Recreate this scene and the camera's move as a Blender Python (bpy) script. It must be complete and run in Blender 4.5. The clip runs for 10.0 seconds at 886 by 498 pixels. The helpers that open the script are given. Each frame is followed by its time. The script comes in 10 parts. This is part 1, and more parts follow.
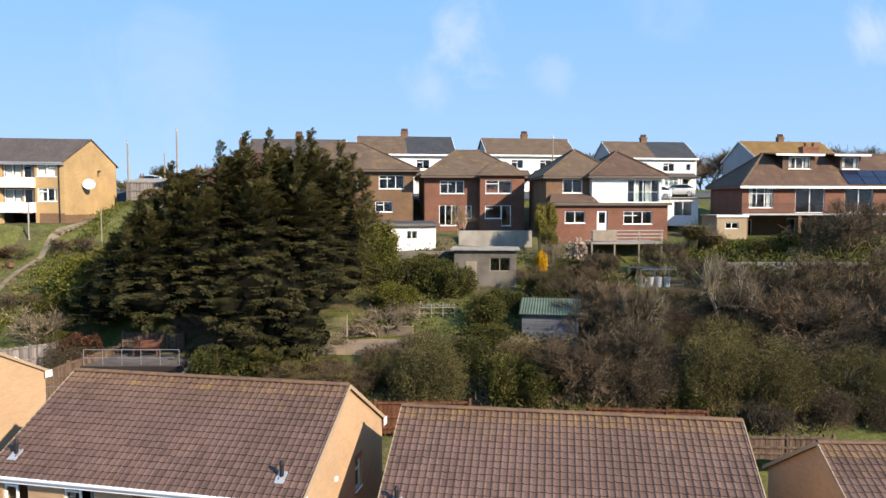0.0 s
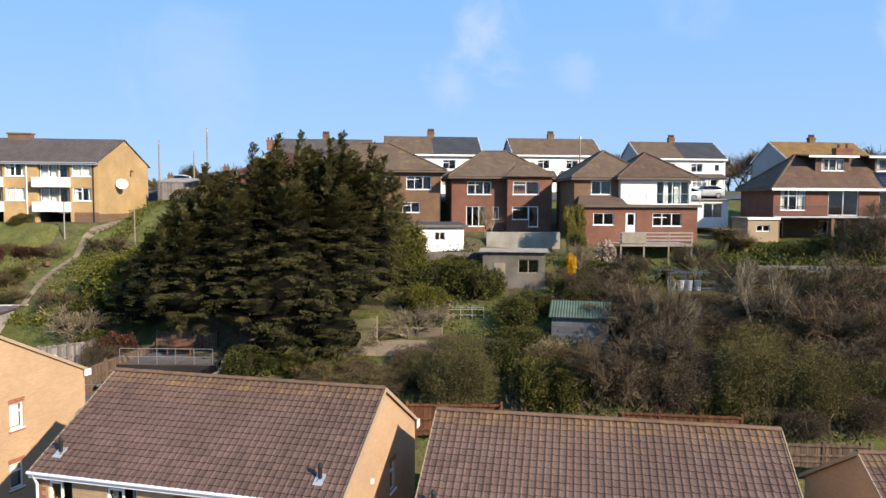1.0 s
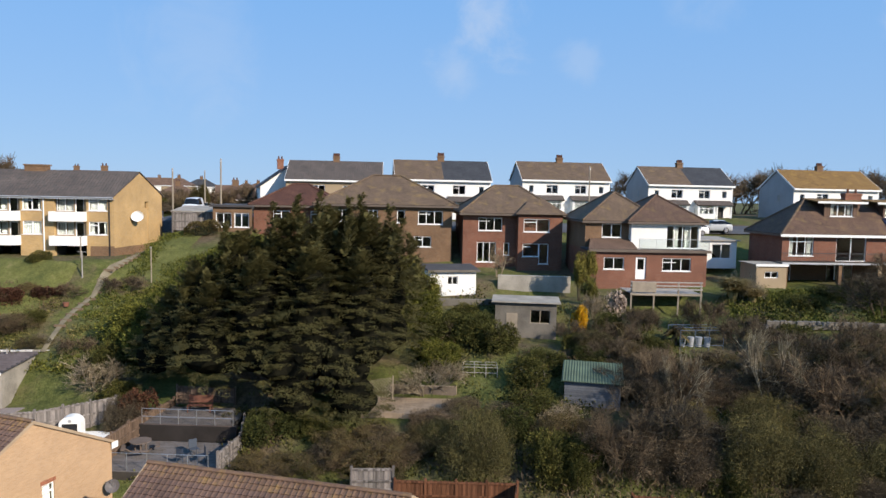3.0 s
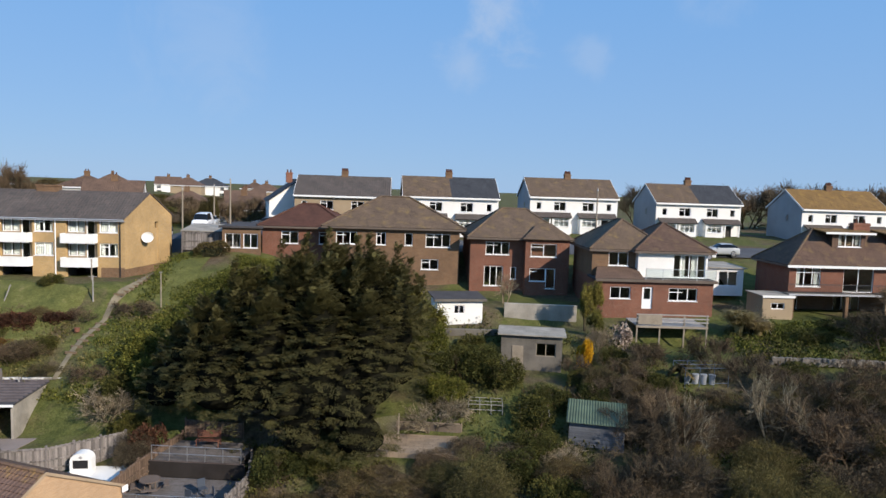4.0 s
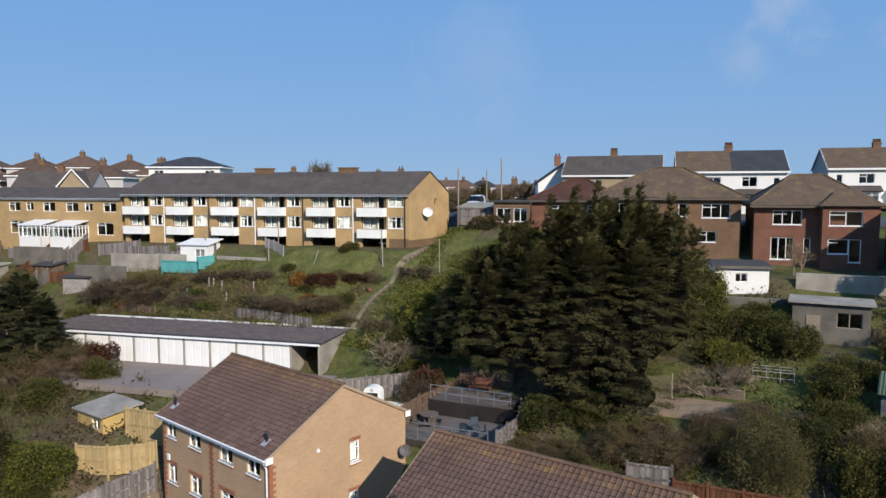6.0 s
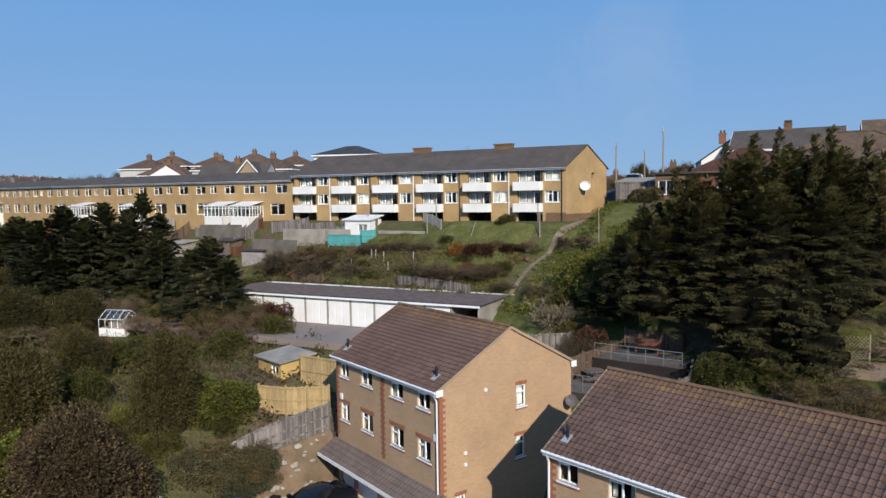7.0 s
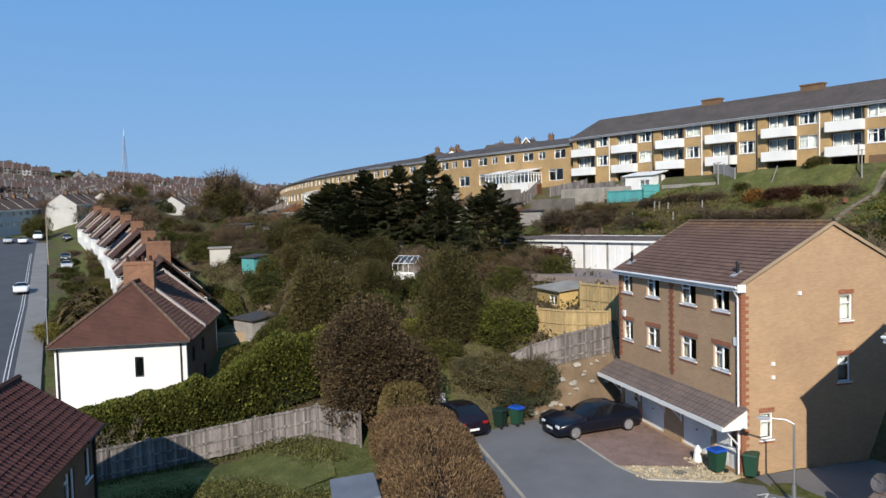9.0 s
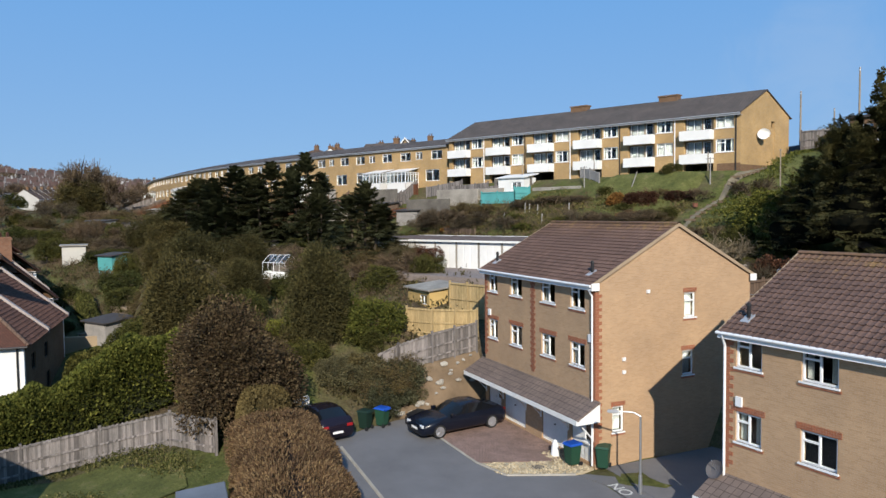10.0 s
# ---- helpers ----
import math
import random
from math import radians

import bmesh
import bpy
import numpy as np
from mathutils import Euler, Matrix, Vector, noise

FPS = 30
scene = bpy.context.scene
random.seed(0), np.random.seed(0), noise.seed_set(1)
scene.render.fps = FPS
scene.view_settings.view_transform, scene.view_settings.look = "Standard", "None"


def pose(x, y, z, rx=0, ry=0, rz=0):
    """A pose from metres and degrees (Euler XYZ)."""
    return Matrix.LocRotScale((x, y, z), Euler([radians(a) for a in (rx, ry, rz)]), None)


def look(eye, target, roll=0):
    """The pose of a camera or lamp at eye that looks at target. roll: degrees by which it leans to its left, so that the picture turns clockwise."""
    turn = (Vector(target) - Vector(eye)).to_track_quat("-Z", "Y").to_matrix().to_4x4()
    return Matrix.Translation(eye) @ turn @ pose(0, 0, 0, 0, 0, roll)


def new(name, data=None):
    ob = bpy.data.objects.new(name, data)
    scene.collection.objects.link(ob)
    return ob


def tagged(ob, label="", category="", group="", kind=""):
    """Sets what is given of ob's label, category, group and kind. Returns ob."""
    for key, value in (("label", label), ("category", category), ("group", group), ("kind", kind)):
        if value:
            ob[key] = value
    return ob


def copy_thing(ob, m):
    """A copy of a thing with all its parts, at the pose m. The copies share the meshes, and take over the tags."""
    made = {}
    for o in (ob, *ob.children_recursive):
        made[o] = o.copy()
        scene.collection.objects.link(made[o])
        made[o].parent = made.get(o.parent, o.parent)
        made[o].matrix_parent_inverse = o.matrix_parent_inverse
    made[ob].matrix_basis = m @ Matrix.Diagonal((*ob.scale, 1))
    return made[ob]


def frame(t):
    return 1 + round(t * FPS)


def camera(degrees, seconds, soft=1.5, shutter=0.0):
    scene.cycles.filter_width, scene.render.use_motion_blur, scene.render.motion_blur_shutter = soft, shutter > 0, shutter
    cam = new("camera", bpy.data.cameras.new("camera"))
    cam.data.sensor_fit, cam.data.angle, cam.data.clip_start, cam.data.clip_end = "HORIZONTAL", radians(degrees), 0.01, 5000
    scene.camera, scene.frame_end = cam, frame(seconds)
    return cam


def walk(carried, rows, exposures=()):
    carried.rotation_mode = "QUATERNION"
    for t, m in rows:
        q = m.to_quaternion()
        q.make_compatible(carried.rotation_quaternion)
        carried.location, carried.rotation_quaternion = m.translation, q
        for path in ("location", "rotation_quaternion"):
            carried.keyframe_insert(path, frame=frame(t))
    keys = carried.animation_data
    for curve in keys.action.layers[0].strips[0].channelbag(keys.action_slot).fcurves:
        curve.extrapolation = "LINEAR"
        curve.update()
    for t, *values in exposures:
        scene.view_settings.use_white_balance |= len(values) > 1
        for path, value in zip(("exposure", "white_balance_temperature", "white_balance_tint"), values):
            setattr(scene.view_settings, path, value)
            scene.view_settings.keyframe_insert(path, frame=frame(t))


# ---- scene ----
cam = camera(64.7, 10.0)
METRES, EYE, TILT, LEAN, TURN = 25.0, 16.8, -3.5, 0.0, 0.0
ROWS = [
    (0.0, 0.0, 0.0, 0.0, 0.0, 0.0, -0.0),
    (0.1, 0.0, 0.0, 0.0006, 1.8, -0.02, -0.04),
    (0.5, 0.0002, 0.0, 0.0028, 1.85, -0.06, -0.17),
    (1.0, -0.0222, -0.005, 0.0101, 1.76, -0.15, -0.35),
    (1.5, -0.0435, -0.0214, 0.0222, 1.77, -0.23, -0.5),
    (2.0, -0.0557, -0.0314, 0.0603, 1.8, -0.5, -0.78),
    (2.5, -0.0624, -0.0299, 0.1284, 1.82, -0.86, -1.11),
    (4.0, -0.0717, -0.0456, 0.3347, 2.39, -1.76, -1.99),
    (4.5, -0.0705, -0.0506, 0.3464, 6.66, -2.0, -1.97),
    (5.0, -0.0639, -0.0437, 0.3162, 12.56, -2.07, -1.84),
    (5.5, -0.0597, -0.0368, 0.2535, 18.45, -1.89, -1.58),
    (7.0, -0.1119, -0.0576, 0.0446, 35.88, -1.46, -1.28),
    (7.5, -0.1263, -0.0548, -0.0256, 42.91, -1.33, -1.28),
    (8.0, -0.1459, -0.0382, -0.0925, 50.98, -1.23, -1.23),
    (8.5, -0.1604, -0.0267, -0.1588, 57.65, -1.05, -1.3),
    (9.0, -0.167, -0.0202, -0.2006, 58.1, -0.96, -1.45),
    (9.5, -0.1652, -0.0067, -0.2062, 58.2, -0.99, -1.64),
    (9.7, -0.1637, 0.0028, -0.2058, 57.95, -0.9, -1.7),
    (9.8, -0.163, 0.0088, -0.2052, 56.5, -0.83, -1.77),
    (9.9, -0.1622, 0.0154, -0.2043, 52.9, -0.74, -1.87),
    (10.0, -0.1614, 0.0221, -0.2033, 48.59, -0.64, -1.97),
]
walk(cam, [(t, pose(0, 0, EYE, TILT, LEAN, TURN) @ pose(METRES * x, METRES * y, METRES * z, 90 + pitch, roll, yaw)) for t, x, y, z, yaw, pitch, roll in ROWS],
     exposures=((0.0, 0.7, 7250, 14.5), (1.0, 0.6, 7150, 14.5), (2.5, 0.38, 6850, 13), (4.5, 0.1, 6600, 12), (7.5, -0.07, 6450, 11), (10.0, 0.08, 6450, 9.5)))

# ---- world, sun, exposure ----
SUN = Vector((0.69, -0.57, 0.49)).normalized()
world = bpy.data.worlds.new("sky")
scene.world = world
world.use_nodes = True
wn, wl = world.node_tree.nodes, world.node_tree.links
wn.clear()
w_out = wn.new("ShaderNodeOutputWorld")
w_bg = wn.new("ShaderNodeBackground")
w_sky = wn.new("ShaderNodeTexSky")
w_sky.sky_type = 'NISHITA'
w_sky.sun_disc = False
w_sky.sun_elevation = math.asin(SUN.z)
w_sky.sun_rotation = math.atan2(SUN.x, SUN.y)
w_sky.air_density, w_sky.dust_density, w_sky.ozone_density = 1.0, 0.0, 3.0
w_bg.inputs["Strength"].default_value = 0.078


def wnode(kind, **inputs):
    n = wn.new(kind)
    for k, v in inputs.items():
        n.inputs[int(k[1:])].default_value = v
    return n


# soft broken clouds, few and thin
w_tc = wn.new("ShaderNodeTexCoord")
w_noise = wn.new("ShaderNodeTexNoise")
w_noise.inputs["Scale"].default_value, w_noise.inputs["Detail"].default_value = 9.0, 9.0
w_noise.inputs["Roughness"].default_value, w_noise.inputs["Distortion"].default_value = 0.62, 0.5
wl.new(w_tc.outputs["Generated"], w_noise.inputs[0])
cloud = None
for (cx, cy, cz), size, dense in (((0.02, 0.972, 0.232), 0.13, 0.38), ((0.155, 0.968, 0.185), 0.07, 0.16), ((0.51, 0.84, 0.205), 0.09, 0.42), ((-0.02, 0.98, 0.165), 0.09, 0.22), ((-0.35, 0.92, 0.17), 0.25, 0.12), ((0.3, 0.9, 0.3), 0.2, 0.12)):
    sub = wn.new("ShaderNodeVectorMath")
    sub.operation = 'DISTANCE'
    wl.new(w_tc.outputs["Generated"], sub.inputs[0])
    sub.inputs[1].default_value = (cx, cy, cz)
    near = wnode("ShaderNodeMapRange", i1=0.0, i2=size, i3=0.45, i4=-0.25)
    wl.new(sub.outputs["Value"], near.inputs[0])
    add = wnode("ShaderNodeMath")
    add.operation = 'ADD'
    wl.new(near.outputs[0], add.inputs[0])
    wl.new(w_noise.outputs[0], add.inputs[1])
    cut = wnode("ShaderNodeMapRange", i1=0.62, i2=1.0, i3=0.0, i4=dense)
    cut.interpolation_type = 'SMOOTHSTEP'
    wl.new(add.outputs[0], cut.inputs[0])
    if cloud is None:
        cloud = cut.outputs[0]
    else:
        mx = wnode("ShaderNodeMath")
        mx.operation = 'MAXIMUM'
        wl.new(cloud, mx.inputs[0])
        wl.new(cut.outputs[0], mx.inputs[1])
        cloud = mx.outputs[0]
w_tint = wn.new("ShaderNodeMix")
w_tint.data_type, w_tint.blend_type = 'RGBA', 'MULTIPLY'
w_tint.inputs[0].default_value = 1.0
w_tint.inputs[7].default_value = (0.80, 0.98, 1.23, 1.0)
w_even = wn.new("ShaderNodeMix")
w_even.data_type = 'RGBA'
w_even.inputs[0].default_value = 0.88
w_up = wn.new("ShaderNodeSeparateXYZ")
wl.new(w_tc.outputs["Generated"], w_up.inputs[0])
w_haze = wn.new("ShaderNodeValToRGB")
w_haze.color_ramp.elements[0].position, w_haze.color_ramp.elements[0].color = 0.0, (0.42, 0.57, 0.715, 1.0)
w_haze.color_ramp.elements[1].position, w_haze.color_ramp.elements[1].color = 0.32, (0.238, 0.482, 0.76, 1.0)
wl.new(w_up.outputs[2], w_haze.inputs[0])
w_gain = wn.new("ShaderNodeMix")
w_gain.data_type, w_gain.blend_type = 'RGBA', 'MULTIPLY'
w_gain.inputs[0].default_value = 1.0
w_gain.inputs[7].default_value = (10.4, 10.4, 10.4, 1.0)
wl.new(w_haze.outputs[0], w_gain.inputs[6])
wl.new(w_gain.outputs[2], w_even.inputs[7])
wl.new(w_sky.outputs[0], w_even.inputs[6])
wl.new(w_even.outputs[2], w_tint.inputs[6])
w_mix = wn.new("ShaderNodeMix")
w_mix.data_type = 'RGBA'
w_mix.inputs[7].default_value = (7.6, 8.2, 9.0, 1.0)
wl.new(cloud, w_mix.inputs[0])
wl.new(w_tint.outputs[2], w_mix.inputs[6])
wl.new(w_mix.outputs[2], w_bg.inputs[0])
wl.new(w_bg.outputs[0], w_out.inputs[0])
sun_data = bpy.data.lights.new("sun", 'SUN')
sun_data.energy, sun_data.angle, sun_data.color = 5.1, radians(0.55), (1.0, 0.91, 0.78)
sun = new("sun", sun_data)
sun.matrix_world = look(SUN * 100, (0, 0, 0))


# ---- materials ----
def lin(r, g, b):
    return (r, g, b, 1.0)


class Mat:
    """A node material with short cuts."""

    def __init__(self, name, rough=0.8, metal=0.0, spec=0.3):
        self.m = bpy.data.materials.new(name)
        self.m.use_nodes = True
        self.n, self.l = self.m.node_tree.nodes, self.m.node_tree.links
        self.b = self.n["Principled BSDF"]
        self.b.inputs["Roughness"].default_value = rough
        self.b.inputs["Metallic"].default_value = metal
        self.b.inputs["Specular IOR Level"].default_value = spec
        self.tc = self.n.new("ShaderNodeTexCoord")

    def link(self, a, b):
        self.l.new(a, b)

    def coord(self, scale=(1, 1, 1), kind="Object", rot=(0, 0, 0)):
        mp = self.n.new("ShaderNodeMapping")
        mp.inputs["Scale"].default_value = scale
        mp.inputs["Rotation"].default_value = rot
        self.link(self.tc.outputs[kind], mp.inputs[0])
        return mp.outputs[0]

    def noise(self, scale, detail=4, rough=0.6, vec=None, dist=0.0):
        t = self.n.new("ShaderNodeTexNoise")
        t.inputs["Scale"].default_value, t.inputs["Detail"].default_value = scale, detail
        t.inputs["Roughness"].default_value, t.inputs["Distortion"].default_value = rough, dist
        self.link(vec if vec is not None else self.tc.outputs["Object"], t.inputs[0])
        return t.outputs[0]

    def ramp(self, fac, stops):
        r = self.n.new("ShaderNodeValToRGB")
        while len(r.color_ramp.elements) < len(stops):
            r.color_ramp.elements.new(0.5)
        for e, (p, c) in zip(r.color_ramp.elements, stops):
            e.position, e.color = p, c
        self.link(fac, r.inputs[0])
        return r.outputs[0]

    def mix(self, fac, a, b, mode="MIX"):
        x = self.n.new("ShaderNodeMix")
        x.data_type, x.blend_type = 'RGBA', mode
        for sock, v in ((x.inputs[0], fac), (x.inputs[6], a), (x.inputs[7], b)):
            if isinstance(v, (tuple, float, int)):
                sock.default_value = v
            else:
                self.link(v, sock)
        return x.outputs[2]

    def math(self, op, a, b=0.0):
        x = self.n.new("ShaderNodeMath")
        x.operation = op
        for sock, v in ((x.inputs[0], a), (x.inputs[1], b)):
            if isinstance(v, (float, int)):
                sock.default_value = v
            else:
                self.link(v, sock)
        return x.outputs[0]

    def rand(self):
        return self.n.new("ShaderNodeObjectInfo").outputs["Random"]

    def island(self):
        return self.n.new("ShaderNodeNewGeometry").outputs["Random Per Island"]

    def color(self, c):
        if isinstance(c, tuple):
            self.b.inputs["Base Color"].default_value = c
        else:
            self.link(c, self.b.inputs["Base Color"])
        return self

    def bump(self, h, strength=0.3, dist=0.02):
        x = self.n.new("ShaderNodeBump")
        x.inputs["Strength"].default_value, x.inputs["Distance"].default_value = strength, dist
        self.link(h, x.inputs["Height"])
        self.link(x.outputs[0], self.b.inputs["Normal"])
        return self

    def rough(self, s):
        self.link(s, self.b.inputs["Roughness"])
        return self


def plain(name, col, rough=0.7, metal=0.0, vary=0.25, scale=3.0, spec=0.3, bump=0.0):
    """Paint, plastic, metal or plaster with faint stains at two sizes."""
    m = Mat(name, rough, metal, spec)
    dark = tuple(c * (1 - vary) for c in col[:3]) + (1.0,)
    lite = tuple(min(1.0, c * (1 + vary * 0.4)) for c in col[:3]) + (1.0,)
    big = m.ramp(m.noise(scale * 0.25, 5), [(0.3, dark), (0.65, lite)])
    m.color(m.mix(0.35, big, m.ramp(m.noise(scale * 6, 3), [(0.35, dark), (0.7, lite)])))
    if bump:
        m.bump(m.noise(scale * 20, 3), bump, 0.01)
    return m.m


def brickwork(name, c1, c2, mortar, patch=0.35, bw=0.225, bh=0.075):
    """Brick courses laid along the wall, on x+y across and z up."""
    m = Mat(name, 0.85, 0.0, 0.2)
    sep = m.n.new("ShaderNodeSeparateXYZ")
    m.link(m.tc.outputs["Object"], sep.inputs[0])
    com = m.n.new("ShaderNodeCombineXYZ")
    m.link(m.math('ADD', sep.outputs[0], sep.outputs[1]), com.inputs[0])
    m.link(sep.outputs[2], com.inputs[1])
    t = m.n.new("ShaderNodeTexBrick")
    t.offset = 0.5
    t.inputs["Scale"].default_value = 1.0
    t.inputs["Brick Width"].default_value, t.inputs["Row Height"].default_value = bw, bh
    t.inputs["Mortar Size"].default_value, t.inputs["Mortar Smooth"].default_value = 0.006, 0.3
    t.inputs["Color1"].default_value, t.inputs["Color2"].default_value, t.inputs["Mortar"].default_value = c1, c2, mortar
    m.link(com.outputs[0], t.inputs["Vector"])
    stain = m.ramp(m.noise(0.45, 6, 0.65), [(0.3, lin(1 - patch, 1 - patch, 1 - patch)), (0.7, lin(1.08, 1.06, 1.02))])
    grain = m.ramp(m.noise(30, 3), [(0.3, lin(0.8, 0.8, 0.8)), (0.7, lin(1.1, 1.1, 1.1))])
    c = m.mix(1.0, t.outputs["Color"], stain, "MULTIPLY")
    m.color(m.mix(1.0, c, grain, "MULTIPLY"))
    m.bump(t.outputs["Fac"], -0.4, 0.01)
    return m.m


def tiling(name, cols, lichen=None, w=0.3, h=0.33, roll=0.6, offset=0.0, rows=True):
    """Roof tiles over a slope: x along the eaves, y up the slope."""
    m = Mat(name, 0.85, 0.0, 0.2)
    t = m.n.new("ShaderNodeTexBrick")
    t.offset = offset
    t.inputs["Scale"].default_value = 1.0
    t.inputs["Brick Width"].default_value, t.inputs["Row Height"].default_value = w, h
    t.inputs["Mortar Size"].default_value, t.inputs["Mortar Smooth"].default_value = 0.018, 0.6
    t.inputs["Color1"].default_value, t.inputs["Color2"].default_value = cols[0], cols[1]
    t.inputs["Mortar"].default_value = tuple(c * 0.35 for c in cols[0][:3]) + (1.0,)
    m.link(m.tc.outputs["Object"], t.inputs["Vector"])
    c = m.mix(1.0, t.outputs["Color"], m.ramp(m.noise(0.5, 6, 0.65), [(0.3, lin(0.7, 0.7, 0.7)), (0.7, lin(1.15, 1.12, 1.08))]), "MULTIPLY")
    if lichen:
        c = m.mix(m.ramp(m.noise(0.8, 8, 0.7), [(0.52, lin(0, 0, 0)), (0.72, lin(0.8, 0.8, 0.8))]), c, lichen)
    m.color(c)
    m.bump(t.outputs["Fac"], -roll, 0.03)
    return m.m


M_BRICK_TAN = brickwork("brick_tan", lin(0.47, 0.315, 0.19), lin(0.405, 0.265, 0.155), lin(0.46, 0.35, 0.25), 0.12)
M_BRICK_YEL = brickwork("brick_yellow", lin(0.50, 0.335, 0.155), lin(0.41, 0.27, 0.125), lin(0.45, 0.35, 0.22), 0.25)
M_BRICK_RED = brickwork("brick_red", lin(0.245, 0.1, 0.064), lin(0.185, 0.078, 0.053), lin(0.25, 0.18, 0.14), 0.35)
M_BRICK_BROWN = brickwork("brick_brown", lin(0.22, 0.13, 0.075), lin(0.17, 0.10, 0.06), lin(0.22, 0.17, 0.12), 0.3)
M_BRICK_ORANGE = brickwork("brick_orange", lin(0.36, 0.13, 0.07), lin(0.28, 0.10, 0.055), lin(0.35, 0.25, 0.18), 0.2)
M_WHITE_REND = plain("white_render", lin(0.78, 0.77, 0.74), 0.85, vary=0.12, scale=1.2, bump=0.1)
# greyed copy of the white render, with the gables' shade in its colour
M_SHADE_REND = plain("shaded_render", lin(0.30, 0.32, 0.34), 0.9, vary=0.2, scale=1.2, bump=0.15)
M_TAN_REND = plain("pebbledash", lin(0.34, 0.26, 0.17), 0.95, vary=0.2, scale=2, bump=0.3)
M_CONCRETE = plain("concrete", lin(0.34, 0.31, 0.265), 0.9, vary=0.5, scale=2.4, bump=0.25)
M_DKCONC = plain("stained_concrete", lin(0.165, 0.148, 0.125), 0.9, vary=0.55, scale=2.4, bump=0.3)
M_UPVC = plain("white_plastic", lin(0.82, 0.82, 0.82), 0.35, vary=0.05, spec=0.5)
M_WHITE_PAINT = plain("white_paint", lin(0.78, 0.78, 0.76), 0.55, vary=0.12)
M_BLACK = plain("black_plastic", lin(0.02, 0.02, 0.022), 0.5, vary=0.2)
M_LEAD = plain("lead", lin(0.42, 0.43, 0.45), 0.5, 0.3, 0.2)
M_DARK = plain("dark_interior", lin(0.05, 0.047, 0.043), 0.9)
M_WOOD = plain("weathered_wood", lin(0.30, 0.25, 0.19), 0.85, vary=0.35, scale=5)
M_WOOD_NEW = plain("new_pine", lin(0.52, 0.36, 0.14), 0.8, vary=0.25, scale=4)
M_WOOD_RED = plain("stained_red_wood", lin(0.2, 0.085, 0.055), 0.8, vary=0.3, scale=4)
M_WOOD_GREY = plain("grey_wood", lin(0.33, 0.31, 0.29), 0.88, vary=0.35, scale=5)
M_STEEL = plain("galvanised_steel", lin(0.45, 0.46, 0.47), 0.45, 0.8, 0.2)
M_MORTAR = plain("verge_mortar", lin(0.36, 0.27, 0.18), 0.9, vary=0.25)
M_FELT = plain("roof_felt", lin(0.066, 0.06, 0.06), 0.9, vary=0.4, scale=3)
M_TILE_BROWN = tiling("tile_brown", (lin(0.155, 0.1, 0.072), lin(0.13, 0.085, 0.064)), None)
M_TILE_GREY = tiling("tile_grey", (lin(0.115, 0.095, 0.085), lin(0.09, 0.08, 0.075)), None)
M_TILE_PORCH = tiling("tile_porch", (lin(0.2, 0.155, 0.135), lin(0.165, 0.13, 0.115)), None)
M_TILE_MOSS = tiling("tile_moss", (lin(0.17, 0.12, 0.085), lin(0.135, 0.098, 0.072)), lin(0.235, 0.16, 0.06), w=0.18, h=0.11, offset=0.5)
M_TILE_TERRA = tiling("tile_terracotta", (lin(0.125, 0.058, 0.042), lin(0.09, 0.045, 0.034)), None, w=0.18, h=0.11, offset=0.5)
M_SLATE = tiling("slate", (lin(0.06, 0.065, 0.075), lin(0.05, 0.053, 0.06)), None, w=0.3, h=0.2, offset=0.5)
M_CHAIR_IRON = plain("dark_iron", lin(0.05, 0.05, 0.055), 0.6, vary=0.3)
M_TILE_PLUM = tiling("tile_plum_brown", (lin(0.145, 0.092, 0.068), lin(0.115, 0.075, 0.058)), lin(0.2, 0.135, 0.06), w=0.18, h=0.11, offset=0.5)
M_TILE_LICHEN = tiling("tile_lichen_orange", (lin(0.26, 0.155, 0.055), lin(0.21, 0.13, 0.055)), lin(0.36, 0.21, 0.05), w=0.18, h=0.11, offset=0.5)


def glass_material():
    m = Mat("window_glass", 0.02, 0.0, 0.5)
    m.b.inputs["Transmission Weight"].default_value = 1.0
    m.b.inputs["IOR"].default_value = 1.45
    m.color(lin(0.72, 0.8, 0.82))
    return m.m


M_GLASS = glass_material()


# ---- building helpers ----
def part(name, bm, material, parent=None, label="", m=None):
    """Links a bmesh as one mesh object under a thing."""
    me = bpy.data.meshes.new(name)
    bm.normal_update()
    bm.to_mesh(me)
    bm.free()
    me.materials.append(material)
    ob = new(name, me)
    if parent is not None:
        ob.parent = parent
    if m is not None:
        ob.matrix_basis = m
    return tagged(ob, label)


def twin(src, name, parent, m, label=""):
    """A further object on the same mesh."""
    ob = new(name, src.data)
    ob.parent = parent
    ob.matrix_basis = m
    return tagged(ob, label)


def thing(name, m, label, category, group="", kind=""):
    ob = new(name)
    ob.empty_display_size = 0.3
    ob.matrix_basis = m
    return tagged(ob, label, category, group, kind)


def box(bm, x0, x1, y0, y1, z0, z1, m=None):
    vs = [bm.verts.new(Vector(p) if m is None else m @ Vector(p)) for p in
          ((x0, y0, z0), (x1, y0, z0), (x1, y1, z0), (x0, y1, z0), (x0, y0, z1), (x1, y0, z1), (x1, y1, z1), (x0, y1, z1))]
    for f in ((0, 3, 2, 1), (4, 5, 6, 7), (0, 1, 5, 4), (1, 2, 6, 5), (2, 3, 7, 6), (3, 0, 4, 7)):
        bm.faces.new([vs[i] for i in f])
    return vs


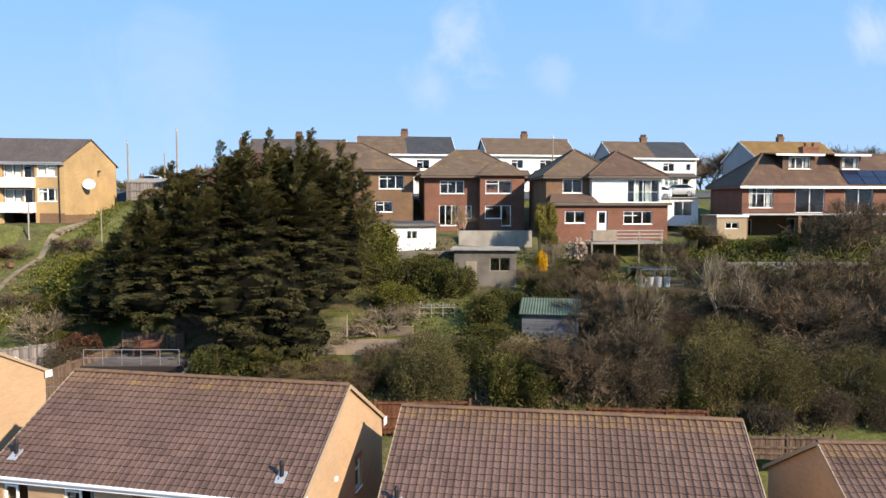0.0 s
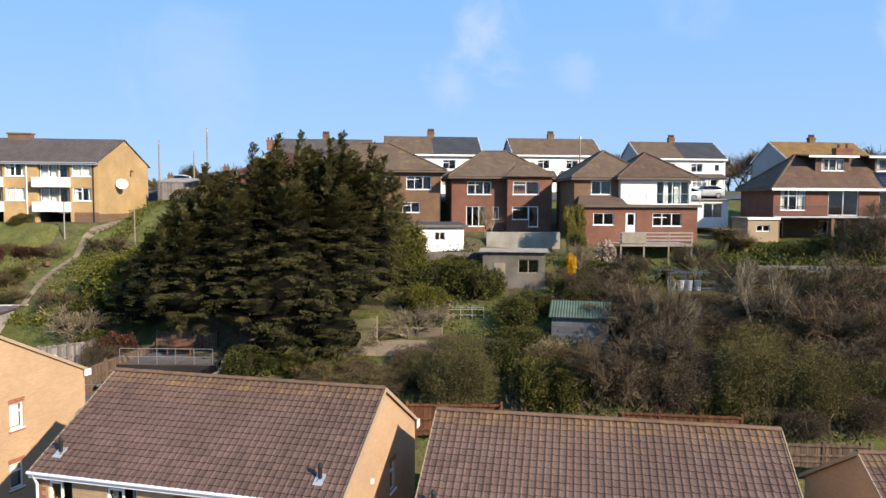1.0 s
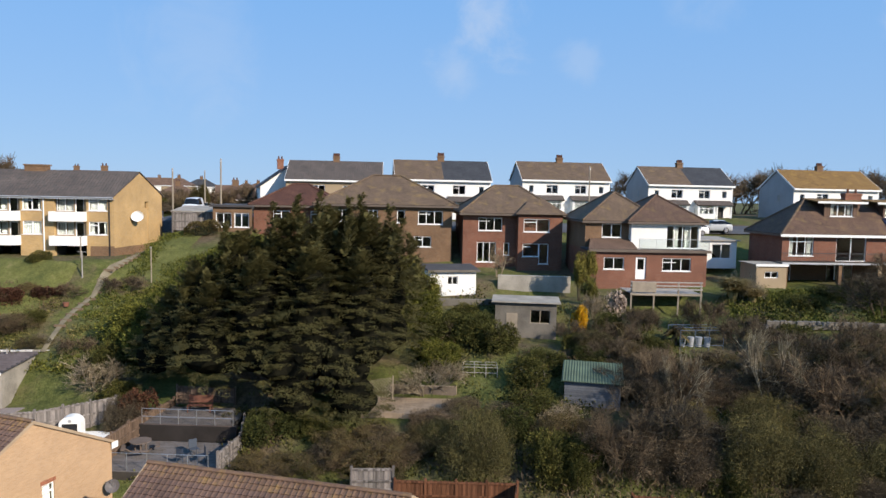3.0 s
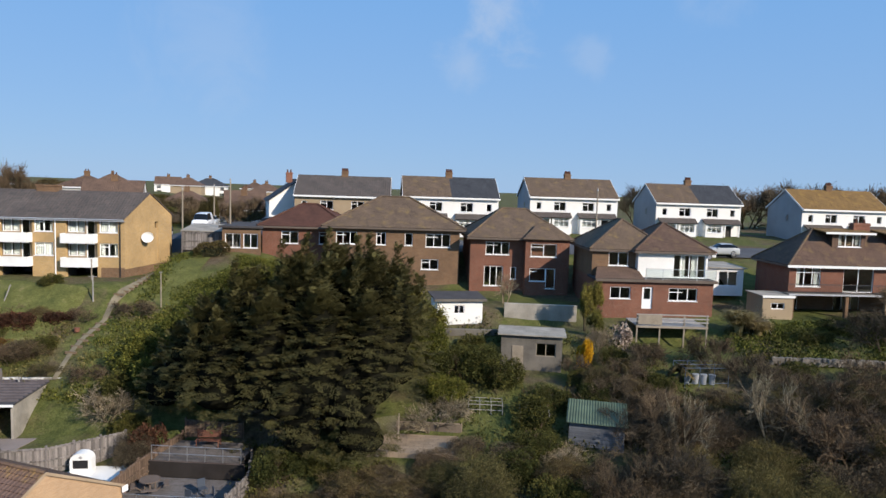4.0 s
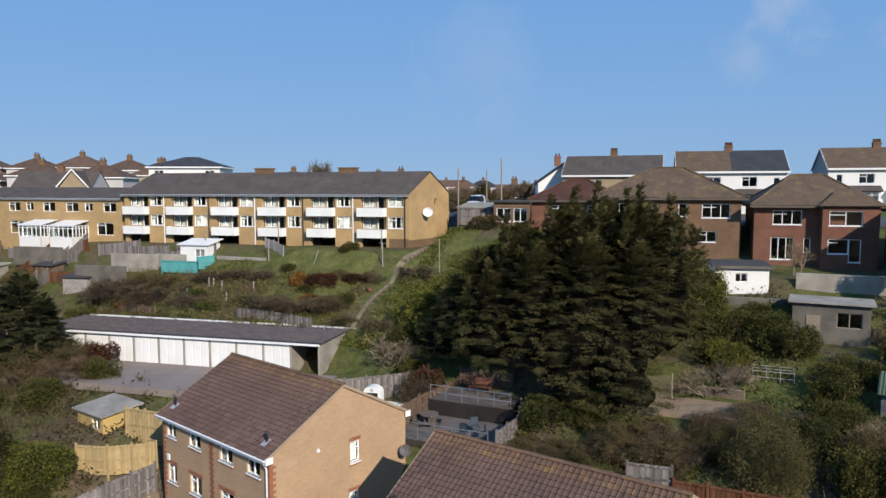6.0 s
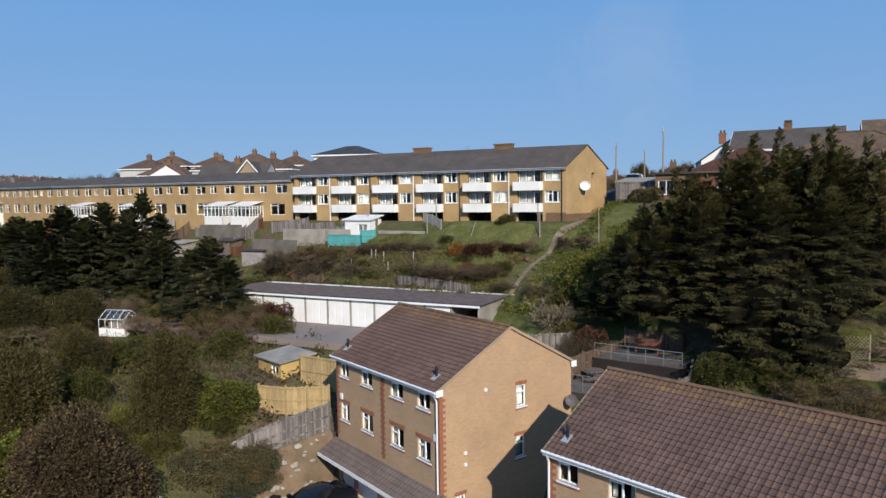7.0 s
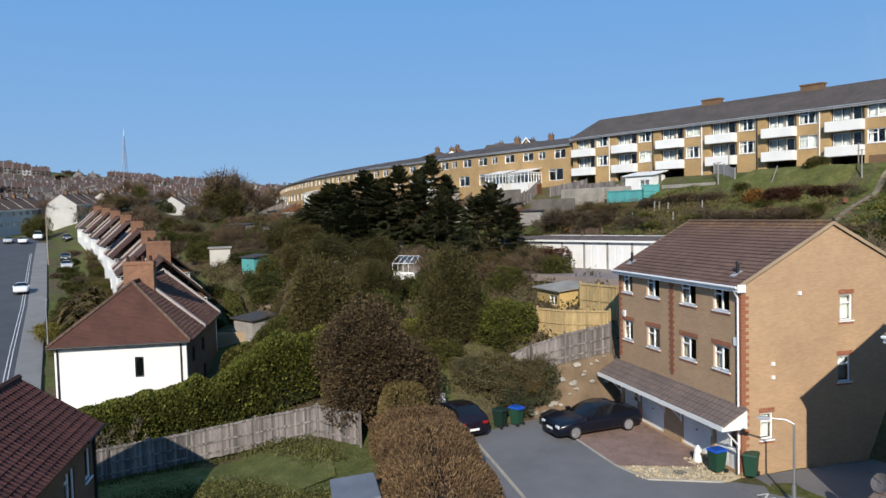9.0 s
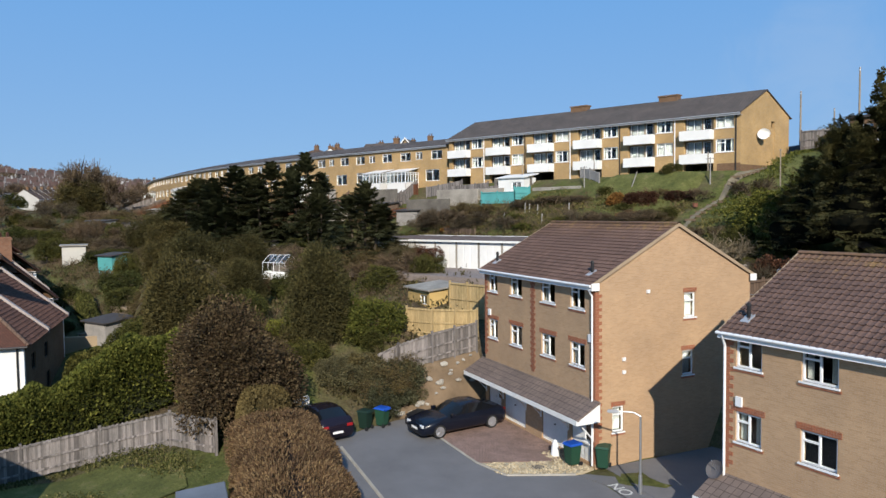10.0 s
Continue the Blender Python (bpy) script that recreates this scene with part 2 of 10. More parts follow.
def prism(bm, poly, z0, z1, m=None):
    """A flat outline (counter-clockwise) drawn up from z0 to z1."""
    m = m or Matrix()
    lo = [bm.verts.new(m @ Vector((x, y, z0))) for x, y in poly]
    hi = [bm.verts.new(m @ Vector((x, y, z1))) for x, y in poly]
    bm.faces.new(lo[::-1])
    bm.faces.new(hi)
    for i in range(len(poly)):
        j = (i + 1) % len(poly)
        bm.faces.new((lo[i], lo[j], hi[j], hi[i]))


def tube(bm, a, b, r0, r1=None, n=8):
    """A tapered round bar from a to b."""
    a, b = Vector(a), Vector(b)
    r1 = r0 if r1 is None else r1
    q = (b - a).to_track_quat("Z", "Y").to_matrix()
    rings = []
    for p, r in ((a, r0), (b, r1)):
        rings.append([bm.verts.new(p + q @ Vector((r * math.cos(2 * math.pi * i / n), r * math.sin(2 * math.pi * i / n), 0))) for i in range(n)])
    for i in range(n):
        j = (i + 1) % n
        bm.faces.new((rings[0][i], rings[0][j], rings[1][j], rings[1][i]))
    bm.faces.new(rings[0][::-1])
    bm.faces.new(rings[1])


def wall(bm, length, z0, z1, holes=(), t=0.3, m=None):
    """A wall along x with its face at y = 0, t thick, with openings (x0, x1, z0, z1) through it, as one closed mesh."""
    xs = sorted({0.0, length, *[round(v, 4) for h in holes for v in h[:2]]})
    zs = sorted({z0, z1, *[round(v, 4) for h in holes for v in h[2:]]})
    nx, nz = len(xs) - 1, len(zs) - 1

    def solid(i, j):
        if not (0 <= i < nx and 0 <= j < nz):
            return False
        x, z = (xs[i] + xs[i + 1]) / 2, (zs[j] + zs[j + 1]) / 2
        return not any(h[0] < x < h[1] and h[2] < z < h[3] for h in holes)

    grid = {}

    def v(i, j, y):
        if (i, j, y) not in grid:
            p = Vector((xs[i], y * t, zs[j]))
            grid[i, j, y] = bm.verts.new(p if m is None else m @ p)
        return grid[i, j, y]

    for i in range(nx):
        for j in range(nz):
            if not solid(i, j):
                continue
            bm.faces.new((v(i, j, 0), v(i + 1, j, 0), v(i + 1, j + 1, 0), v(i, j + 1, 0)))
            bm.faces.new((v(i, j, 1), v(i, j + 1, 1), v(i + 1, j + 1, 1), v(i + 1, j, 1)))
            for other, a, b in (((i, j - 1), (i, j), (i + 1, j)), ((i + 1, j), (i + 1, j), (i + 1, j + 1)), ((i, j + 1), (i + 1, j + 1), (i, j + 1)), ((i - 1, j), (i, j + 1), (i, j))):
                if not solid(*other):
                    bm.faces.new((v(*a, 0), v(*a, 1), v(*b, 1), v(*b, 0)))


def side(W, D, which):
    """The pose of a house's wall: its x runs along the wall as seen from outside, its y into the house."""
    if which == "front":
        return Matrix()
    if which == "right":
        return pose(W, 0, 0, 0, 0, 90)
    if which == "back":
        return pose(W, D, 0, 0, 0, 180)
    return pose(0, D, 0, 0, 0, -90)


def slope(parent, a, b, c, d, material, thick=0.09, name="roof", label=""):
    """A roof slope: eaves from a to b, top from c (above b) to d (above a); d may equal c."""
    a, b, c, d = Vector(a), Vector(b), Vector(c), Vector(d)
    x = (b - a).normalized()
    n = x.cross(c - a).normalized()
    y = n.cross(x)
    m = Matrix((x.to_4d(), y.to_4d(), n.to_4d(), a.to_4d())).transposed()
    for i in range(3):
        m[3][i] = 0.0
    m[3][3] = 1.0
    pts = [((p - a).dot(x), (p - a).dot(y)) for p in ((a, b, c) if (c - d).length < 1e-4 else (a, b, c, d))]
    bm = bmesh.new()
    prism(bm, pts, -thick, 0)
    return part(name, bm, material, parent, label, m)


def gable_roof(parent, W, D, ze, zr, ov, vo, material, trim=None, ridge=None):
    """Two slopes over a W x D house: eaves at ze over the walls, ridge along x at zr; ov: eaves overhang, vo: verge overhang."""
    k = (zr - ze) / (D / 2)
    lo = ze - ov * k
    up = 0.1
    f = slope(parent, (-vo, -ov, lo + up), (W + vo, -ov, lo + up), (W + vo, D / 2, zr + up), (-vo, D / 2, zr + up), material)
    b = slope(parent, (W + vo, D + ov, lo + up), (-vo, D + ov, lo + up), (-vo, D / 2, zr + up), (W + vo, D / 2, zr + up), material)
    if ridge:
        bm = bmesh.new()
        n = int((W + 2 * vo) / 0.45)
        for i in range(n):
            x = -vo + (W + 2 * vo) * i / n
            tube(bm, (x, D / 2, zr + up), (x + 0.455, D / 2, zr + up), 0.115, 0.105, 8)
        part("ridge_tiles", bm, ridge, parent)
    if trim:
        bm = bmesh.new()
        box(bm, -vo, W + vo, -ov - 0.02, -ov + 0.01, lo - 0.16, lo + 0.06)
        box(bm, -vo, W + vo, -ov, 0, lo - 0.16, lo - 0.13)
        part("fascia", bm, trim, parent)
        bm = bmesh.new()
        tube(bm, (-vo, -ov - 0.07, lo + 0.02), (W + vo, -ov - 0.07, lo + 0.02), 0.055)
        part("gutter", bm, trim, parent)
    return f, b


def hip_roof(parent, x0, x1, y0, y1, ze, zr, material, inset=None, trim=None, ridge=None):
    """A hipped roof over a rectangle (eaves line included)."""
    w, d = x1 - x0, y1 - y0
    e = inset if inset is not None else min(w, d) / 2
    if w >= d:
        p, q = (x0 + e, (y0 + y1) / 2, zr), (x1 - e, (y0 + y1) / 2, zr)
    else:
        p, q = ((x0 + x1) / 2, y0 + e, zr), ((x0 + x1) / 2, y1 - e, zr)
    A, B, C, D_ = (x0, y0, ze), (x1, y0, ze), (x1, y1, ze), (x0, y1, ze)
    if w >= d:
        slope(parent, A, B, q, p, material), slope(parent, B, C, q, q, material)
        slope(parent, C, D_, p, q, material), slope(parent, D_, A, p, p, material)
        hips = ((A, p), (D_, p), (B, q), (C, q), (p, q))
    else:
        slope(parent, A, B, p, p, material), slope(parent, B, C, q, p, material)
        slope(parent, C, D_, q, q, material), slope(parent, D_, A, p, q, material)
        hips = ((A, p), (B, p), (C, q), (D_, q), (p, q))
    if ridge:
        for a, b in hips:
            if (Vector(a) - Vector(b)).length > 0.2:
                bm = bmesh.new()
                tube(bm, a, b, 0.12, 0.12, 6)
                part("ridge_tiles", bm, ridge, parent)
    if trim:
        bm = bmesh.new()
        for a, b, c, d2 in ((x0, x1, y0 - 0.02, y0 + 0.02), (x0, x1, y1 - 0.02, y1 + 0.02), (x0 - 0.02, x0 + 0.02, y0, y1), (x1 - 0.02, x1 + 0.02, y0, y1)):
            box(bm, a, b, c, d2, ze - 0.24, ze - 0.04)
        box(bm, x0 + 0.03, x1 - 0.03, y0 + 0.03, y1 - 0.03, ze - 0.2, ze - 0.17)
        part("fascia", bm, trim, parent)


def window(parent, m, w, h, lights=2, top=0.0, frame_mat=None, sill=True, curtain=None, depth=0.1, door=False):
    """A framed window in an opening: x across, z up from its lower left corner, face at y = 0. top: height of the fanlight row."""
    fm = frame_mat or M_UPVC
    bm = bmesh.new()
    f = 0.07
    y0, y1 = depth - 0.03, depth + 0.04
    box(bm, 0, w, y0, y1, 0, f)
    box(bm, 0, w, y0, y1, h - f, h)
    box(bm, 0, f, y0, y1, f, h - f)
    box(bm, w - f, w, y0, y1, f, h - f)
    for i in range(1, lights):
        x = w * i / lights
        box(bm, x - f / 2, x + f / 2, y0 - 0.005, y1, f, h - f)
    if top:
        box(bm, f, w * (0.5 if top < 0 else 1) - f / 2, y0 - 0.004, y1, h - abs(top) - f / 2, h - abs(top) + f / 2)
    win = part("door" if door else "window", bm, fm, parent, "", m)
    bm = bmesh.new()
    box(bm, f, w - f, depth, depth + 0.012, f, h - f)
    pane = part("pane", bm, M_GLASS, win)
    pane.visible_shadow = False
    if sill:
        bm = bmesh.new()
        box(bm, -0.06, w + 0.06, -0.06, depth, -0.06, 0.0)
        part("sill", bm, fm, win)
    if curtain:
        n = 14
        for a, b in curtain:
            bm = bmesh.new()
            fold = [(a + (b - a) * i / n, depth + 0.14 + 0.025 * (i % 2)) for i in range(n + 1)]
            prism(bm, fold + [(x, y + 0.012) for x, y in fold[::-1]], f, h - f)
            part("curtain", bm, M_CURTAIN, win)
    return win


M_CURTAIN = plain("curtain", lin(0.62, 0.6, 0.56), 0.9, vary=0.2)


# ---- ground ----
def smooth(a, b, x):
    t = max(0.0, min(1.0, (x - a) / (b - a)))
    return t * t * (3 - 2 * t)


def along(profile, y):
    if y <= profile[0][0]:
        return profile[0][1]
    for (a, za), (b, zb) in zip(profile, profile[1:]):
        if y <= b:
            return za + (zb - za) * (y - a) / (b - a)
    return profile[-1][1]


EAST = ((-80, -8.0), (0, -3.6), (22, -1.9), (33.0, -1.2), (35.0, 4.8), (37, 5.3), (44, 8.0), (52, 10.6), (59, 12.8), (64, 13.7), (72, 14.2), (80, 17.3), (86, 18.2), (104, 19.2), (140, 19.0), (300, 18), (3000, -40))
MID = ((-80, -6.0), (0, -0.8), (27, 0.0), (31, 3.0), (36, 6.0), (38.5, 6.6), (46, 6.7), (49.5, 8.6), (53, 10.8), (61, 13.6), (66.5, 16.2), (72, 17.5), (80, 18.6), (100, 19.0), (140, 17.6), (300, 18), (3000, 20))
WEST = ((-80, -4.0), (-8, -1.5), (9, -1.4), (13, 0.2), (23, 3.5), (36, 6.0), (46, 7.0), (50, 9.5), (58, 14.0), (64, 16.0), (72, 17.0), (100, 17.6), (180, 18.6), (300, 18), (3000, 18))


# terraces and level ground: x0, x1, y0, y1, level, soft edge
PADS = ((-34.5, -17, 14, 28.5, -0.1, 1.6), (-66, -33, 38.5, 46, 6.65, 1.6), (-22.8, -15.6, 37, 44.5, 5.9, 1.0), (-28, -23.6, 37, 42, 6.3, 0.8),
        (-8.2, -1.6, 43, 46.6, 7.85, 0.7), (-2.5, 9, 63.2, 72, 13.95, 0.8), (9.5, 21, 61, 64, 13.4, 1.0), (-80, -34, 60.2, 74, 15.2, 2.5), (-23.6, -15.6, 25.5, 33.0, -0.02, 0.8), (0.2, 7.4, 50.8, 56.0, 10.4, 0.9), (0.8, 8.6, 58.8, 62.6, 12.75, 0.7), (11.6, 20.0, 56.0, 60.6, 11.9, 0.9))


def near_z(x, y):
    e, m, w = along(EAST, y), along(MID, y), along(WEST, y)
    if x > -33:
        z = m + (e - m) * smooth(-27, -14, x)
        z -= 0.07 * max(0.0, x + 16) * (1 - smooth(30, 36, y)) * (1 - smooth(15, 40, x))
    else:
        z = m + (w - m) * smooth(-33.5, -43, x)
    for x0, x1, y0, y1, level, soft in PADS:
        w = smooth(x0 - soft, x0, x) * smooth(-x1 - soft, -x1, -x) * smooth(y0 - soft, y0, y) * smooth(-y1 - soft, -y1, -y)
        z += (level - z) * w
    z += 2.5 * smooth(-72, -100, x) * smooth(85, 108, y) * (1 - smooth(170, 260, y))
    far = max(0.0, -64 - x)
    return z + 0.075 * min(far, 500.0) * (1 - smooth(25, 60, y))


def ground_z(x, y):
    """Height of the hillside; far off, slopes that close the view to the north-west and west."""
    r = math.hypot(x, y)
    if r < 180:
        return near_z(x, y)
    k = 230 / r if r > 230 else 1.0
    z = near_z(x * k, y * k)
    b = math.degrees(math.atan2(-x, y))
    el = along(((-180, -3), (-60, -1.4), (0, -1.4), (38, -1.2), (50, -0.3), (62, 1.0), (75, 2.3), (92, 4.0), (120, 3.0), (180, -3)), b)
    far = 16 + min(r, 1100) * math.tan(radians(el))
    return z + (far - z) * smooth(190, 850, r)


def axis(lo, hi, step, far):
    mid = [lo + step * i for i in range(int((hi - lo) / step) + 1)]
    out, d, v = [], step * 1.5, hi
    while v < far:
        v += d
        d *= 1.35
        out.append(v)
    neg, d, v = [], step * 1.5, lo
    while v > -far:
        v -= d
        d *= 1.35
        neg.append(v)
    return neg[::-1] + mid + out


def sheet(name, xs, ys, zf, material):
    verts = [(x, y, zf(x, y)) for y in ys for x in xs]
    nx = len(xs)
    faces = [(j * nx + i, j * nx + i + 1, (j + 1) * nx + i + 1, (j + 1) * nx + i) for j in range(len(ys) - 1) for i in range(nx - 1)]
    me = bpy.data.meshes.new(name)
    me.from_pydata(verts, [], faces)
    for p in me.polygons:
        p.use_smooth = True
    me.materials.append(material)
    return new(name, me)


def strip(name, pts, material, lift, label, kind="structure", category=""):
    """A surface laid over the ground along a line of (x, y, width)."""
    rows = []
    for (xa, ya, wa), (xb, yb, wb) in zip(pts, pts[1:]):
        n = max(2, int(math.hypot(xb - xa, yb - ya) / 1.2))
        for i in range(n):
            t = i / n
            rows.append((xa + (xb - xa) * t, ya + (yb - ya) * t, wa + (wb - wa) * t))
    rows.append(pts[-1])
    verts, faces, k = [], [], 7
    for i, (x, y, w) in enumerate(rows):
        a, b = rows[max(0, i - 1)], rows[min(len(rows) - 1, i + 1)]
        d = Vector((b[0] - a[0], b[1] - a[1])).normalized()
        c = ground_z(x, y)
        for j in range(k):
            s = (j / (k - 1) - 0.5) * w
            px, py = x - d.y * s, y + d.x * s
            verts.append((px, py, 0.7 * ground_z(px, py) + 0.3 * c + lift if 0 < j < k - 1 else ground_z(px, py) + lift - 0.02))
    for i in range(len(rows) - 1):
        for j in range(k - 1):
            faces.append((i * k + j, (i + 1) * k + j, (i + 1) * k + j + 1, i * k + j + 1))
    me = bpy.data.meshes.new(name)
    me.from_pydata(verts, [], [f[::-1] for f in faces])
    me.materials.append(material)
    return tagged(new(name, me), label, category or name, "", kind)


def ground_material():
    m = Mat("hillside", 0.95, 0.0, 0.1)
    g = m.ramp(m.noise(0.9, 8, 0.7), [(0.25, lin(0.045, 0.056, 0.018)), (0.5, lin(0.10, 0.112, 0.034)), (0.75, lin(0.165, 0.155, 0.06))])
    s = m.ramp(m.noise(2.5, 6, 0.7), [(0.3, lin(0.065, 0.048, 0.032)), (0.7, lin(0.18, 0.138, 0.085))])
    c = m.mix(m.ramp(m.noise(0.12, 6, 0.65), [(0.46, lin(0, 0, 0)), (0.6, lin(1, 1, 1))]), g, s)
    m.color(m.mix(1.0, c, m.ramp(m.noise(7, 5, 0.7), [(0.3, lin(0.55, 0.55, 0.55)), (0.7, lin(1.25, 1.25, 1.25))]), "MULTIPLY"))
    m.bump(m.noise(5, 6, 0.7), 0.8, 0.15)
    return m.m


M_GROUND = ground_material()
ground = tagged(sheet("ground", axis(-140, 75, 1.25, 3200), axis(-30, 112, 1.25, 3200), lambda x, y: ground_z(x, y) + 0.12 * noise.noise((x * 0.4, y * 0.4, 0)), M_GROUND), "rough grass and bare earth on a hillside", "ground", "", "structure")


# ---- town houses of the near row ----
def opening(x, z, w, h):
    return (x, x + w, z, z + h)


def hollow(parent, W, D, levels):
    """Floors and partitions inside, whose near-black colour stands for the dark of rooms behind the glass."""
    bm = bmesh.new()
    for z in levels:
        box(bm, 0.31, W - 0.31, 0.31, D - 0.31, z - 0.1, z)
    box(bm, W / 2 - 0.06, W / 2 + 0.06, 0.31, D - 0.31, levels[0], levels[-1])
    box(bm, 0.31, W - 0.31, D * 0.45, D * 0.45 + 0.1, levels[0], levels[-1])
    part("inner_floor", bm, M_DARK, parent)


def ribbed(bm, x0, x1, y0, y1, z0, z1, n):
    """An upright sheet with n shallow ribs, from y0 to y1 thick, as one closed mesh."""
    front = []
    for i in range(n):
        a, b = x0 + (x1 - x0) * i / n, x0 + (x1 - x0) * (i + 1) / n
        g = (b - a) * 0.12
        front += [(a, y0 + 0.02), (a + g, y0), (b - g, y0), (b, y0 + 0.02)]
    pts = [p for i, p in enumerate(front) if i == 0 or p != front[i - 1]]
    prism(bm, pts + [(x1, y1), (x0, y1)], z0, z1)


def town_house(m, W, D, gable_windows=True, left_windows=False, detail=True):
    """A pair of three-storey houses under one tiled roof, garages below a lean-to porch roof."""
    h = thing("town_house", m, "three-storey tan brick house pair with brown tiled roof and white windows", "house", "town houses in a row")
    ze, zr = 8.45, 10.95
    fw = []
    for x, w in ((0.45, 1.05), (2.95, 1.25), (W - 4.5, 1.25), (W - 1.95, 1.15)):
        fw += [(x, 7.15, w, 1.1), (x, 4.45, w, 1.1)]
    doors = [(0.35, 0.12, 1.5, 2.0), (2.2, 0.12, 2.3, 2.1), (W - 4.5, 0.12, 2.3, 2.1), (W - 1.9, 0.12, 1.5, 2.0)]
    bm = bmesh.new()
    wall(bm, W, -1.2, ze, [opening(x, z, w, hh) for x, z, w, hh in fw + doors])
    part("front_wall", bm, M_BRICK_TAN, h)
    gw = [(5.2, 6.55, 0.7, 1.2), (5.1, 3.75, 0.7, 1.2), (0.95, 1.52, 0.65, 1.2)] if gable_windows else []
    for which, name in (("right", "gable_wall"), ("left", "gable_wall")):
        bm = bmesh.new()
        s = side(W, D, which)
        wins = gw if which == "right" else ([(D - 5.9, 3.75, 0.7, 1.2)] if left_windows else [])
        wall(bm, D - 0.6, -1.2, ze, [opening(x - 0.3, z, w, hh) for x, z, w, hh in wins], 0.3, s @ pose(0.3, 0, 0))
        prism(bm, [(0.0, ze), (D, ze), (D / 2, zr)], -0.3, 0, s @ pose(0, 0, 0, 90))
        part(name, bm, M_BRICK_TAN, h)
        for x, z, w, hh in wins:
            window(h, s @ pose(x, 0, z), w, hh, 1, 0.4, curtain=[(0.08, w - 0.08)])
            for zz in (z - 0.16, z + hh + 0.02):
                bm = bmesh.new()
                for i in range(6):
                    a = x - 0.08 + i * (w + 0.16) / 6
                    box(bm, a, a + (w + 0.16) / 6 - 0.008, -0.02, 0.05, zz, zz + (0.1 if zz < z else 0.2), s)
                part("brick_course", bm, M_BRICK_ORANGE, h)
    bm = bmesh.new()
    wall(bm, W, -1.2, ze, [], 0.3, side(W, D, "back"))
    part("back_wall", bm, M_BRICK_TAN, h)
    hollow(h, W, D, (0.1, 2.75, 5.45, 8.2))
    # windows, their brick heads, and the quoins
    for i, (x, z, w, hh) in enumerate(fw):
        window(h, pose(x, 0, z), w, hh, 2, -0.35, curtain=[(0.08, 0.3), (w - 0.35, w - 0.08)] if i % 3 else None)
        if z < 6:
            bm = bmesh.new()
            n = int((w + 0.3) / 0.085)
            for k in range(n):
                a = x - 0.15 + k * (w + 0.3) / n
                box(bm, a, a + (w + 0.3) / n - 0.01, -0.02, 0.05, z + hh + 0.02, z + hh + 0.24)
            part("brick_head", bm, M_BRICK_ORANGE, h)
        bm = bmesh.new()
        box(bm, x - 0.1, x + w + 0.1, -0.03, 0.02, z - 0.15, z - 0.065)
        part("brick_sill", bm, M_BRICK_ORANGE, h)
    for xx, s, both in ((W / 2, Matrix(), True), (0.0, Matrix(), False), (W, Matrix(), False), (0.0, side(W, D, "right"), False)):
        k, first = 0, {}
        z = 3.4 if s == Matrix() and xx not in (W,) else 0.2
        while z < ze - 0.35:
            a = 0.24 if k % 2 else 0.13
            lo, hi = (xx - a, xx + a) if both else ((xx, xx + a * 1.5) if xx < 1 else (xx - a * 1.5, xx))
            if k % 2 in first:
                twin(first[k % 2], "quoin", h, s @ pose(0, 0, z))
            else:
                bm = bmesh.new()
                box(bm, lo, hi, -0.022, 0.03, 0, 0.145)
                first[k % 2] = part("quoin", bm, M_BRICK_ORANGE, h, "", s @ pose(0, 0, z))
            z += 0.155
            k += 1
    # garage doors and entrance doors
    for x, z, w, hh in doors:
        if w > 2:
            bm = bmesh.new()
            ribbed(bm, x, x + w, 0.085, 0.14, z, z + hh, 14)
            gd = part("garage_door", bm, M_WHITE_PAINT, h)
            bm = bmesh.new()
            tube(bm, (x + w / 2, 0.02, z + 1.0), (x + w / 2, 0.1, z + 1.0), 0.04)
            part("handle", bm, M_BLACK, gd)
        else:
            bm = bmesh.new()
            box(bm, x, x + 0.95, 0.1, 0.15, z, z + hh)
            box(bm, x + 0.12, x + 0.83, 0.085, 0.1, z + 0.15, z + 0.85)
            dr = part("door", bm, M_WHITE_PAINT, h)
            bm = bmesh.new()
            tube(bm, (x + 0.85, 0.04, z + 1.0), (x + 0.85, 0.1, z + 1.0), 0.025)
            part("handle", bm, M_STEEL, dr)
            window(h, pose(x + 0.98, 0, z + 0.9), 0.5, hh - 0.9, 1)
            bm = bmesh.new()
            box(bm, x + 0.98, x + 1.48, 0.08, 0.16, z, z + 0.9)
            part("door_panel", bm, M_WHITE_PAINT, h)
    # lean-to roof over the doors
    slope(h, (-0.35, -1.25, 2.45), (W + 0.35, -1.25, 2.45), (W + 0.35, -0.0, 3.15), (-0.35, -0.0, 3.15), M_TILE_PORCH, 0.1, "porch_roof", "brown-grey tiled lean-to roof")
    bm = bmesh.new()
    box(bm, -0.35, W + 0.35, -1.28, -1.23, 2.22, 2.44)
    for x in (-0.35, W + 0.31):
        prism(bm, [(-1.23, 2.22), (-0.0, 2.22), (-0.0, 3.05), (-1.23, 2.38)], x, x + 0.04, Matrix(((0, 0, 1, 0), (1, 0, 0, 0), (0, 1, 0, 0), (0, 0, 0, 1))))
    part("porch_fascia", bm, M_WHITE_PAINT, h)
    for x in (0.1, W * 0.2, W * 0.43, W * 0.57, W * 0.8, W - 0.16):
        bm = bmesh.new()
        box(bm, x, x + 0.07, -0.06, -0.005, 1.2, 2.25)
        box(bm, x, x + 0.07, -1.0, -0.03, 2.15, 2.25)
        tube(bm, (x + 0.035, -0.03, 1.3), (x + 0.035, -0.85, 2.18), 0.035)
        part("bracket", bm, M_WHITE_PAINT, h)
    # trim, pipes, alarm boxes
    bm = bmesh.new()
    k = (zr - ze) / (D / 2)
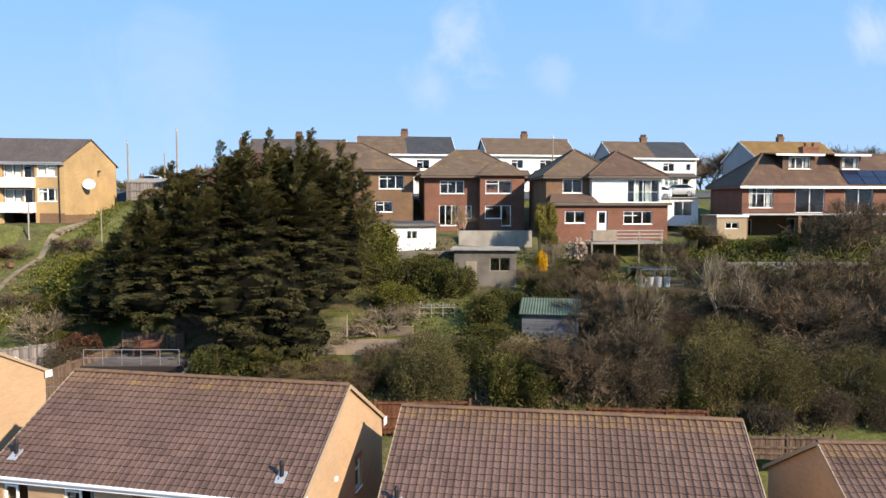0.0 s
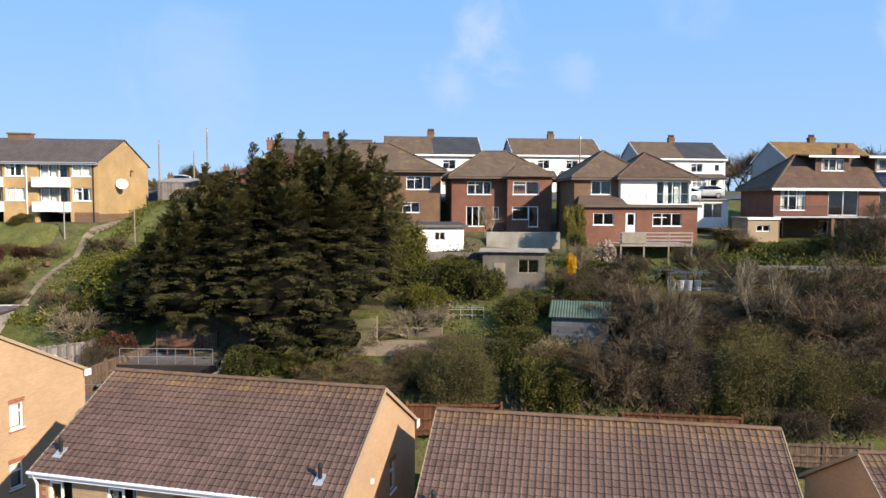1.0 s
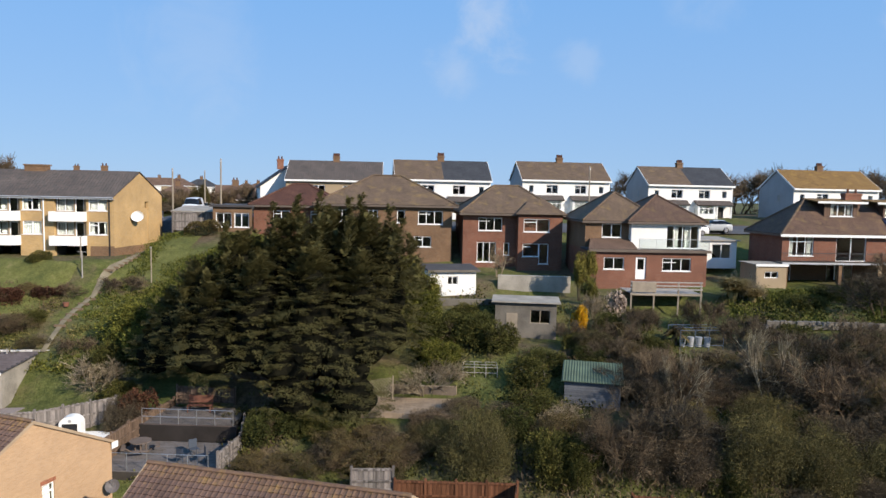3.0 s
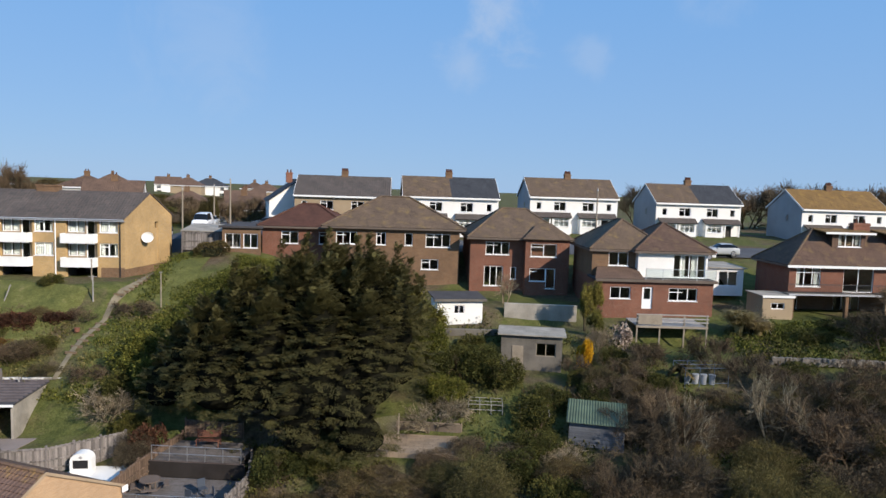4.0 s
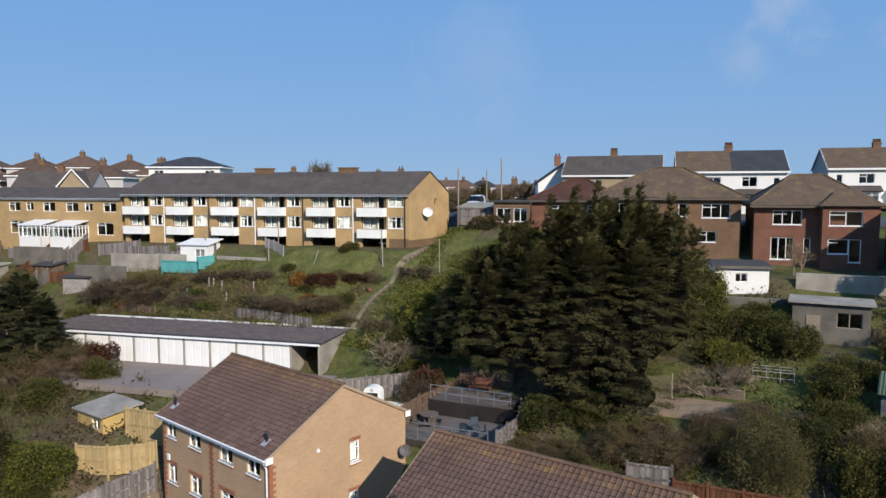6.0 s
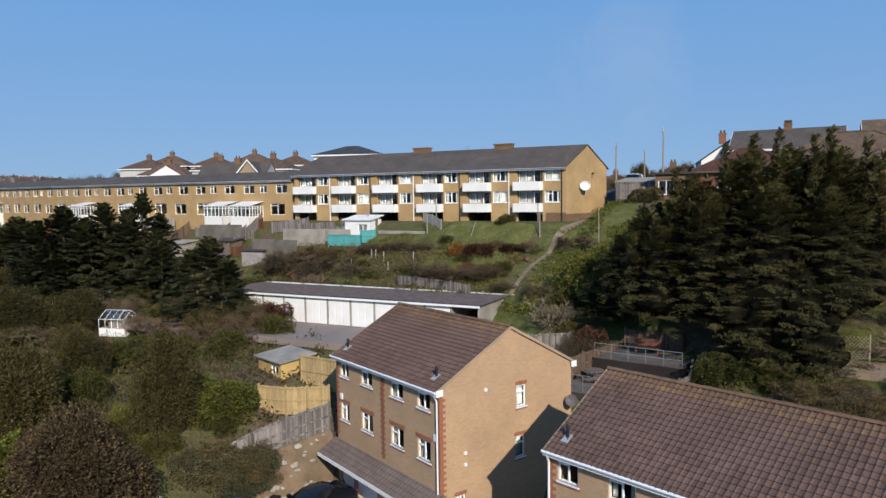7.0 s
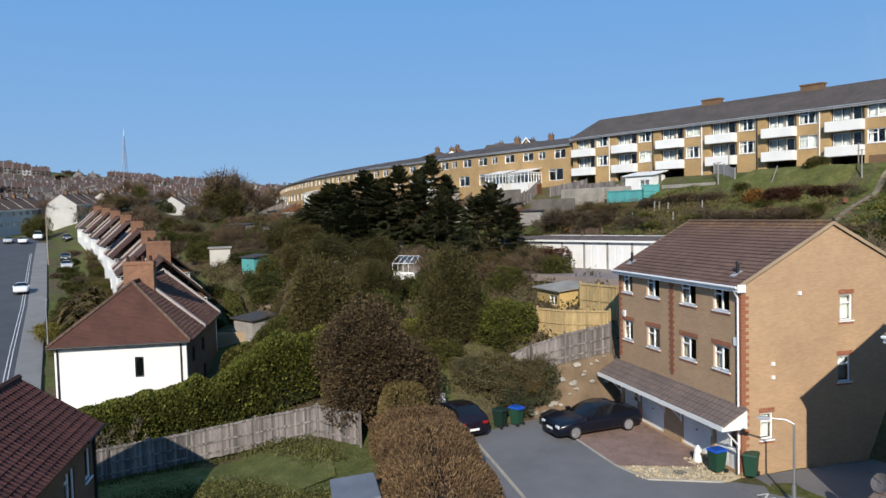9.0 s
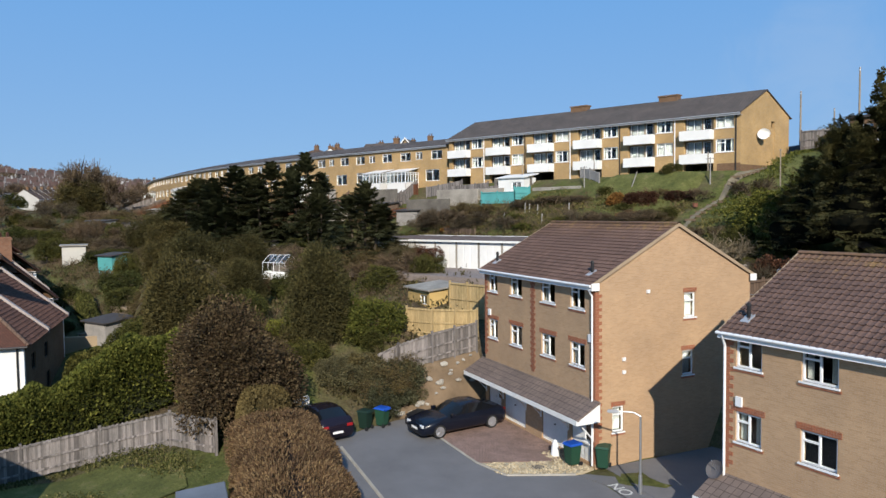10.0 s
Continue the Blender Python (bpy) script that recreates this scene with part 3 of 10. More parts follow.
    box(bm, -0.12, W + 0.12, -0.3, -0.27, ze - 0.3, ze - 0.06)
    part("fascia", bm, M_UPVC, h)
    bm = bmesh.new()
    box(bm, -0.12, W + 0.12, -0.268, -0.002, ze - 0.3, ze - 0.27)
    part("soffit", bm, M_UPVC, h)
    for y0, y1 in ((-0.3, 0.12), (D - 0.12, D + 0.3)):
        bm = bmesh.new()
        box(bm, W + 0.123, W + 0.15, y0, y1, ze - 0.32, ze + 0.02)
        part("box_end", bm, M_UPVC, h)
    bm = bmesh.new()
    tube(bm, (-0.12, -0.36, ze - 0.1), (W + 0.12, -0.36, ze - 0.1), 0.06)
    part("gutter", bm, M_UPVC, h)
    bm = bmesh.new()
    tube(bm, (W - 0.12, -0.36, ze - 0.12), (W - 0.12, -0.09, ze - 0.6), 0.045)
    tube(bm, (W - 0.12, -0.09, ze - 0.6), (W - 0.12, -0.09, 0.1), 0.045)
    part("downpipe", bm, M_UPVC, h)
    for x in (0.5, W - 0.45):
        bm = bmesh.new()
        box(bm, x, x + 0.25, -0.08, 0, 5.75, 6.1)
        part("alarm_box", bm, M_UPVC, h)
    for sx, sy, sz in ((W, 2.9, 7.85), (W, 1.5, 4.8), (W, 1.5, 4.2)):
        bm = bmesh.new()
        box(bm, sx, sx + 0.09, sy, sy + 0.16, sz, sz + 0.16)
        part("vent_cover", bm, M_UPVC, h)
    # roof: underlay slabs and ridge; tiles follow at the end of the file
    slope(h, (-0.1, -0.3, ze - 0.3 * k + 0.08), (W + 0.1, -0.3, ze - 0.3 * k + 0.08), (W + 0.1, D / 2, zr + 0.08), (-0.1, D / 2, zr + 0.08), M_TILE_BROWN)
    slope(h, (W + 0.1, D + 0.3, ze - 0.3 * k + 0.08), (-0.1, D + 0.3, ze - 0.3 * k + 0.08), (-0.1, D / 2, zr + 0.08), (W + 0.1, D / 2, zr + 0.08), M_TILE_BROWN)
    for x in (0.55, W - 0.95):
        bm = bmesh.new()
        y = 0.55
        zz = ze + y * k + 0.1
        box(bm, -0.17, 0.17, -0.3, 0.2, 0.0, 0.05)
        part("flashing", bm, M_LEAD, h, "", pose(x, y, zz, math.degrees(math.atan(k))))
        bm = bmesh.new()
        tube(bm, (x, y, zz), (x, y, zz + 0.5), 0.075)
        tube(bm, (x, y, zz + 0.45), (x, y, zz + 0.57), 0.1, 0.05)
        part("vent_pipe", bm, M_BLACK, h)
    return h


HOUSE_A = pose(-33.13, 29.1, 0.0, 0, 0, -17)
HOUSE_B = pose(-16.2, 24.57, -1.08, 0, 0, -12)
HOUSE_C = pose(-2.19, 22.49, -2.0, 0, 0, -9)
HOUSE_D = pose(13.6, 20.8, -2.9, 0, 0, -3)
TOWN = [(HOUSE_A, 10.6, 9.5), (HOUSE_B, 11.9, 8.8), (HOUSE_C, 12.4, 8.8), (HOUSE_D, 11.0, 8.8)]
town_things = [town_house(m, W, D) for m, W, D in TOWN]


# downpipe with a swan neck at the corner of the second house
bm = bmesh.new()
tube(bm, (0.12, -0.36, 8.33), (0.05, -0.09, 7.85), 0.05)
tube(bm, (0.05, -0.09, 7.85), (0.05, -0.09, 2.9), 0.05)
part("downpipe", bm, M_UPVC, town_things[1])


# ---- flats on the hill ----
FLATS = pose(-70.56, 60.0, 15.0, 0, 0, 9)


def flats():
    W, D, n = 35.6, 8.6, 6
    ze, zr = 6.0, 8.35
    f = thing("apartment_block", FLATS, "two-storey yellow brick flats with white balconies and grey roof", "apartment block")
    bay = W / n
    holes = []
    for i in range(n):
        x = i * bay
        for z in (2.3, 4.6):
            holes.append((x + 0.5, x + 3.4, z - 0.95 + 0.05, z + 1.15))
            holes.append((x + 3.6, x + 5.3, z - 0.05, z + 1.2))
        holes.append((x + 0.5, x + 3.4, -0.2, 1.2))
    bm = bmesh.new()
    wall(bm, W, -2.0, ze, holes)
    part("front_wall", bm, M_BRICK_YEL, f)
    bm = bmesh.new()
    wall(bm, W, -2, ze, [], 0.3, side(W, D, "back"))
    part("back_wall", bm, M_BRICK_YEL, f)
    for which in ("left", "right"):
        bm = bmesh.new()
        s = side(W, D, which)
        wall(bm, D - 0.6, -2, ze, [(5.0, 5.7, 1.3, 5.4)] if which == "right" else [], 0.3, s @ pose(0.3, 0, 0))
        prism(bm, [(0.0, ze), (D, ze), (D / 2, zr)], -0.3, 0, s @ pose(0, 0, 0, 90))
        part("gable_wall", bm, M_BRICK_YEL, f)
        if which == "right":
            bm = bmesh.new()
            box(bm, 5.2, 6.1, 0.12, 0.29, 1.2, 4.75, s)
            part("niche_panel", bm, M_BRICK_YEL, f)
    # floors and partitions in near black: the rooms' darkness is in the colour
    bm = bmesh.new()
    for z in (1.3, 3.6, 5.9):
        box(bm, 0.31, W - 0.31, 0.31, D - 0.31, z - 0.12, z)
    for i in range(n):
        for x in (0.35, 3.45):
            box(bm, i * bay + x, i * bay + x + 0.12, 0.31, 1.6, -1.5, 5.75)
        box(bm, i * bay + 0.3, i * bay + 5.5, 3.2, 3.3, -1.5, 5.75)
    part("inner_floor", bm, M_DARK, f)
    for i in range(n):
        x = i * bay
        for z in (2.3, 4.6):
            window(f, pose(x + 3.6, 0, z - 0.05), 1.7, 1.25, 2, -0.35, curtain=[(0.08, 0.4), (1.3, 1.62)] if (i + int(z)) % 3 else [(0.08, 1.62)])
            window(f, pose(x + 0.52, 0.32, z - 0.1), 1.55, 1.2, 2, 0.0, sill=False, curtain=[(0.08, 0.65), (0.85, 1.4)])
            bm = bmesh.new()
            box(bm, x + 0.5, x + 2.1, 0.32, 0.42, z - 0.9, z - 0.1)
            box(bm, x + 2.07, x + 2.2, 0.32, 0.42, z - 0.9, z + 1.15)
            box(bm, x + 3.0, x + 3.4, 0.32, 0.42, z - 0.9, z + 1.15)
            part("balcony_wall", bm, M_TAN_REND, f)
            window(f, pose(x + 2.2, 0.32, z - 0.9), 0.8, 2.0, 1, 0, sill=False, door=True)
            bm = bmesh.new()
            box(bm, x + 0.52, x + 3.38, -0.65, 0.31, z - 1.08, z - 0.94)
            box(bm, x + 0.45, x + 3.45, -0.71, -0.65, z - 1.08, z - 0.15)
            box(bm, x + 0.45, x + 0.51, -0.65, -0.01, z - 1.08, z - 0.15)
            box(bm, x + 3.39, x + 3.45, -0.65, -0.01, z - 1.08, z - 0.15)
            part("balcony", bm, M_WHITE_PAINT, f)
        bm = bmesh.new()
        tube(bm, (x + 5.55, -0.08, -1.0), (x + 5.55, -0.08, 5.9), 0.05)
        part("downpipe", bm, M_BLACK if i % 2 else M_UPVC, f)
    gable_roof(f, W, D, ze, zr, 0.35, 0.12, M_TILE_GREY, M_LEAD)
    for x in (W * 0.4, W * 0.70):
        bm = bmesh.new()
        box(bm, x, x + 2.0, D / 2 - 0.35, D / 2 + 0.35, zr - 0.6, zr + 0.6)
        box(bm, x - 0.08, x + 2.08, D / 2 - 0.43, D / 2 + 0.43, zr + 0.45, zr + 0.6)
        part("chimney", bm, M_BRICK_BROWN, f)
    # satellite dish on the gable
    bm = bmesh.new()
    bmesh.ops.create_uvsphere(bm, u_segments=20, v_segments=12, radius=0.62)
    bmesh.ops.delete(bm, geom=[v for v in bm.verts if v.co.z > -0.3], context='VERTS')
    bmesh.ops.translate(bm, verts=bm.verts, vec=(0, 0, 0.6))
    part("satellite_dish", bm, M_WHITE_PAINT, f, "", Matrix.Translation((W + 0.55, 3.0, 3.9)) @ Vector((0.35, -0.9, 0.25)).to_track_quat("Z", "Y").to_matrix().to_4x4())
    # dark brick base at the end of the block
    bm = bmesh.new()
    box(bm, W - 2.2, W + 0.004, -0.012, 0, -2.0, 1.15)
    box(bm, W, W + 0.012, 0, D, -2.0, 1.0)
    part("plinth", bm, M_BRICK_BROWN, f)
    bm = bmesh.new()
    tube(bm, (W, 3.2, 3.6), (W + 0.5, 3.2, 3.9), 0.03)
    part("dish_arm", bm, M_STEEL, f)
    skew(f, 0.25)
    return f


def skew(t, k):
    """Leans a building's plan, so that its end walls do not stand square to its front."""
    lean = Matrix(((1, k, 0, 0), (0, 1, 0, 0), (0, 0, 1, 0), (0, 0, 0, 1)))
    for o in t.children_recursive:
        m = o.matrix_basis.copy() if o.parent is t else o.parent.matrix_basis @ o.matrix_basis
        o.data.transform(m.inverted() @ lean @ m)


flats()


def terrace_unit(m, W, D, H, R, wallm, roofm, wins, name, label, group, front_extra=None):
    """One house of a far terrace: gable roof, windows both floors."""
    t = thing(name, m, label, "house", group)
    bm = bmesh.new()
    wall(bm, W, -1.5, H, [opening(*w) for w in wins])
    part("front_wall", bm, wallm, t)
    bm = bmesh.new()
    wall(bm, W, -1.5, H, [], 0.3, side(W, D, "back"))
    for which in ("left", "right"):
        s = side(W, D, which)
        wall(bm, D - 0.6, -1.5, H, [], 0.3, s @ pose(0.3, 0, 0))
        prism(bm, [(0.0, H), (D, H), (D / 2, R)], -0.3, 0, s @ pose(0, 0, 0, 90))
    part("wall", bm, wallm, t)
    for x, z, w, h in wins:
        window(t, pose(x, 0, z), w, h, 2, -0.3, sill=False)
    gable_roof(t, W, D, H, R, 0.3, 0.0, roofm, M_LEAD)
    return t


# long yellow terrace that curves away beyond the flats
TERRACE = []
p, ang = Vector((-71.3, 60.4)), 9.0
unit = None
for i in range(22):
    W = 9.0
    d = Vector((-math.cos(radians(ang)), -math.sin(radians(ang))))
    q = p + d * W
    m = pose(q.x, q.y, 15.0 + 0.03 * i, 0, 0, ang)
    if unit is None:
        unit = terrace_unit(m, W, 8.0, 5.4, 6.6, M_BRICK_YEL, M_TILE_GREY, [(0.7, 3.7, 1.9, 1.15), (3.5, 3.8, 1.2, 1.0), (6.2, 3.7, 1.9, 1.15), (0.8, 0.9, 2.6, 1.6), (5.2, 0.9, 2.4, 1.5)], "terraced_house", "yellow brick terraced house with a grey tiled roof", "yellow terrace")
    else:
        copy_thing(unit, m)
    TERRACE.append(m)
    p = q
    ang -= 1.75


# ---- garages ----
M_RIB = plain("weathered_batten", lin(0.125, 0.108, 0.115), 0.8, vary=0.4, scale=5)


def garages():
    n, w = 11, 2.45
    W, D, H = n * w, 5.4, 2.45
    g = thing("garage_block", pose(-33.0 - W * math.cos(radians(9.5)), 45.0 - W * math.sin(radians(9.5)), 6.75, 0, 0, 9.5), "row of concrete lock-up garages with white doors and a flat roof", "garages")
    bm = bmesh.new()
    box(bm, 0, W, D - 0.15, D, -0.5, H - 0.02)
    part("back_wall", bm, M_CONCRETE, g)
    for i in range(n + 1):
        bm = bmesh.new()
        box(bm, i * w - 0.08, i * w + 0.08, 0, D - 0.15, -0.5, H - 0.02)
        part("wall", bm, M_CONCRETE, g)
    bm = bmesh.new()
    for i in range(8):
        rib = bmesh.new()
        y = D + 0.05 - i * 0.7
        box(rib, -0.2, W + 0.2, y - 0.07, y, H + 0.061, H + 0.22)
        part("roof_rib", rib, M_RIB, g)
    box(bm, -0.2, W + 0.2, -0.25, D + 0.2, H - 0.02, H + 0.06)
    part("roof", bm, M_FELT, g, "dark corrugated flat roof")
    bm = bmesh.new()
    box(bm, -0.22, W + 0.22, -0.3, -0.25, H - 0.1, H + 0.07)
    part("fascia", bm, M_WHITE_PAINT, g)
    for i in range(n - 1):
        bm = bmesh.new()
        ribbed(bm, i * w + 0.1, i * w + w - 0.1, 0.03, 0.1, 0.02, H - 0.14, 3)
        part("garage_door", bm, M_WHITE_PAINT, g)
    return g


garages()


# ---- houses on the hill ----
M_FASCIA = plain("brown_fascia", lin(0.13, 0.10, 0.08), 0.7, vary=0.3)

def walls_of(parent, W, D, H, mat, holes=None, z0=-1.5, other=None):
    """Four walls; other gives another material to some sides."""
    holes, other = holes or {}, other or {}
    for which in ("front", "right", "back", "left"):
        L = W if which in ("front", "back") else D - 0.6
        off = 0 if which in ("front", "back") else 0.3
        bm = bmesh.new()
        wall(bm, L, z0, H, [opening(x - off, z, w, h) for x, z, w, h in holes.get(which, ())], 0.3, side(W, D, which) @ pose(off, 0, 0))
        part("wall", bm, other.get(which, mat), parent)


def add_windows(parent, W, D, holes, **kw):
    for which, ws in holes.items():
        for x, z, w, h in ws:
            window(parent, side(W, D, which) @ pose(x, 0, z), w, h, 3 if w > 1.9 else 2 if w > 0.9 else 1, -0.35 if h < 1.6 and w > 0.9 else 0.0, **kw)


def chimney(parent, x, y, z0, z1, w=0.9, d=0.6, mat=None, pots=2):
    bm = bmesh.new()
    box(bm, x - w / 2, x + w / 2, y - d / 2, y + d / 2, z0, z1)
    box(bm, x - w / 2 - 0.06, x + w / 2 + 0.06, y - d / 2 - 0.06, y + d / 2 + 0.06, z1 - 0.25, z1 - 0.1)
    c = part("chimney", bm, mat or M_BRICK_RED, parent)
    for i in range(pots):
        bm = bmesh.new()
        px = x + (i - (pots - 1) / 2) * w / max(pots, 1)
        tube(bm, (px, y, z1), (px, y, z1 + 0.4), 0.13, 0.1)
        part("chimney_pot", bm, M_TILE_TERRA, c)


def semi(m, wall_mat, left_mat, roof_left, roof_right, label, W=12.6, D=8.5):
    """A pair of semi-detached houses with gables, a middle chimney and a bay with porch at each end."""
    H, R = 5.0, 7.5
    s = thing("semi_detached_house", m, label, "house", "pairs of houses on the hilltop road")
    holes = {"front": [(0.9, 3.1, 0.7, 1.0), (3.4, 3.0, 1.7, 1.2), (W - 5.1, 3.0, 1.7, 1.2), (W - 1.6, 3.1, 0.7, 1.0)]}
    walls_of(s, W, D, H, wall_mat, holes)
    add_windows(s, W, D, holes)
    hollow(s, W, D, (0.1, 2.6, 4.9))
    for which in ("left", "right"):
        bm = bmesh.new()
        prism(bm, [(0.0, H), (D, H), (D / 2, R)], -0.3, 0, side(W, D, which) @ pose(0, 0, 0, 90))
        part("gable", bm, left_mat, s)
        # on the white houses left_mat paints the gable as if shaded
        bm = bmesh.new()
        box(bm, 0, D, -0.03, 0, -1.5, H, side(W, D, which))
        part("gable_render", bm, left_mat, s)
        bm = bmesh.new()
        box(bm, D * 0.55, D * 0.55 + 0.6, -0.05, 0, 3.1, 4.0, side(W, D, which))
        part("side_window", bm, M_GLASS, s)
    k = (R - H) / (D / 2)
    for x0, x1, rm in ((-0.15, W / 2, roof_left), (W / 2, W + 0.15, roof_right)):
        lo = H - 0.4 * k + 0.1
        slope(s, (x0, -0.4, lo), (x1, -0.4, lo), (x1, D / 2, R + 0.1), (x0, D / 2, R + 0.1), rm)
        slope(s, (x1, D + 0.4, lo), (x0, D + 0.4, lo), (x0, D / 2, R + 0.1), (x1, D / 2, R + 0.1), rm)
    bm = bmesh.new()
    box(bm, -0.15, W + 0.15, -0.44, -0.4, H - 0.35, H - 0.12)
    for x in (-0.19, W + 0.15):
        for sgn in (0, 1):
            a, b = (-0.4, H - 0.4 * k), (D / 2, R)
            pts = [(a[0], a[1] - 0.12), (b[0], b[1] - 0.1), (b[0], b[1] + 0.1), (a[0], a[1] + 0.1)]
            if sgn:
                pts = [(D - y, z) for y, z in pts][::-1]
            prism(bm, pts, x, x + 0.04, Matrix(((0, 0, 1, 0), (1, 0, 0, 0), (0, 1, 0, 0), (0, 0, 0, 1))))
    part("bargeboard", bm, M_WHITE_PAINT, s)
    chimney(s, W / 2, D / 2, R - 0.4, R + 0.75, 0.9, 0.65, M_BRICK_BROWN, 4)
    for x0 in (0.5, W - 5.6):
        bm = bmesh.new()
        wall(bm, 2.6, -1.5, 2.15, [(0.25, 2.35, 0.8, 1.9)], 0.2, pose(x0 + (0 if x0 > 1 else 2.5), -1.0, 0))
        for xx in (0, 2.4):
            box(bm, x0 + (0 if x0 > 1 else 2.5) + xx, x0 + (0 if x0 > 1 else 2.5) + xx + 0.2, -0.8, 0, -1.5, 2.15)
        part("bay", bm, wall_mat, s)
        window(s, pose(x0 + (0 if x0 > 1 else 2.5) + 0.25, -1.0, 0.8), 2.1, 1.1, 3, 0.3)
        px = x0 + (2.8 if x0 > 1 else 0.0)
        bm = bmesh.new()
        for xx in (px, px + 2.1):
            box(bm, xx, xx + 0.18, -1.0, -0.82, -1.5, 2.15)
        box(bm, px + 0.18, px + 2.1, -1.0, -0.86, 1.85, 2.15)
        part("porch_post", bm, M_WHITE_PAINT, s)
        bm = bmesh.new()
        box(bm, px + 0.6, px + 1.5, -0.05, 0, 0, 2.0)
        part("front_door", bm, M_DARK, s)
        slope(s, (x0 - 0.2, -1.25, 2.1), (x0 + 5.3, -1.25, 2.1), (x0 + 5.3, 0, 2.75), (x0 - 0.2, 0, 2.75), M_TILE_GREY, 0.12, "porch_roof")
    return s


semi(pose(-25.6, 92.0, 18.4, 0, 0, 6), M_TAN_REND, M_BRICK_BROWN, M_TILE_GREY, M_TILE_GREY, "tan pebbledashed pair of houses with a grey roof")
semi(pose(-10.9, 91.0, 18.7, 0, 0, 8), M_WHITE_REND, M_SHADE_REND, M_TILE_MOSS, M_SLATE, "white rendered pair of houses, half slate roof")
semi(pose(6.2, 98.0, 19.1, 0, 0, 8), M_WHITE_REND, M_SHADE_REND, M_TILE_MOSS, M_TILE_MOSS, "white rendered pair of houses, mossy brown roof")
semi(pose(24.2, 100.0, 18.8, 0, 0, 8), M_WHITE_REND, M_SHADE_REND, M_TILE_MOSS, M_SLATE, "white rendered pair of houses, half dark slate roof")
semi(pose(43.4, 97.5, 18.6, 0, 0, 8), M_WHITE_REND, M_SHADE_REND, M_TILE_LICHEN, M_TILE_LICHEN, "white rendered pair of houses with lichen-yellow roof")


def house_r2():
    W, D, H = 10.2, 8.5, 5.4
    h = thing("detached_house", pose(-1.9, 72.2, 14.55, 0, 0, 6), "red brick detached house with a mossy hipped roof", "house", "houses below the hilltop road")
    L = 5.6
    holes = {"front": [(1.6, 3.55, 2.5, 1.35), (1.5, 0.25, 2.0, 2.1), (4.3, 1.0, 0.6, 1.3)]}
    walls_of(h, W, D, H, M_BRICK_RED, holes)
    add_windows(h, W, D, holes)
    bm = bmesh.new()
    ph = [(0.55, 3.55, 2.7, 1.35), (0.5, 1.0, 1.7, 1.35), (2.2, 0.25, 1.0, 2.1)]
    wall(bm, W - L, -1.5, H, [opening(*p) for p in ph], 0.25, pose(L, -1.2, 0))
    box(bm, L, L + 0.25, -0.95, 0, -1.5, H)
    box(bm, W - 0.25, W, -0.95, 0, -1.5, H)
    part("front_wing", bm, M_BRICK_RED, h)
    for x, z, w, hh in ph:
        window(h, pose(L + x, -1.2, z), w, hh, 2 if w > 2 else 1, -0.35 if w > 1.2 else 0)
    hollow(h, W, D, (0.2, 2.8, 5.2))
    hip_roof(h, -0.45, W + 0.45, -0.7, D + 0.45, H, H + 2.9, M_TILE_MOSS, 4.2, M_FASCIA, M_TILE_MOSS)
    slope(h, (L - 0.4, -1.6, H - 0.02), (W + 0.45, -1.6, H - 0.02), (W - 1.6, 0.7, H + 1.55), (L + 1.6, 0.7, H + 1.55), M_TILE_MOSS)
    return h


def house_r1():
    W, D, H = 14.0, 9.0, 5.6
    h = thing("detached_house", pose(-17.0, 71.8, 15.0, 0, 0, 6), "brown brick detached house with a large hipped roof", "house", "houses below the hilltop road")
    holes = {"front": [(1.0, 3.7, 2.2, 1.3), (5.2, 3.7, 1.0, 1.3), (8.2, 3.7, 0.8, 1.3), (10.4, 3.6, 2.6, 1.4), (10.0, 1.2, 1.8, 1.1)]}
    walls_of(h, W, D, H, M_BRICK_BROWN, holes)
    add_windows(h, W, D, holes)
    hollow(h, W, D, (0.2, 2.8, 5.2))
    hip_roof(h, -0.5, W + 0.6, -0.5, D + 0.5, H, H + 3.1, M_TILE_MOSS, 6.0, M_FASCIA, M_TILE_MOSS)
    return h


def house_r0():
    W, D, H = 9.0, 8.0, 4.9
    h = thing("detached_house", pose(-24.2, 73.2, 15.4, 0, 0, 6), "red brick house with a red tiled hipped roof", "house", "houses below the hilltop road")
    holes = {"front": [(2.0, 3.0, 1.8, 1.3), (6.0, 3.0, 1.6, 1.3)]}
    walls_of(h, W, D, H, M_BRICK_RED, holes)
    add_windows(h, W, D, holes)
    hip_roof(h, -0.5, W + 0.5, -0.5, D + 0.5, H, H + 2.3, M_TILE_TERRA, 4.2, M_FASCIA, M_TILE_TERRA)
    # flat-roofed wing
    bm = bmesh.new()
    wh = [(0.3, 2.5, 1.6, 1.5), (2.2, 2.5, 1.5, 1.5)]
    wall(bm, 4.0, -2, 4.6, [opening(*w) for w in wh], 0.25, pose(-4.0, -1.0, 0))
    box(bm, -4.0, -3.75, -0.75, 6, -2, 4.6)
    part("side_wing", bm, M_BRICK_BROWN, h)
    for x, z, w, hh in wh:
        window(h, pose(-4.0 + x, -1.0, z), w, hh, 2, 0)
    bm = bmesh.new()
    box(bm, -4.3, 0.2, -1.3, 6.3, 4.6, 4.8)
    part("flat_roof", bm, M_FELT, h)
    return h


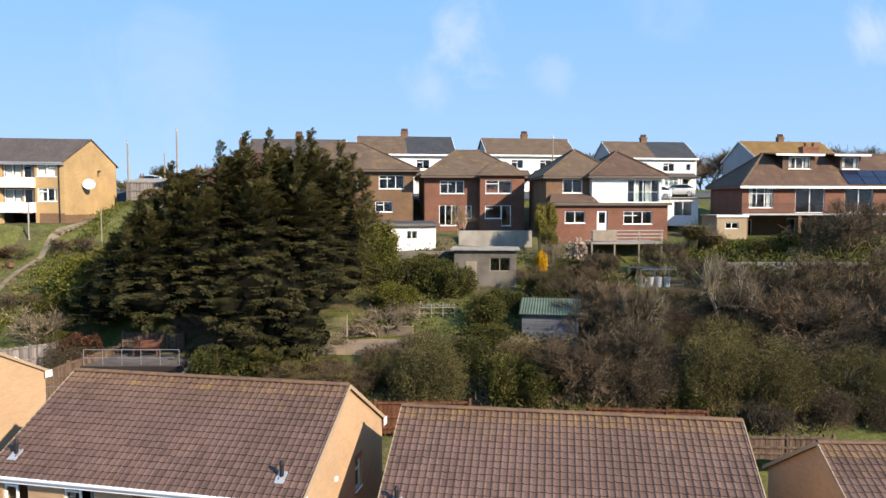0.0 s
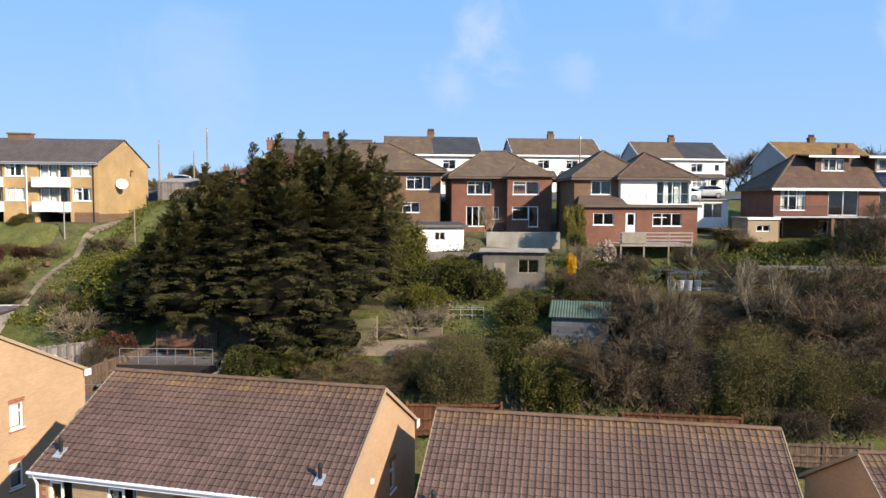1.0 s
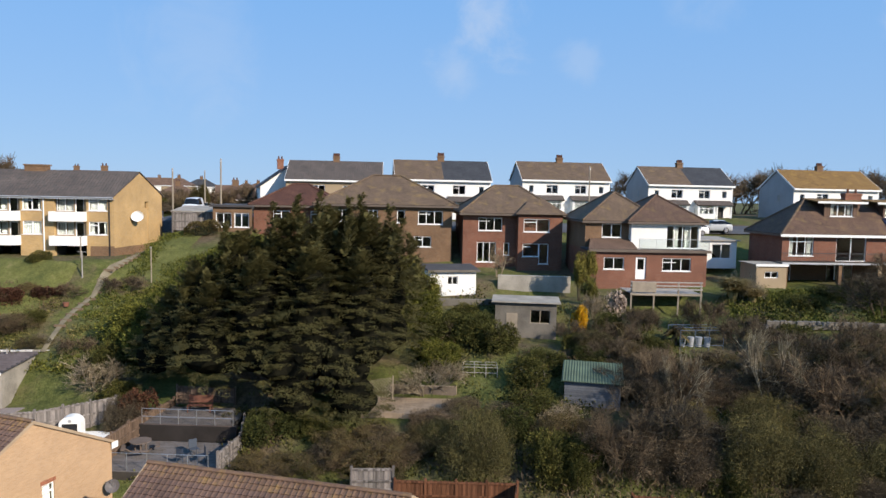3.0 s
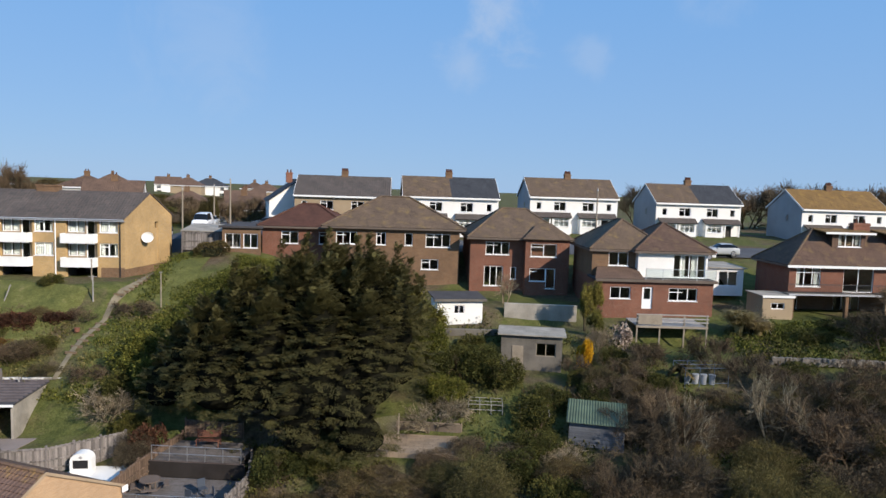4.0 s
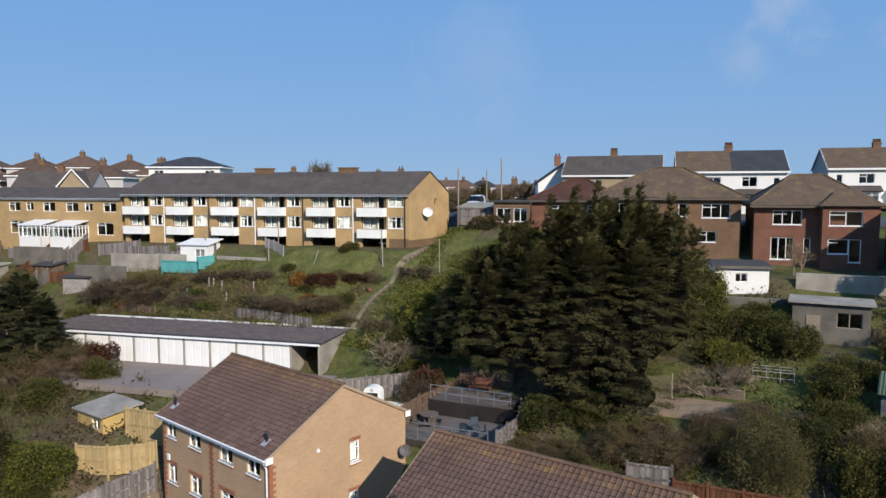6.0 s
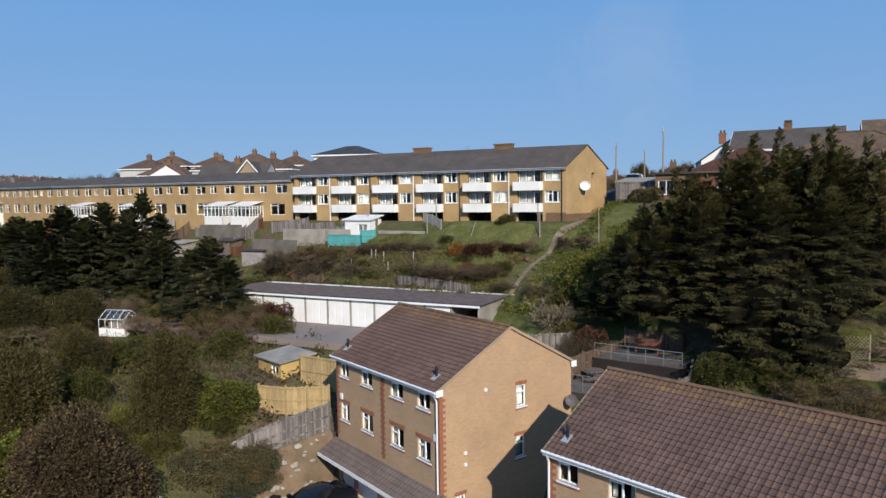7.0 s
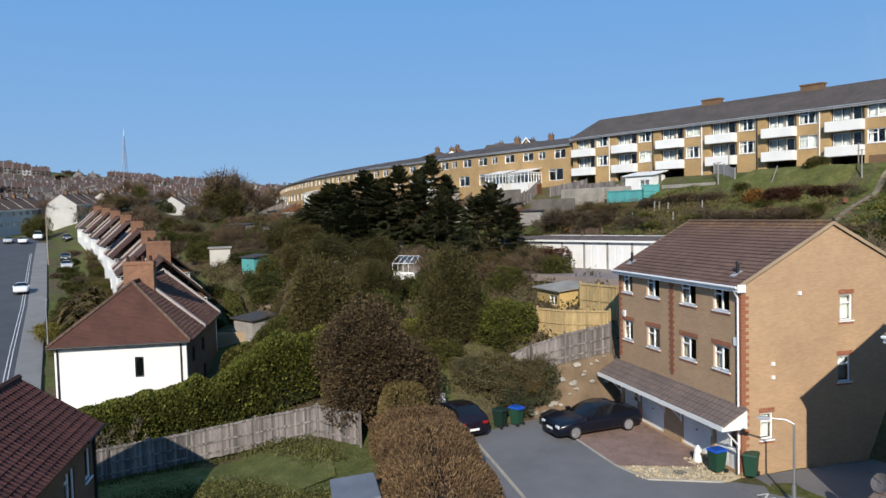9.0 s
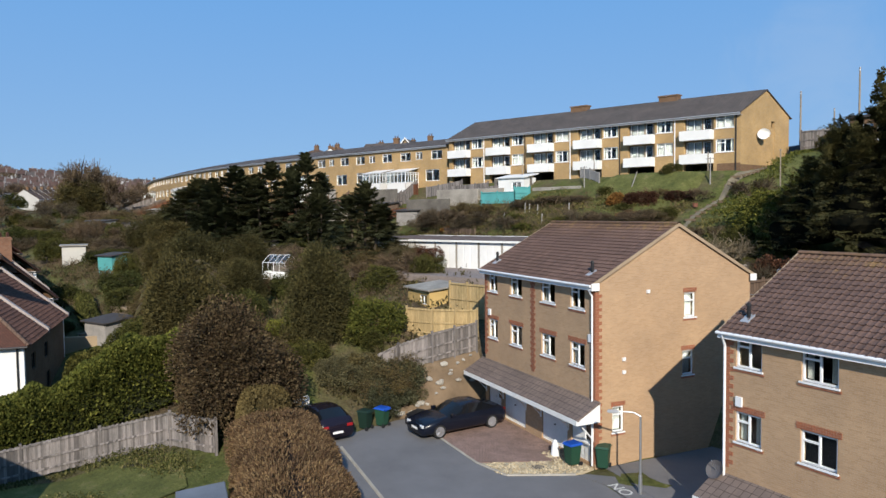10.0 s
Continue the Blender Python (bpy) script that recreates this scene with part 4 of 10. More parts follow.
def house_r3():
    W, D = 10.9, 10.0
    h = thing("detached_house", pose(9.95, 63.9, 14.15, 0, 0, 5), "red brick house with white upper floor and balcony", "house", "houses below the hilltop road")
    holes = {"front": [(1.2, 1.1, 1.9, 1.1), (4.2, 0.2, 1.0, 2.05), (6.7, 1.0, 2.7, 1.2)]}
    walls_of(h, W, D, 2.75, M_BRICK_RED, holes, -2.0)
    x, z, w, hh = holes["front"][0]
    window(h, pose(x, 0, z), w, hh, 2, 0)
    x, z, w, hh = holes["front"][2]
    window(h, pose(x, 0, z), w, hh, 3, -0.4)
    bm = bmesh.new()
    box(bm, 4.2, 5.2, 0.1, 0.16, 0.2, 1.1)
    box(bm, 4.2, 4.4, 0.1, 0.16, 1.1, 2.25)
    box(bm, 5.0, 5.2, 0.1, 0.16, 1.1, 2.25)
    box(bm, 4.4, 5.0, 0.1, 0.16, 2.1, 2.25)
    part("back_door", bm, M_UPVC, h)
    bm = bmesh.new()
    box(bm, 4.4, 5.0, 0.12, 0.13, 1.1, 2.1)
    part("pane", bm, M_GLASS, h)
    bm = bmesh.new()
    box(bm, -0.25, W + 0.25, -0.3, 3.0, 2.75, 2.95)
    part("flat_roof", bm, M_FELT, h)
    bm = bmesh.new()
    box(bm, -0.27, W + 0.27, -0.34, -0.3, 2.72, 2.98)
    part("fascia", bm, M_FASCIA, h)
    # tiled skirt and brick upper floor on one half
    slope(h, (-0.3, -0.2, 3.0), (4.3, -0.2, 3.0), (4.3, 2.4, 3.8), (0.5, 2.4, 3.8), M_TILE_BROWN, 0.1, "skirt_roof")
    bm = bmesh.new()
    uw = [(1.6, 3.9, 1.9, 1.3)]
    wall(bm, 4.2, 2.9, 5.5, [opening(*u) for u in uw], 0.25, pose(0, 2.4, 0))
    box(bm, 0, 0.25, 2.65, D, 2.75, 5.5)
    box(bm, W - 0.25, W, 1.85, D, 2.75, 5.5)
    box(bm, 0.25, W - 0.25, D - 0.25, D, 2.75, 5.5)
    part("upper_wall", bm, M_BRICK_BROWN, h)
    window(h, pose(1.6, 2.4, 3.9), 1.9, 1.3, 2, 0)
    bm = bmesh.new()
    fold = [(8.6 - 4.2 - 1.0, 3.0, 3.1, 2.15)]
    wall(bm, W - 4.2, 2.95, 5.5, [opening(*u) for u in fold], 0.25, pose(4.2, 1.6, 0))
    box(bm, 4.2, 4.45, 1.85, 2.4, 2.95, 5.5)
    part("upper_wall", bm, M_WHITE_REND, h, "white rendered upper wall")
    window(h, pose(4.2 + 3.4, 1.6, 3.0), 3.1, 2.15, 4, 0, sill=False, curtain=[(0.7, 1.2), (1.8, 2.3)])
    hip_roof(h, -0.4, 7.6, 2.0, D + 0.4, 5.5, 8.2, M_TILE_MOSS, 3.4, M_FASCIA, M_TILE_MOSS)
    hip_roof(h, 3.7, W + 0.5, 1.1, D - 1.0, 5.52, 8.0, M_TILE_PLUM, 3.6, M_FASCIA, M_TILE_PLUM)
    # glass balustrade
    bm = bmesh.new()
    for x in (4.4, 6.0, 7.6, 9.2, W + 0.1):
        box(bm, x, x + 0.05, -0.15, -0.1, 2.95, 3.95)
    box(bm, 4.4, W + 0.15, -0.16, -0.09, 3.93, 3.98)
    bl = part("balustrade", bm, M_STEEL, h)
    bm = bmesh.new()
    box(bm, 4.45, W + 0.1, -0.13, -0.12, 3.05, 3.9)
    part("pane", bm, M_GLASS, bl).visible_shadow = False
    hollow(h, W, D, (0.2, 2.7))
    return h


def house_r4():
    W, D, H = 22.0, 6.0, 5.25
    h = thing("detached_house", pose(28.48, 66.78, 13.5, 0, 0, 7), "wide brick house with dormers, solar panels and balcony", "house", "houses below the hilltop road")
    holes = [(0.7, 3.15, 2.45, 1.95), (5.45, 2.66, 3.05, 2.45), (10.6, 2.66, 3.0, 2.45), (15.3, 2.66, 2.6, 2.45)]
    bm = bmesh.new()
    wall(bm, W, 2.4, H, [opening(*w) for w in holes], 0.3)
    for which in ("right", "back", "left"):
        wall(bm, W if which == "back" else D - 0.6, -2, H, [], 0.3, side(W, D, which) @ pose(0 if which == "back" else 0.3, 0, 0))
    part("wall", bm, M_BRICK_RED, h)
    bm = bmesh.new()
    wall(bm, W - 0.6, -2, 2.4, [(0.6, 2.2, 0.2, 2.0), (5.9, 8.7, 0.1, 2.1)], 0.3, pose(0.3, 2.4, 0))
    part("wall", bm, M_BRICK_BROWN, h)
    window(h, pose(0.7, 0, 3.15), 2.45, 1.95, 3, 0.6, curtain=[(0.1, 0.5), (1.9, 2.35)])
    for x, z, w, hh in holes[1:]:
        window(h, pose(x, 0, z), w, hh, 2, 0, sill=False)
    window(h, pose(0.9, 2.4, 0.2), 1.6, 1.8, 2, 0, sill=False)
    window(h, pose(6.2, 2.4, 0.1), 2.8, 2.0, 3, 0, sill=False)
    bm = bmesh.new()
    box(bm, -0.6, W, -1.2, 0.0, 2.42, 2.6)
    box(bm, 0.3, W - 0.3, 0.3, D - 0.3, 2.42, 2.6)
    slab_ = part("balcony_slab", bm, M_DKCONC, h)
    bm = bmesh.new()
    box(bm, -0.62, W, -1.25, -1.2, 2.46, 2.62)
    part("edge_board", bm, M_LEAD, slab_)
    for x in (-0.3, 5.1, 9.1, 12.9, 16.7):
        bm = bmesh.new()
        box(bm, x, x + 0.32, -1.1, -0.8, -2, 2.42)
        part("post", bm, M_TAN_REND if x == 9.1 else M_BRICK_BROWN, h)
    bm = bmesh.new()
    for i in range(118):
        box(bm, -0.55 + i * 0.19, -0.53 + i * 0.19, -1.17, -1.15, 2.6, 3.5)
    box(bm, -0.6, W, -1.19, -1.13, 3.48, 3.54)
    part("balustrade", bm, M_CHAIR_IRON, h, "thin dark iron balustrade")
    hollow(h, W, D, (5.1,))
    zr = H + 3.3
    hip_roof(h, -0.4, W + 0.5, -0.5, D + 0.4, H, zr, M_TILE_PLUM, 4.2, M_FASCIA, M_TILE_MOSS)
    bm = bmesh.new()
    box(bm, -0.5, W + 0.5, -0.57, -0.53, H - 0.26, H - 0.02)
    part("gutter_board", bm, M_WHITE_PAINT, h)
    for x, w, wx, ww in ((4.8, 3.4, 5.45, 2.3), (10.9, 2.2, 11.1, 1.8)):
        z0, z1, y = H + 1.2, H + 3.1, 1.2
        bm = bmesh.new()
        wall(bm, w, z0, z1, [(wx - x, wx - x + ww, z0 + 0.5, z1 - 0.25)], 0.2, pose(x, y, 0))
        for xx in (x, x + w - 0.2):
            prism(bm, [(y + 0.2, z0 + 0.2), (y + 2.2, z1), (y + 0.2, z1)], xx, xx + 0.2, Matrix(((0, 0, 1, 0), (1, 0, 0, 0), (0, 1, 0, 0), (0, 0, 0, 1))))
        dm = part("dormer", bm, M_TILE_BROWN, h)
        window(h, pose(wx, y, z0 + 0.5), ww, z1 - z0 - 0.75, 3 if ww > 2 else 1, 0, curtain=[(0.1, 0.45), (ww - 0.45, ww - 0.1)])
        slope(h, (x - 1.0, y - 0.5, z1 + 0.02), (x + w + 0.7, y - 0.5, z1 + 0.02), (x + w + 0.7, y + 2.3, z1 + 0.3), (x - 1.0, y + 2.3, z1 + 0.3), M_TILE_LICHEN, 0.1, "dormer_roof")
        bm = bmesh.new()
        box(bm, x - 1.0, x + w + 0.7, y - 0.54, y - 0.5, z1 - 0.16, z1 + 0.04)
        part("dormer_fascia", bm, M_WHITE_PAINT, dm)
    chimney(h, 8.6, D / 2 - 0.2, zr - 0.5, zr + 0.7, 1.7, 0.7)
    k = 3.3 / (D / 2 + 0.45)
    for i in range(3):
        for j in range(2):
            bm = bmesh.new()
            box(bm, i * 1.75, i * 1.75 + 1.65, j * 1.05, j * 1.05 + 1.0, 0.05, 0.1)
            part("solar_panel", bm, M_SOLAR, h, "", pose(10.7, -0.35, H + 0.12, math.degrees(math.atan(k))))
    return h


M_SOLAR = plain("solar_panel", lin(0.015, 0.02, 0.045), 0.15, vary=0.3, spec=0.6)
house_r0(), house_r1(), house_r2(), house_r3(), house_r4()


# ---- white terrace along the valley road ----
M_BRICK_CHIM = brickwork("chimney_brick", lin(0.30, 0.15, 0.09), lin(0.22, 0.11, 0.07), lin(0.28, 0.21, 0.15), 0.35)


BACKS = []


def white_terrace():
    """Houses in pairs along the curving street; the end pair has a hipped roof and stands forward."""
    p = Vector((-54.35, 5.15))
    M_PARAPET = plain("parapet_mortar", lin(0.42, 0.36, 0.33), 0.9, vary=0.3)
    M_ROOF_B = tiling("tile_dark_brown", (lin(0.115, 0.065, 0.05), lin(0.085, 0.05, 0.04)), None, w=0.33, h=0.33)
    for i, (turn, z) in enumerate(((22, -1.3), (7, 0.0), (5, 1.2), (3, 2.35), (2, 3.4), (1, 4.3), (1, 5.1), (0, 5.9))):
        W, D, H = (8.2, 13.6, 5.2) if i == 0 else (6.8, 15.4, 5.2)
        zr = H + (3.75 if i == 0 else 3.5)
        roofm = M_TILE_TERRA if i % 3 == 0 else M_ROOF_B
        # local x across the depth (towards the garden), y away along the street
        m = pose(p.x, p.y, z, 0, 0, 90 - turn) @ pose(-W / 2, 0, 0)
        t = thing("terraced_house", m, "white rendered end terrace with hipped red-brown roof" if i == 0 else "white rendered terraced house with red-brown tiled roof", "house", "white terrace on the valley road")
        holes = {"front": [(W * 0.6, 2.9, 0.55, 1.35)] if i == 0 else [], "left": [(1.2, 3.2, 1.3, 1.2), (3.6, 3.2, 1.3, 1.2), (7.0, 3.2, 1.3, 1.2), (1.5, 0.8, 1.6, 1.4), (6.5, 0.8, 1.6, 1.4)], "right": [(2.0, 3.2, 1.2, 1.1), (6.0, 3.2, 1.2, 1.1), (1.6, 0.6, 1.2, 1.6), (6.4, 0.6, 1.2, 1.6)]}
        walls_of(t, W, D, H, M_WHITE_REND, holes, -1.5, {"right": M_BRICK_BROWN})
        add_windows(t, W, D, holes, sill=False, frame_mat=M_BLACK if i == 0 else None)
        if i == 0:
            e = 3.5
            slope(t, (-0.35, -0.35, H), (W + 0.35, -0.35, H), (W / 2, e, zr), (W / 2, e, zr), roofm)
            for xx in (-0.35, W + 0.35):
                bm = bmesh.new()
                tube(bm, (xx, -0.35, H + 0.03), (W / 2, e, zr + 0.03), 0.12, 0.12, 6)
                part("hip_tile", bm, M_TILE_BROWN, t)
        else:
            e = 0.0
        slope(t, (-0.35, D, H), (-0.35, -0.35 if i == 0 else 0, H), (W / 2, e, zr), (W / 2, D, zr), roofm)
        back = slope(t, (W + 0.35, -0.35 if i == 0 else 0, H), (W + 0.35, D, H), (W / 2, D, zr), (W / 2, e, zr), roofm)
        if i < 4:
            BACKS.append((t, back.matrix_basis.copy(), D + (0.35 if i == 0 else 0), math.hypot(W / 2 + 0.35, zr - H), e + 0.35 if i == 0 else 0.0))
        bm = bmesh.new()
        tube(bm, (W / 2, e, zr + 0.03), (W / 2, D, zr + 0.03), 0.12, 0.12, 6)
        part("ridge_tile", bm, M_TILE_BROWN, t)
        for y in (5.5, D - 0.3) if i == 0 else (D / 2 - 0.2, D - 0.3):
            bm = bmesh.new()
            pts = [(-0.4, H - 0.1), (W / 2, zr - 0.15), (W + 0.4, H - 0.1), (W + 0.4, H + 0.2), (W / 2, zr + 0.3), (-0.4, H + 0.2)]
            prism(bm, pts, -y - 0.34, -y, pose(0, 0, 0, 90))
            part("party_parapet", bm, M_PARAPET, t)
        chimney(t, W / 2, 5.7 if i == 0 else D / 2, zr - 0.8, zr + (1.35 if i < 2 else 1.0), 2.1 if i < 2 else 1.5, 0.8, M_BRICK_CHIM, 4)
        if i == 3:
            k = (zr - H) / (W / 2)
            for j in range(5):
                bm = bmesh.new()
                box(bm, 0.3 + j * 1.05, 1.3 + j * 1.05, 0.6, 4.0, 0.06, 0.1)
                part("solar_panel", bm, M_SOLAR, t, "", pose(-0.3, D, H + 0.06, 0, 0, -90) @ pose(0, 0, 0, math.degrees(math.atan(k))))
        bm = bmesh.new()
        tube(bm, (W - 0.35, -0.06, -0.5), (W - 0.35, -0.06, H - 0.1), 0.06)
        part("downpipe", bm, M_BLACK, t)
        bm = bmesh.new()
        tube(bm, (0.2, -0.06, -0.5), (0.2, -0.06, H - 0.1), 0.06)
        part("downpipe", bm, M_BLACK, t)
        bm = bmesh.new()
        tube(bm, (-0.3, -0.42, H - 0.06), (W + 0.3, -0.42, H - 0.06), 0.07)
        part("gutter", bm, M_BLACK, t)
        p = p + Vector((-math.cos(radians(turn)), math.sin(radians(turn)))) * D


white_terrace()


def house_e():
    """Two stepped houses whose shaded side and tiled roofs face the lawn."""
    W, D, H = 14.0, 5.4, 5.4
    h = thing("semi_detached_house", pose(-21.84, -3.06, -1.4, 0, 0, 160.1), "brown brick house with dark red tiled roof in shade", "house")
    holes = {"front": [(12.6, 3.4, 0.8, 1.2), (10.2, 3.2, 1.2, 1.3), (12.4, 0.9, 0.9, 1.3), (9.6, 0.8, 1.4, 1.3), (6.4, 3.2, 1.2, 1.2), (2.0, 3.2, 1.2, 1.2)]}
    walls_of(h, W, D, H, M_BRICK_BROWN, holes)
    add_windows(h, W, D, holes)
    hollow(h, W, D, (0.1, 2.7, 5.2))
    k = 0.69
    for x0, x1, dz in ((-0.3, 14.3, 0.0),):
        zr = H + D / 2 * k + dz
        lo = H - 0.3 * k + dz
        slope(h, (x0, -0.3, lo), (x1, -0.3, lo), (x1, D / 2, zr), (x0, D / 2, zr), M_TILE_MAROON, 0.14)
        slope(h, (x1, D + 0.3, lo), (x0, D + 0.3, lo), (x0, D / 2, zr), (x1, D / 2, zr), M_TILE_MAROON, 0.14)
        bm = bmesh.new()
        tube(bm, (x0, D / 2, zr + 0.02), (x1, D / 2, zr + 0.02), 0.13, 0.13, 7)
        part("ridge_tile", bm, M_TILE_TERRA, h)
    for x in (-0.02, W - 0.3):
        bm = bmesh.new()
        prism(bm, [(0.0, H - 0.6), (D, H - 0.6), (D, H - 0.14), (D / 2, H + D / 2 * k - 0.14), (0.0, H - 0.14)], x, x + 0.25, Matrix(((0, 0, 1, 0), (1, 0, 0, 0), (0, 1, 0, 0), (0, 0, 0, 1))))
        part("gable", bm, M_BRICK_BROWN, h)
    bm = bmesh.new()
    tube(bm, (W - 0.25, -0.06, -0.5), (W - 0.25, -0.06, H - 0.3), 0.06)
    part("downpipe", bm, M_BLACK, h)
    bm = bmesh.new()
    tube(bm, (11.9, -0.36, H - 0.25), (W + 0.3, -0.36, H - 0.25), 0.06)
    part("gutter", bm, M_BLACK, h)
    return h


# dark red tile set darker still: the roof's shade is in the colour
M_TILE_MAROON = tiling("tile_maroon", (lin(0.072, 0.027, 0.024), lin(0.048, 0.02, 0.019)), None, w=0.3, h=0.34, roll=1.0)
HOUSE_E = house_e()


# ---- plants ----
def foliage(name, cols, rough=0.65, spread=0.35):
    """Leaves whose shade varies from leaf to leaf, from plant to plant and in drifts."""
    m = Mat(name, 0.8, 0.0, 0.08)
    c = m.ramp(m.island(), [(0.0, cols[0]), (0.55, cols[1]), (1.0, cols[2])])
    drift = m.ramp(m.noise(0.7, 4, 0.6), [(0.3, lin(1 - spread, 1 - spread, 1 - spread)), (0.7, lin(1.25, 1.22, 1.1))])
    c = m.mix(1.0, c, drift, "MULTIPLY")
    own = m.ramp(m.rand(), [(0.0, lin(0.75, 0.8, 0.8)), (1.0, lin(1.2, 1.1, 1.0))])
    m.color(m.mix(1.0, c, own, "MULTIPLY"))
    m.b.inputs["Sheen Weight"].default_value = 0.0
    return m.m


def bark(name, a, b):
    m = Mat(name, 0.9, 0.0, 0.15)
    m.color(m.ramp(m.noise(6, 5, 0.7), [(0.3, a), (0.7, b)]))
    m.bump(m.noise(14, 4), 0.5, 0.03)
    return m.m


M_CYPRESS = foliage("cypress_foliage", (lin(0.054, 0.055, 0.025), lin(0.076, 0.075, 0.033), lin(0.104, 0.099, 0.043)))
M_YEW = foliage("yew_foliage", (lin(0.036, 0.034, 0.015), lin(0.064, 0.058, 0.024), lin(0.11, 0.096, 0.042)))
M_CONIFER = foliage("conifer_foliage", (lin(0.036, 0.042, 0.022), lin(0.058, 0.064, 0.032), lin(0.086, 0.088, 0.044)))
M_GREEN = foliage("green_leaves", (lin(0.028, 0.032, 0.011), lin(0.06, 0.066, 0.02), lin(0.115, 0.112, 0.036)))
M_BRIGHT = foliage("hedge_leaves", (lin(0.04, 0.049, 0.012), lin(0.088, 0.1, 0.023), lin(0.165, 0.165, 0.04)))
M_OLIVE = foliage("olive_leaves", (lin(0.062, 0.05, 0.024), lin(0.094, 0.077, 0.036), lin(0.14, 0.113, 0.055)))
M_BROWNLEAF = foliage("brown_leaves", (lin(0.046, 0.03, 0.018), lin(0.09, 0.06, 0.036), lin(0.15, 0.108, 0.06)))
M_REDLEAF = foliage("red_brown_leaves", (lin(0.042, 0.02, 0.014), lin(0.085, 0.04, 0.027), lin(0.135, 0.068, 0.045)))
M_HEDGE_TWIG = foliage("clipped_twigs", (lin(0.062, 0.041, 0.027), lin(0.125, 0.084, 0.054), lin(0.205, 0.155, 0.092)))
M_YELLOW = foliage("yellow_blossom", (lin(0.3, 0.17, 0.012), lin(0.48, 0.28, 0.015), lin(0.6, 0.38, 0.03)))
M_LIME = foliage("yellow_green_leaves", (lin(0.085, 0.082, 0.02), lin(0.15, 0.138, 0.034), lin(0.22, 0.19, 0.055)))
M_PINK = foliage("pale_blossom", (lin(0.22, 0.17, 0.15), lin(0.4, 0.32, 0.29), lin(0.55, 0.47, 0.43)))
M_LAWN = foliage("lawn_grass", (lin(0.05, 0.053, 0.018), lin(0.1, 0.102, 0.033), lin(0.22, 0.185, 0.085)))
M_STRAW = foliage("straw_grass", (lin(0.12, 0.09, 0.035), lin(0.26, 0.2, 0.09), lin(0.4, 0.33, 0.17)))
M_SALLOW = foliage("sallow_twigs", (lin(0.075, 0.066, 0.028), lin(0.115, 0.1, 0.042), lin(0.17, 0.145, 0.064)))
M_THICKET = foliage("thicket_twigs", (lin(0.056, 0.043, 0.03), lin(0.102, 0.079, 0.056), lin(0.17, 0.136, 0.098)), 0.9)
M_SAGE = foliage("sage_leaves", (lin(0.045, 0.046, 0.026), lin(0.082, 0.082, 0.047), lin(0.14, 0.135, 0.085)))
M_RUST = foliage("rust_leaves", (lin(0.09, 0.045, 0.016), lin(0.16, 0.085, 0.028), lin(0.24, 0.135, 0.045)))
M_TWIG = foliage("bare_twigs", (lin(0.06, 0.045, 0.033), lin(0.11, 0.083, 0.059), lin(0.185, 0.145, 0.105)), 0.9)
M_TWIG_PALE = foliage("pale_twigs", (lin(0.12, 0.10, 0.075), lin(0.23, 0.19, 0.14), lin(0.36, 0.31, 0.24)), 0.9)
M_BARK = bark("bark", lin(0.05, 0.038, 0.028), lin(0.15, 0.12, 0.09))


def unit(v):
    return v / np.maximum(np.linalg.norm(v, axis=-1, keepdims=True), 1e-9)


def quads(name, q, material):
    """One mesh of loose four-cornered leaves, q of shape (n, 4, 3)."""
    n = len(q)
    me = bpy.data.meshes.new(name)
    me.vertices.add(n * 4)
    me.vertices.foreach_set("co", q.astype(np.float32).ravel())
    me.loops.add(n * 4)
    me.loops.foreach_set("vertex_index", np.arange(n * 4, dtype=np.int32))
    me.polygons.add(n)
    me.polygons.foreach_set("loop_start", np.arange(0, n * 4, 4, dtype=np.int32))
    me.update(calc_edges=True)
    me.materials.append(material)
    return me


def leaves(rng, pos, along_dir, L, W, droop=0.0):
    """Rhombic leaves at pos pointing along along_dir."""
    n = len(pos)
    d = unit(along_dir + rng.normal(0, 0.35, (n, 3)))
    d[:, 2] -= droop
    s = unit(np.cross(d, rng.normal(0, 1, (n, 3))))
    k = rng.uniform(0.6, 1.4, (n, 1))
    a, b = d * L * k, s * W * k
    return np.stack([pos - a * 0.4, pos + b, pos + a * 0.6, pos - b], 1)


def lumpy(rng, n, lumps, shell=0.75):
    """Points and outward directions on a heap of round lumps of radius about 1, height 1, standing on z = 0."""
    ang = rng.uniform(0, 2 * np.pi, lumps)
    rad = np.sqrt(rng.uniform(0, 1, lumps)) * 0.66
    z = rng.uniform(0.16, 0.74, lumps) * (1 - 0.45 * rad)
    c = np.stack([rad * np.cos(ang), rad * np.sin(ang), z], 1)
    c[0] = (0, 0, 0.45)
    r = rng.uniform(0.2, 0.36, lumps)
    r[0] = 0.45
    k = rng.choice(lumps, n, p=r ** 2 / np.sum(r ** 2))
    o = unit(rng.normal(0, 1, (n, 3)))
    p = c[k] + o * (r[k] * rng.uniform(shell, 1.05, n))[:, None] * np.array((1.0, 1.0, 0.82))
    out = unit(o + 0.4 * unit(p - np.array((0, 0, 0.3))))
    keep = p[:, 2] > 0.02
    return p[keep], out[keep]


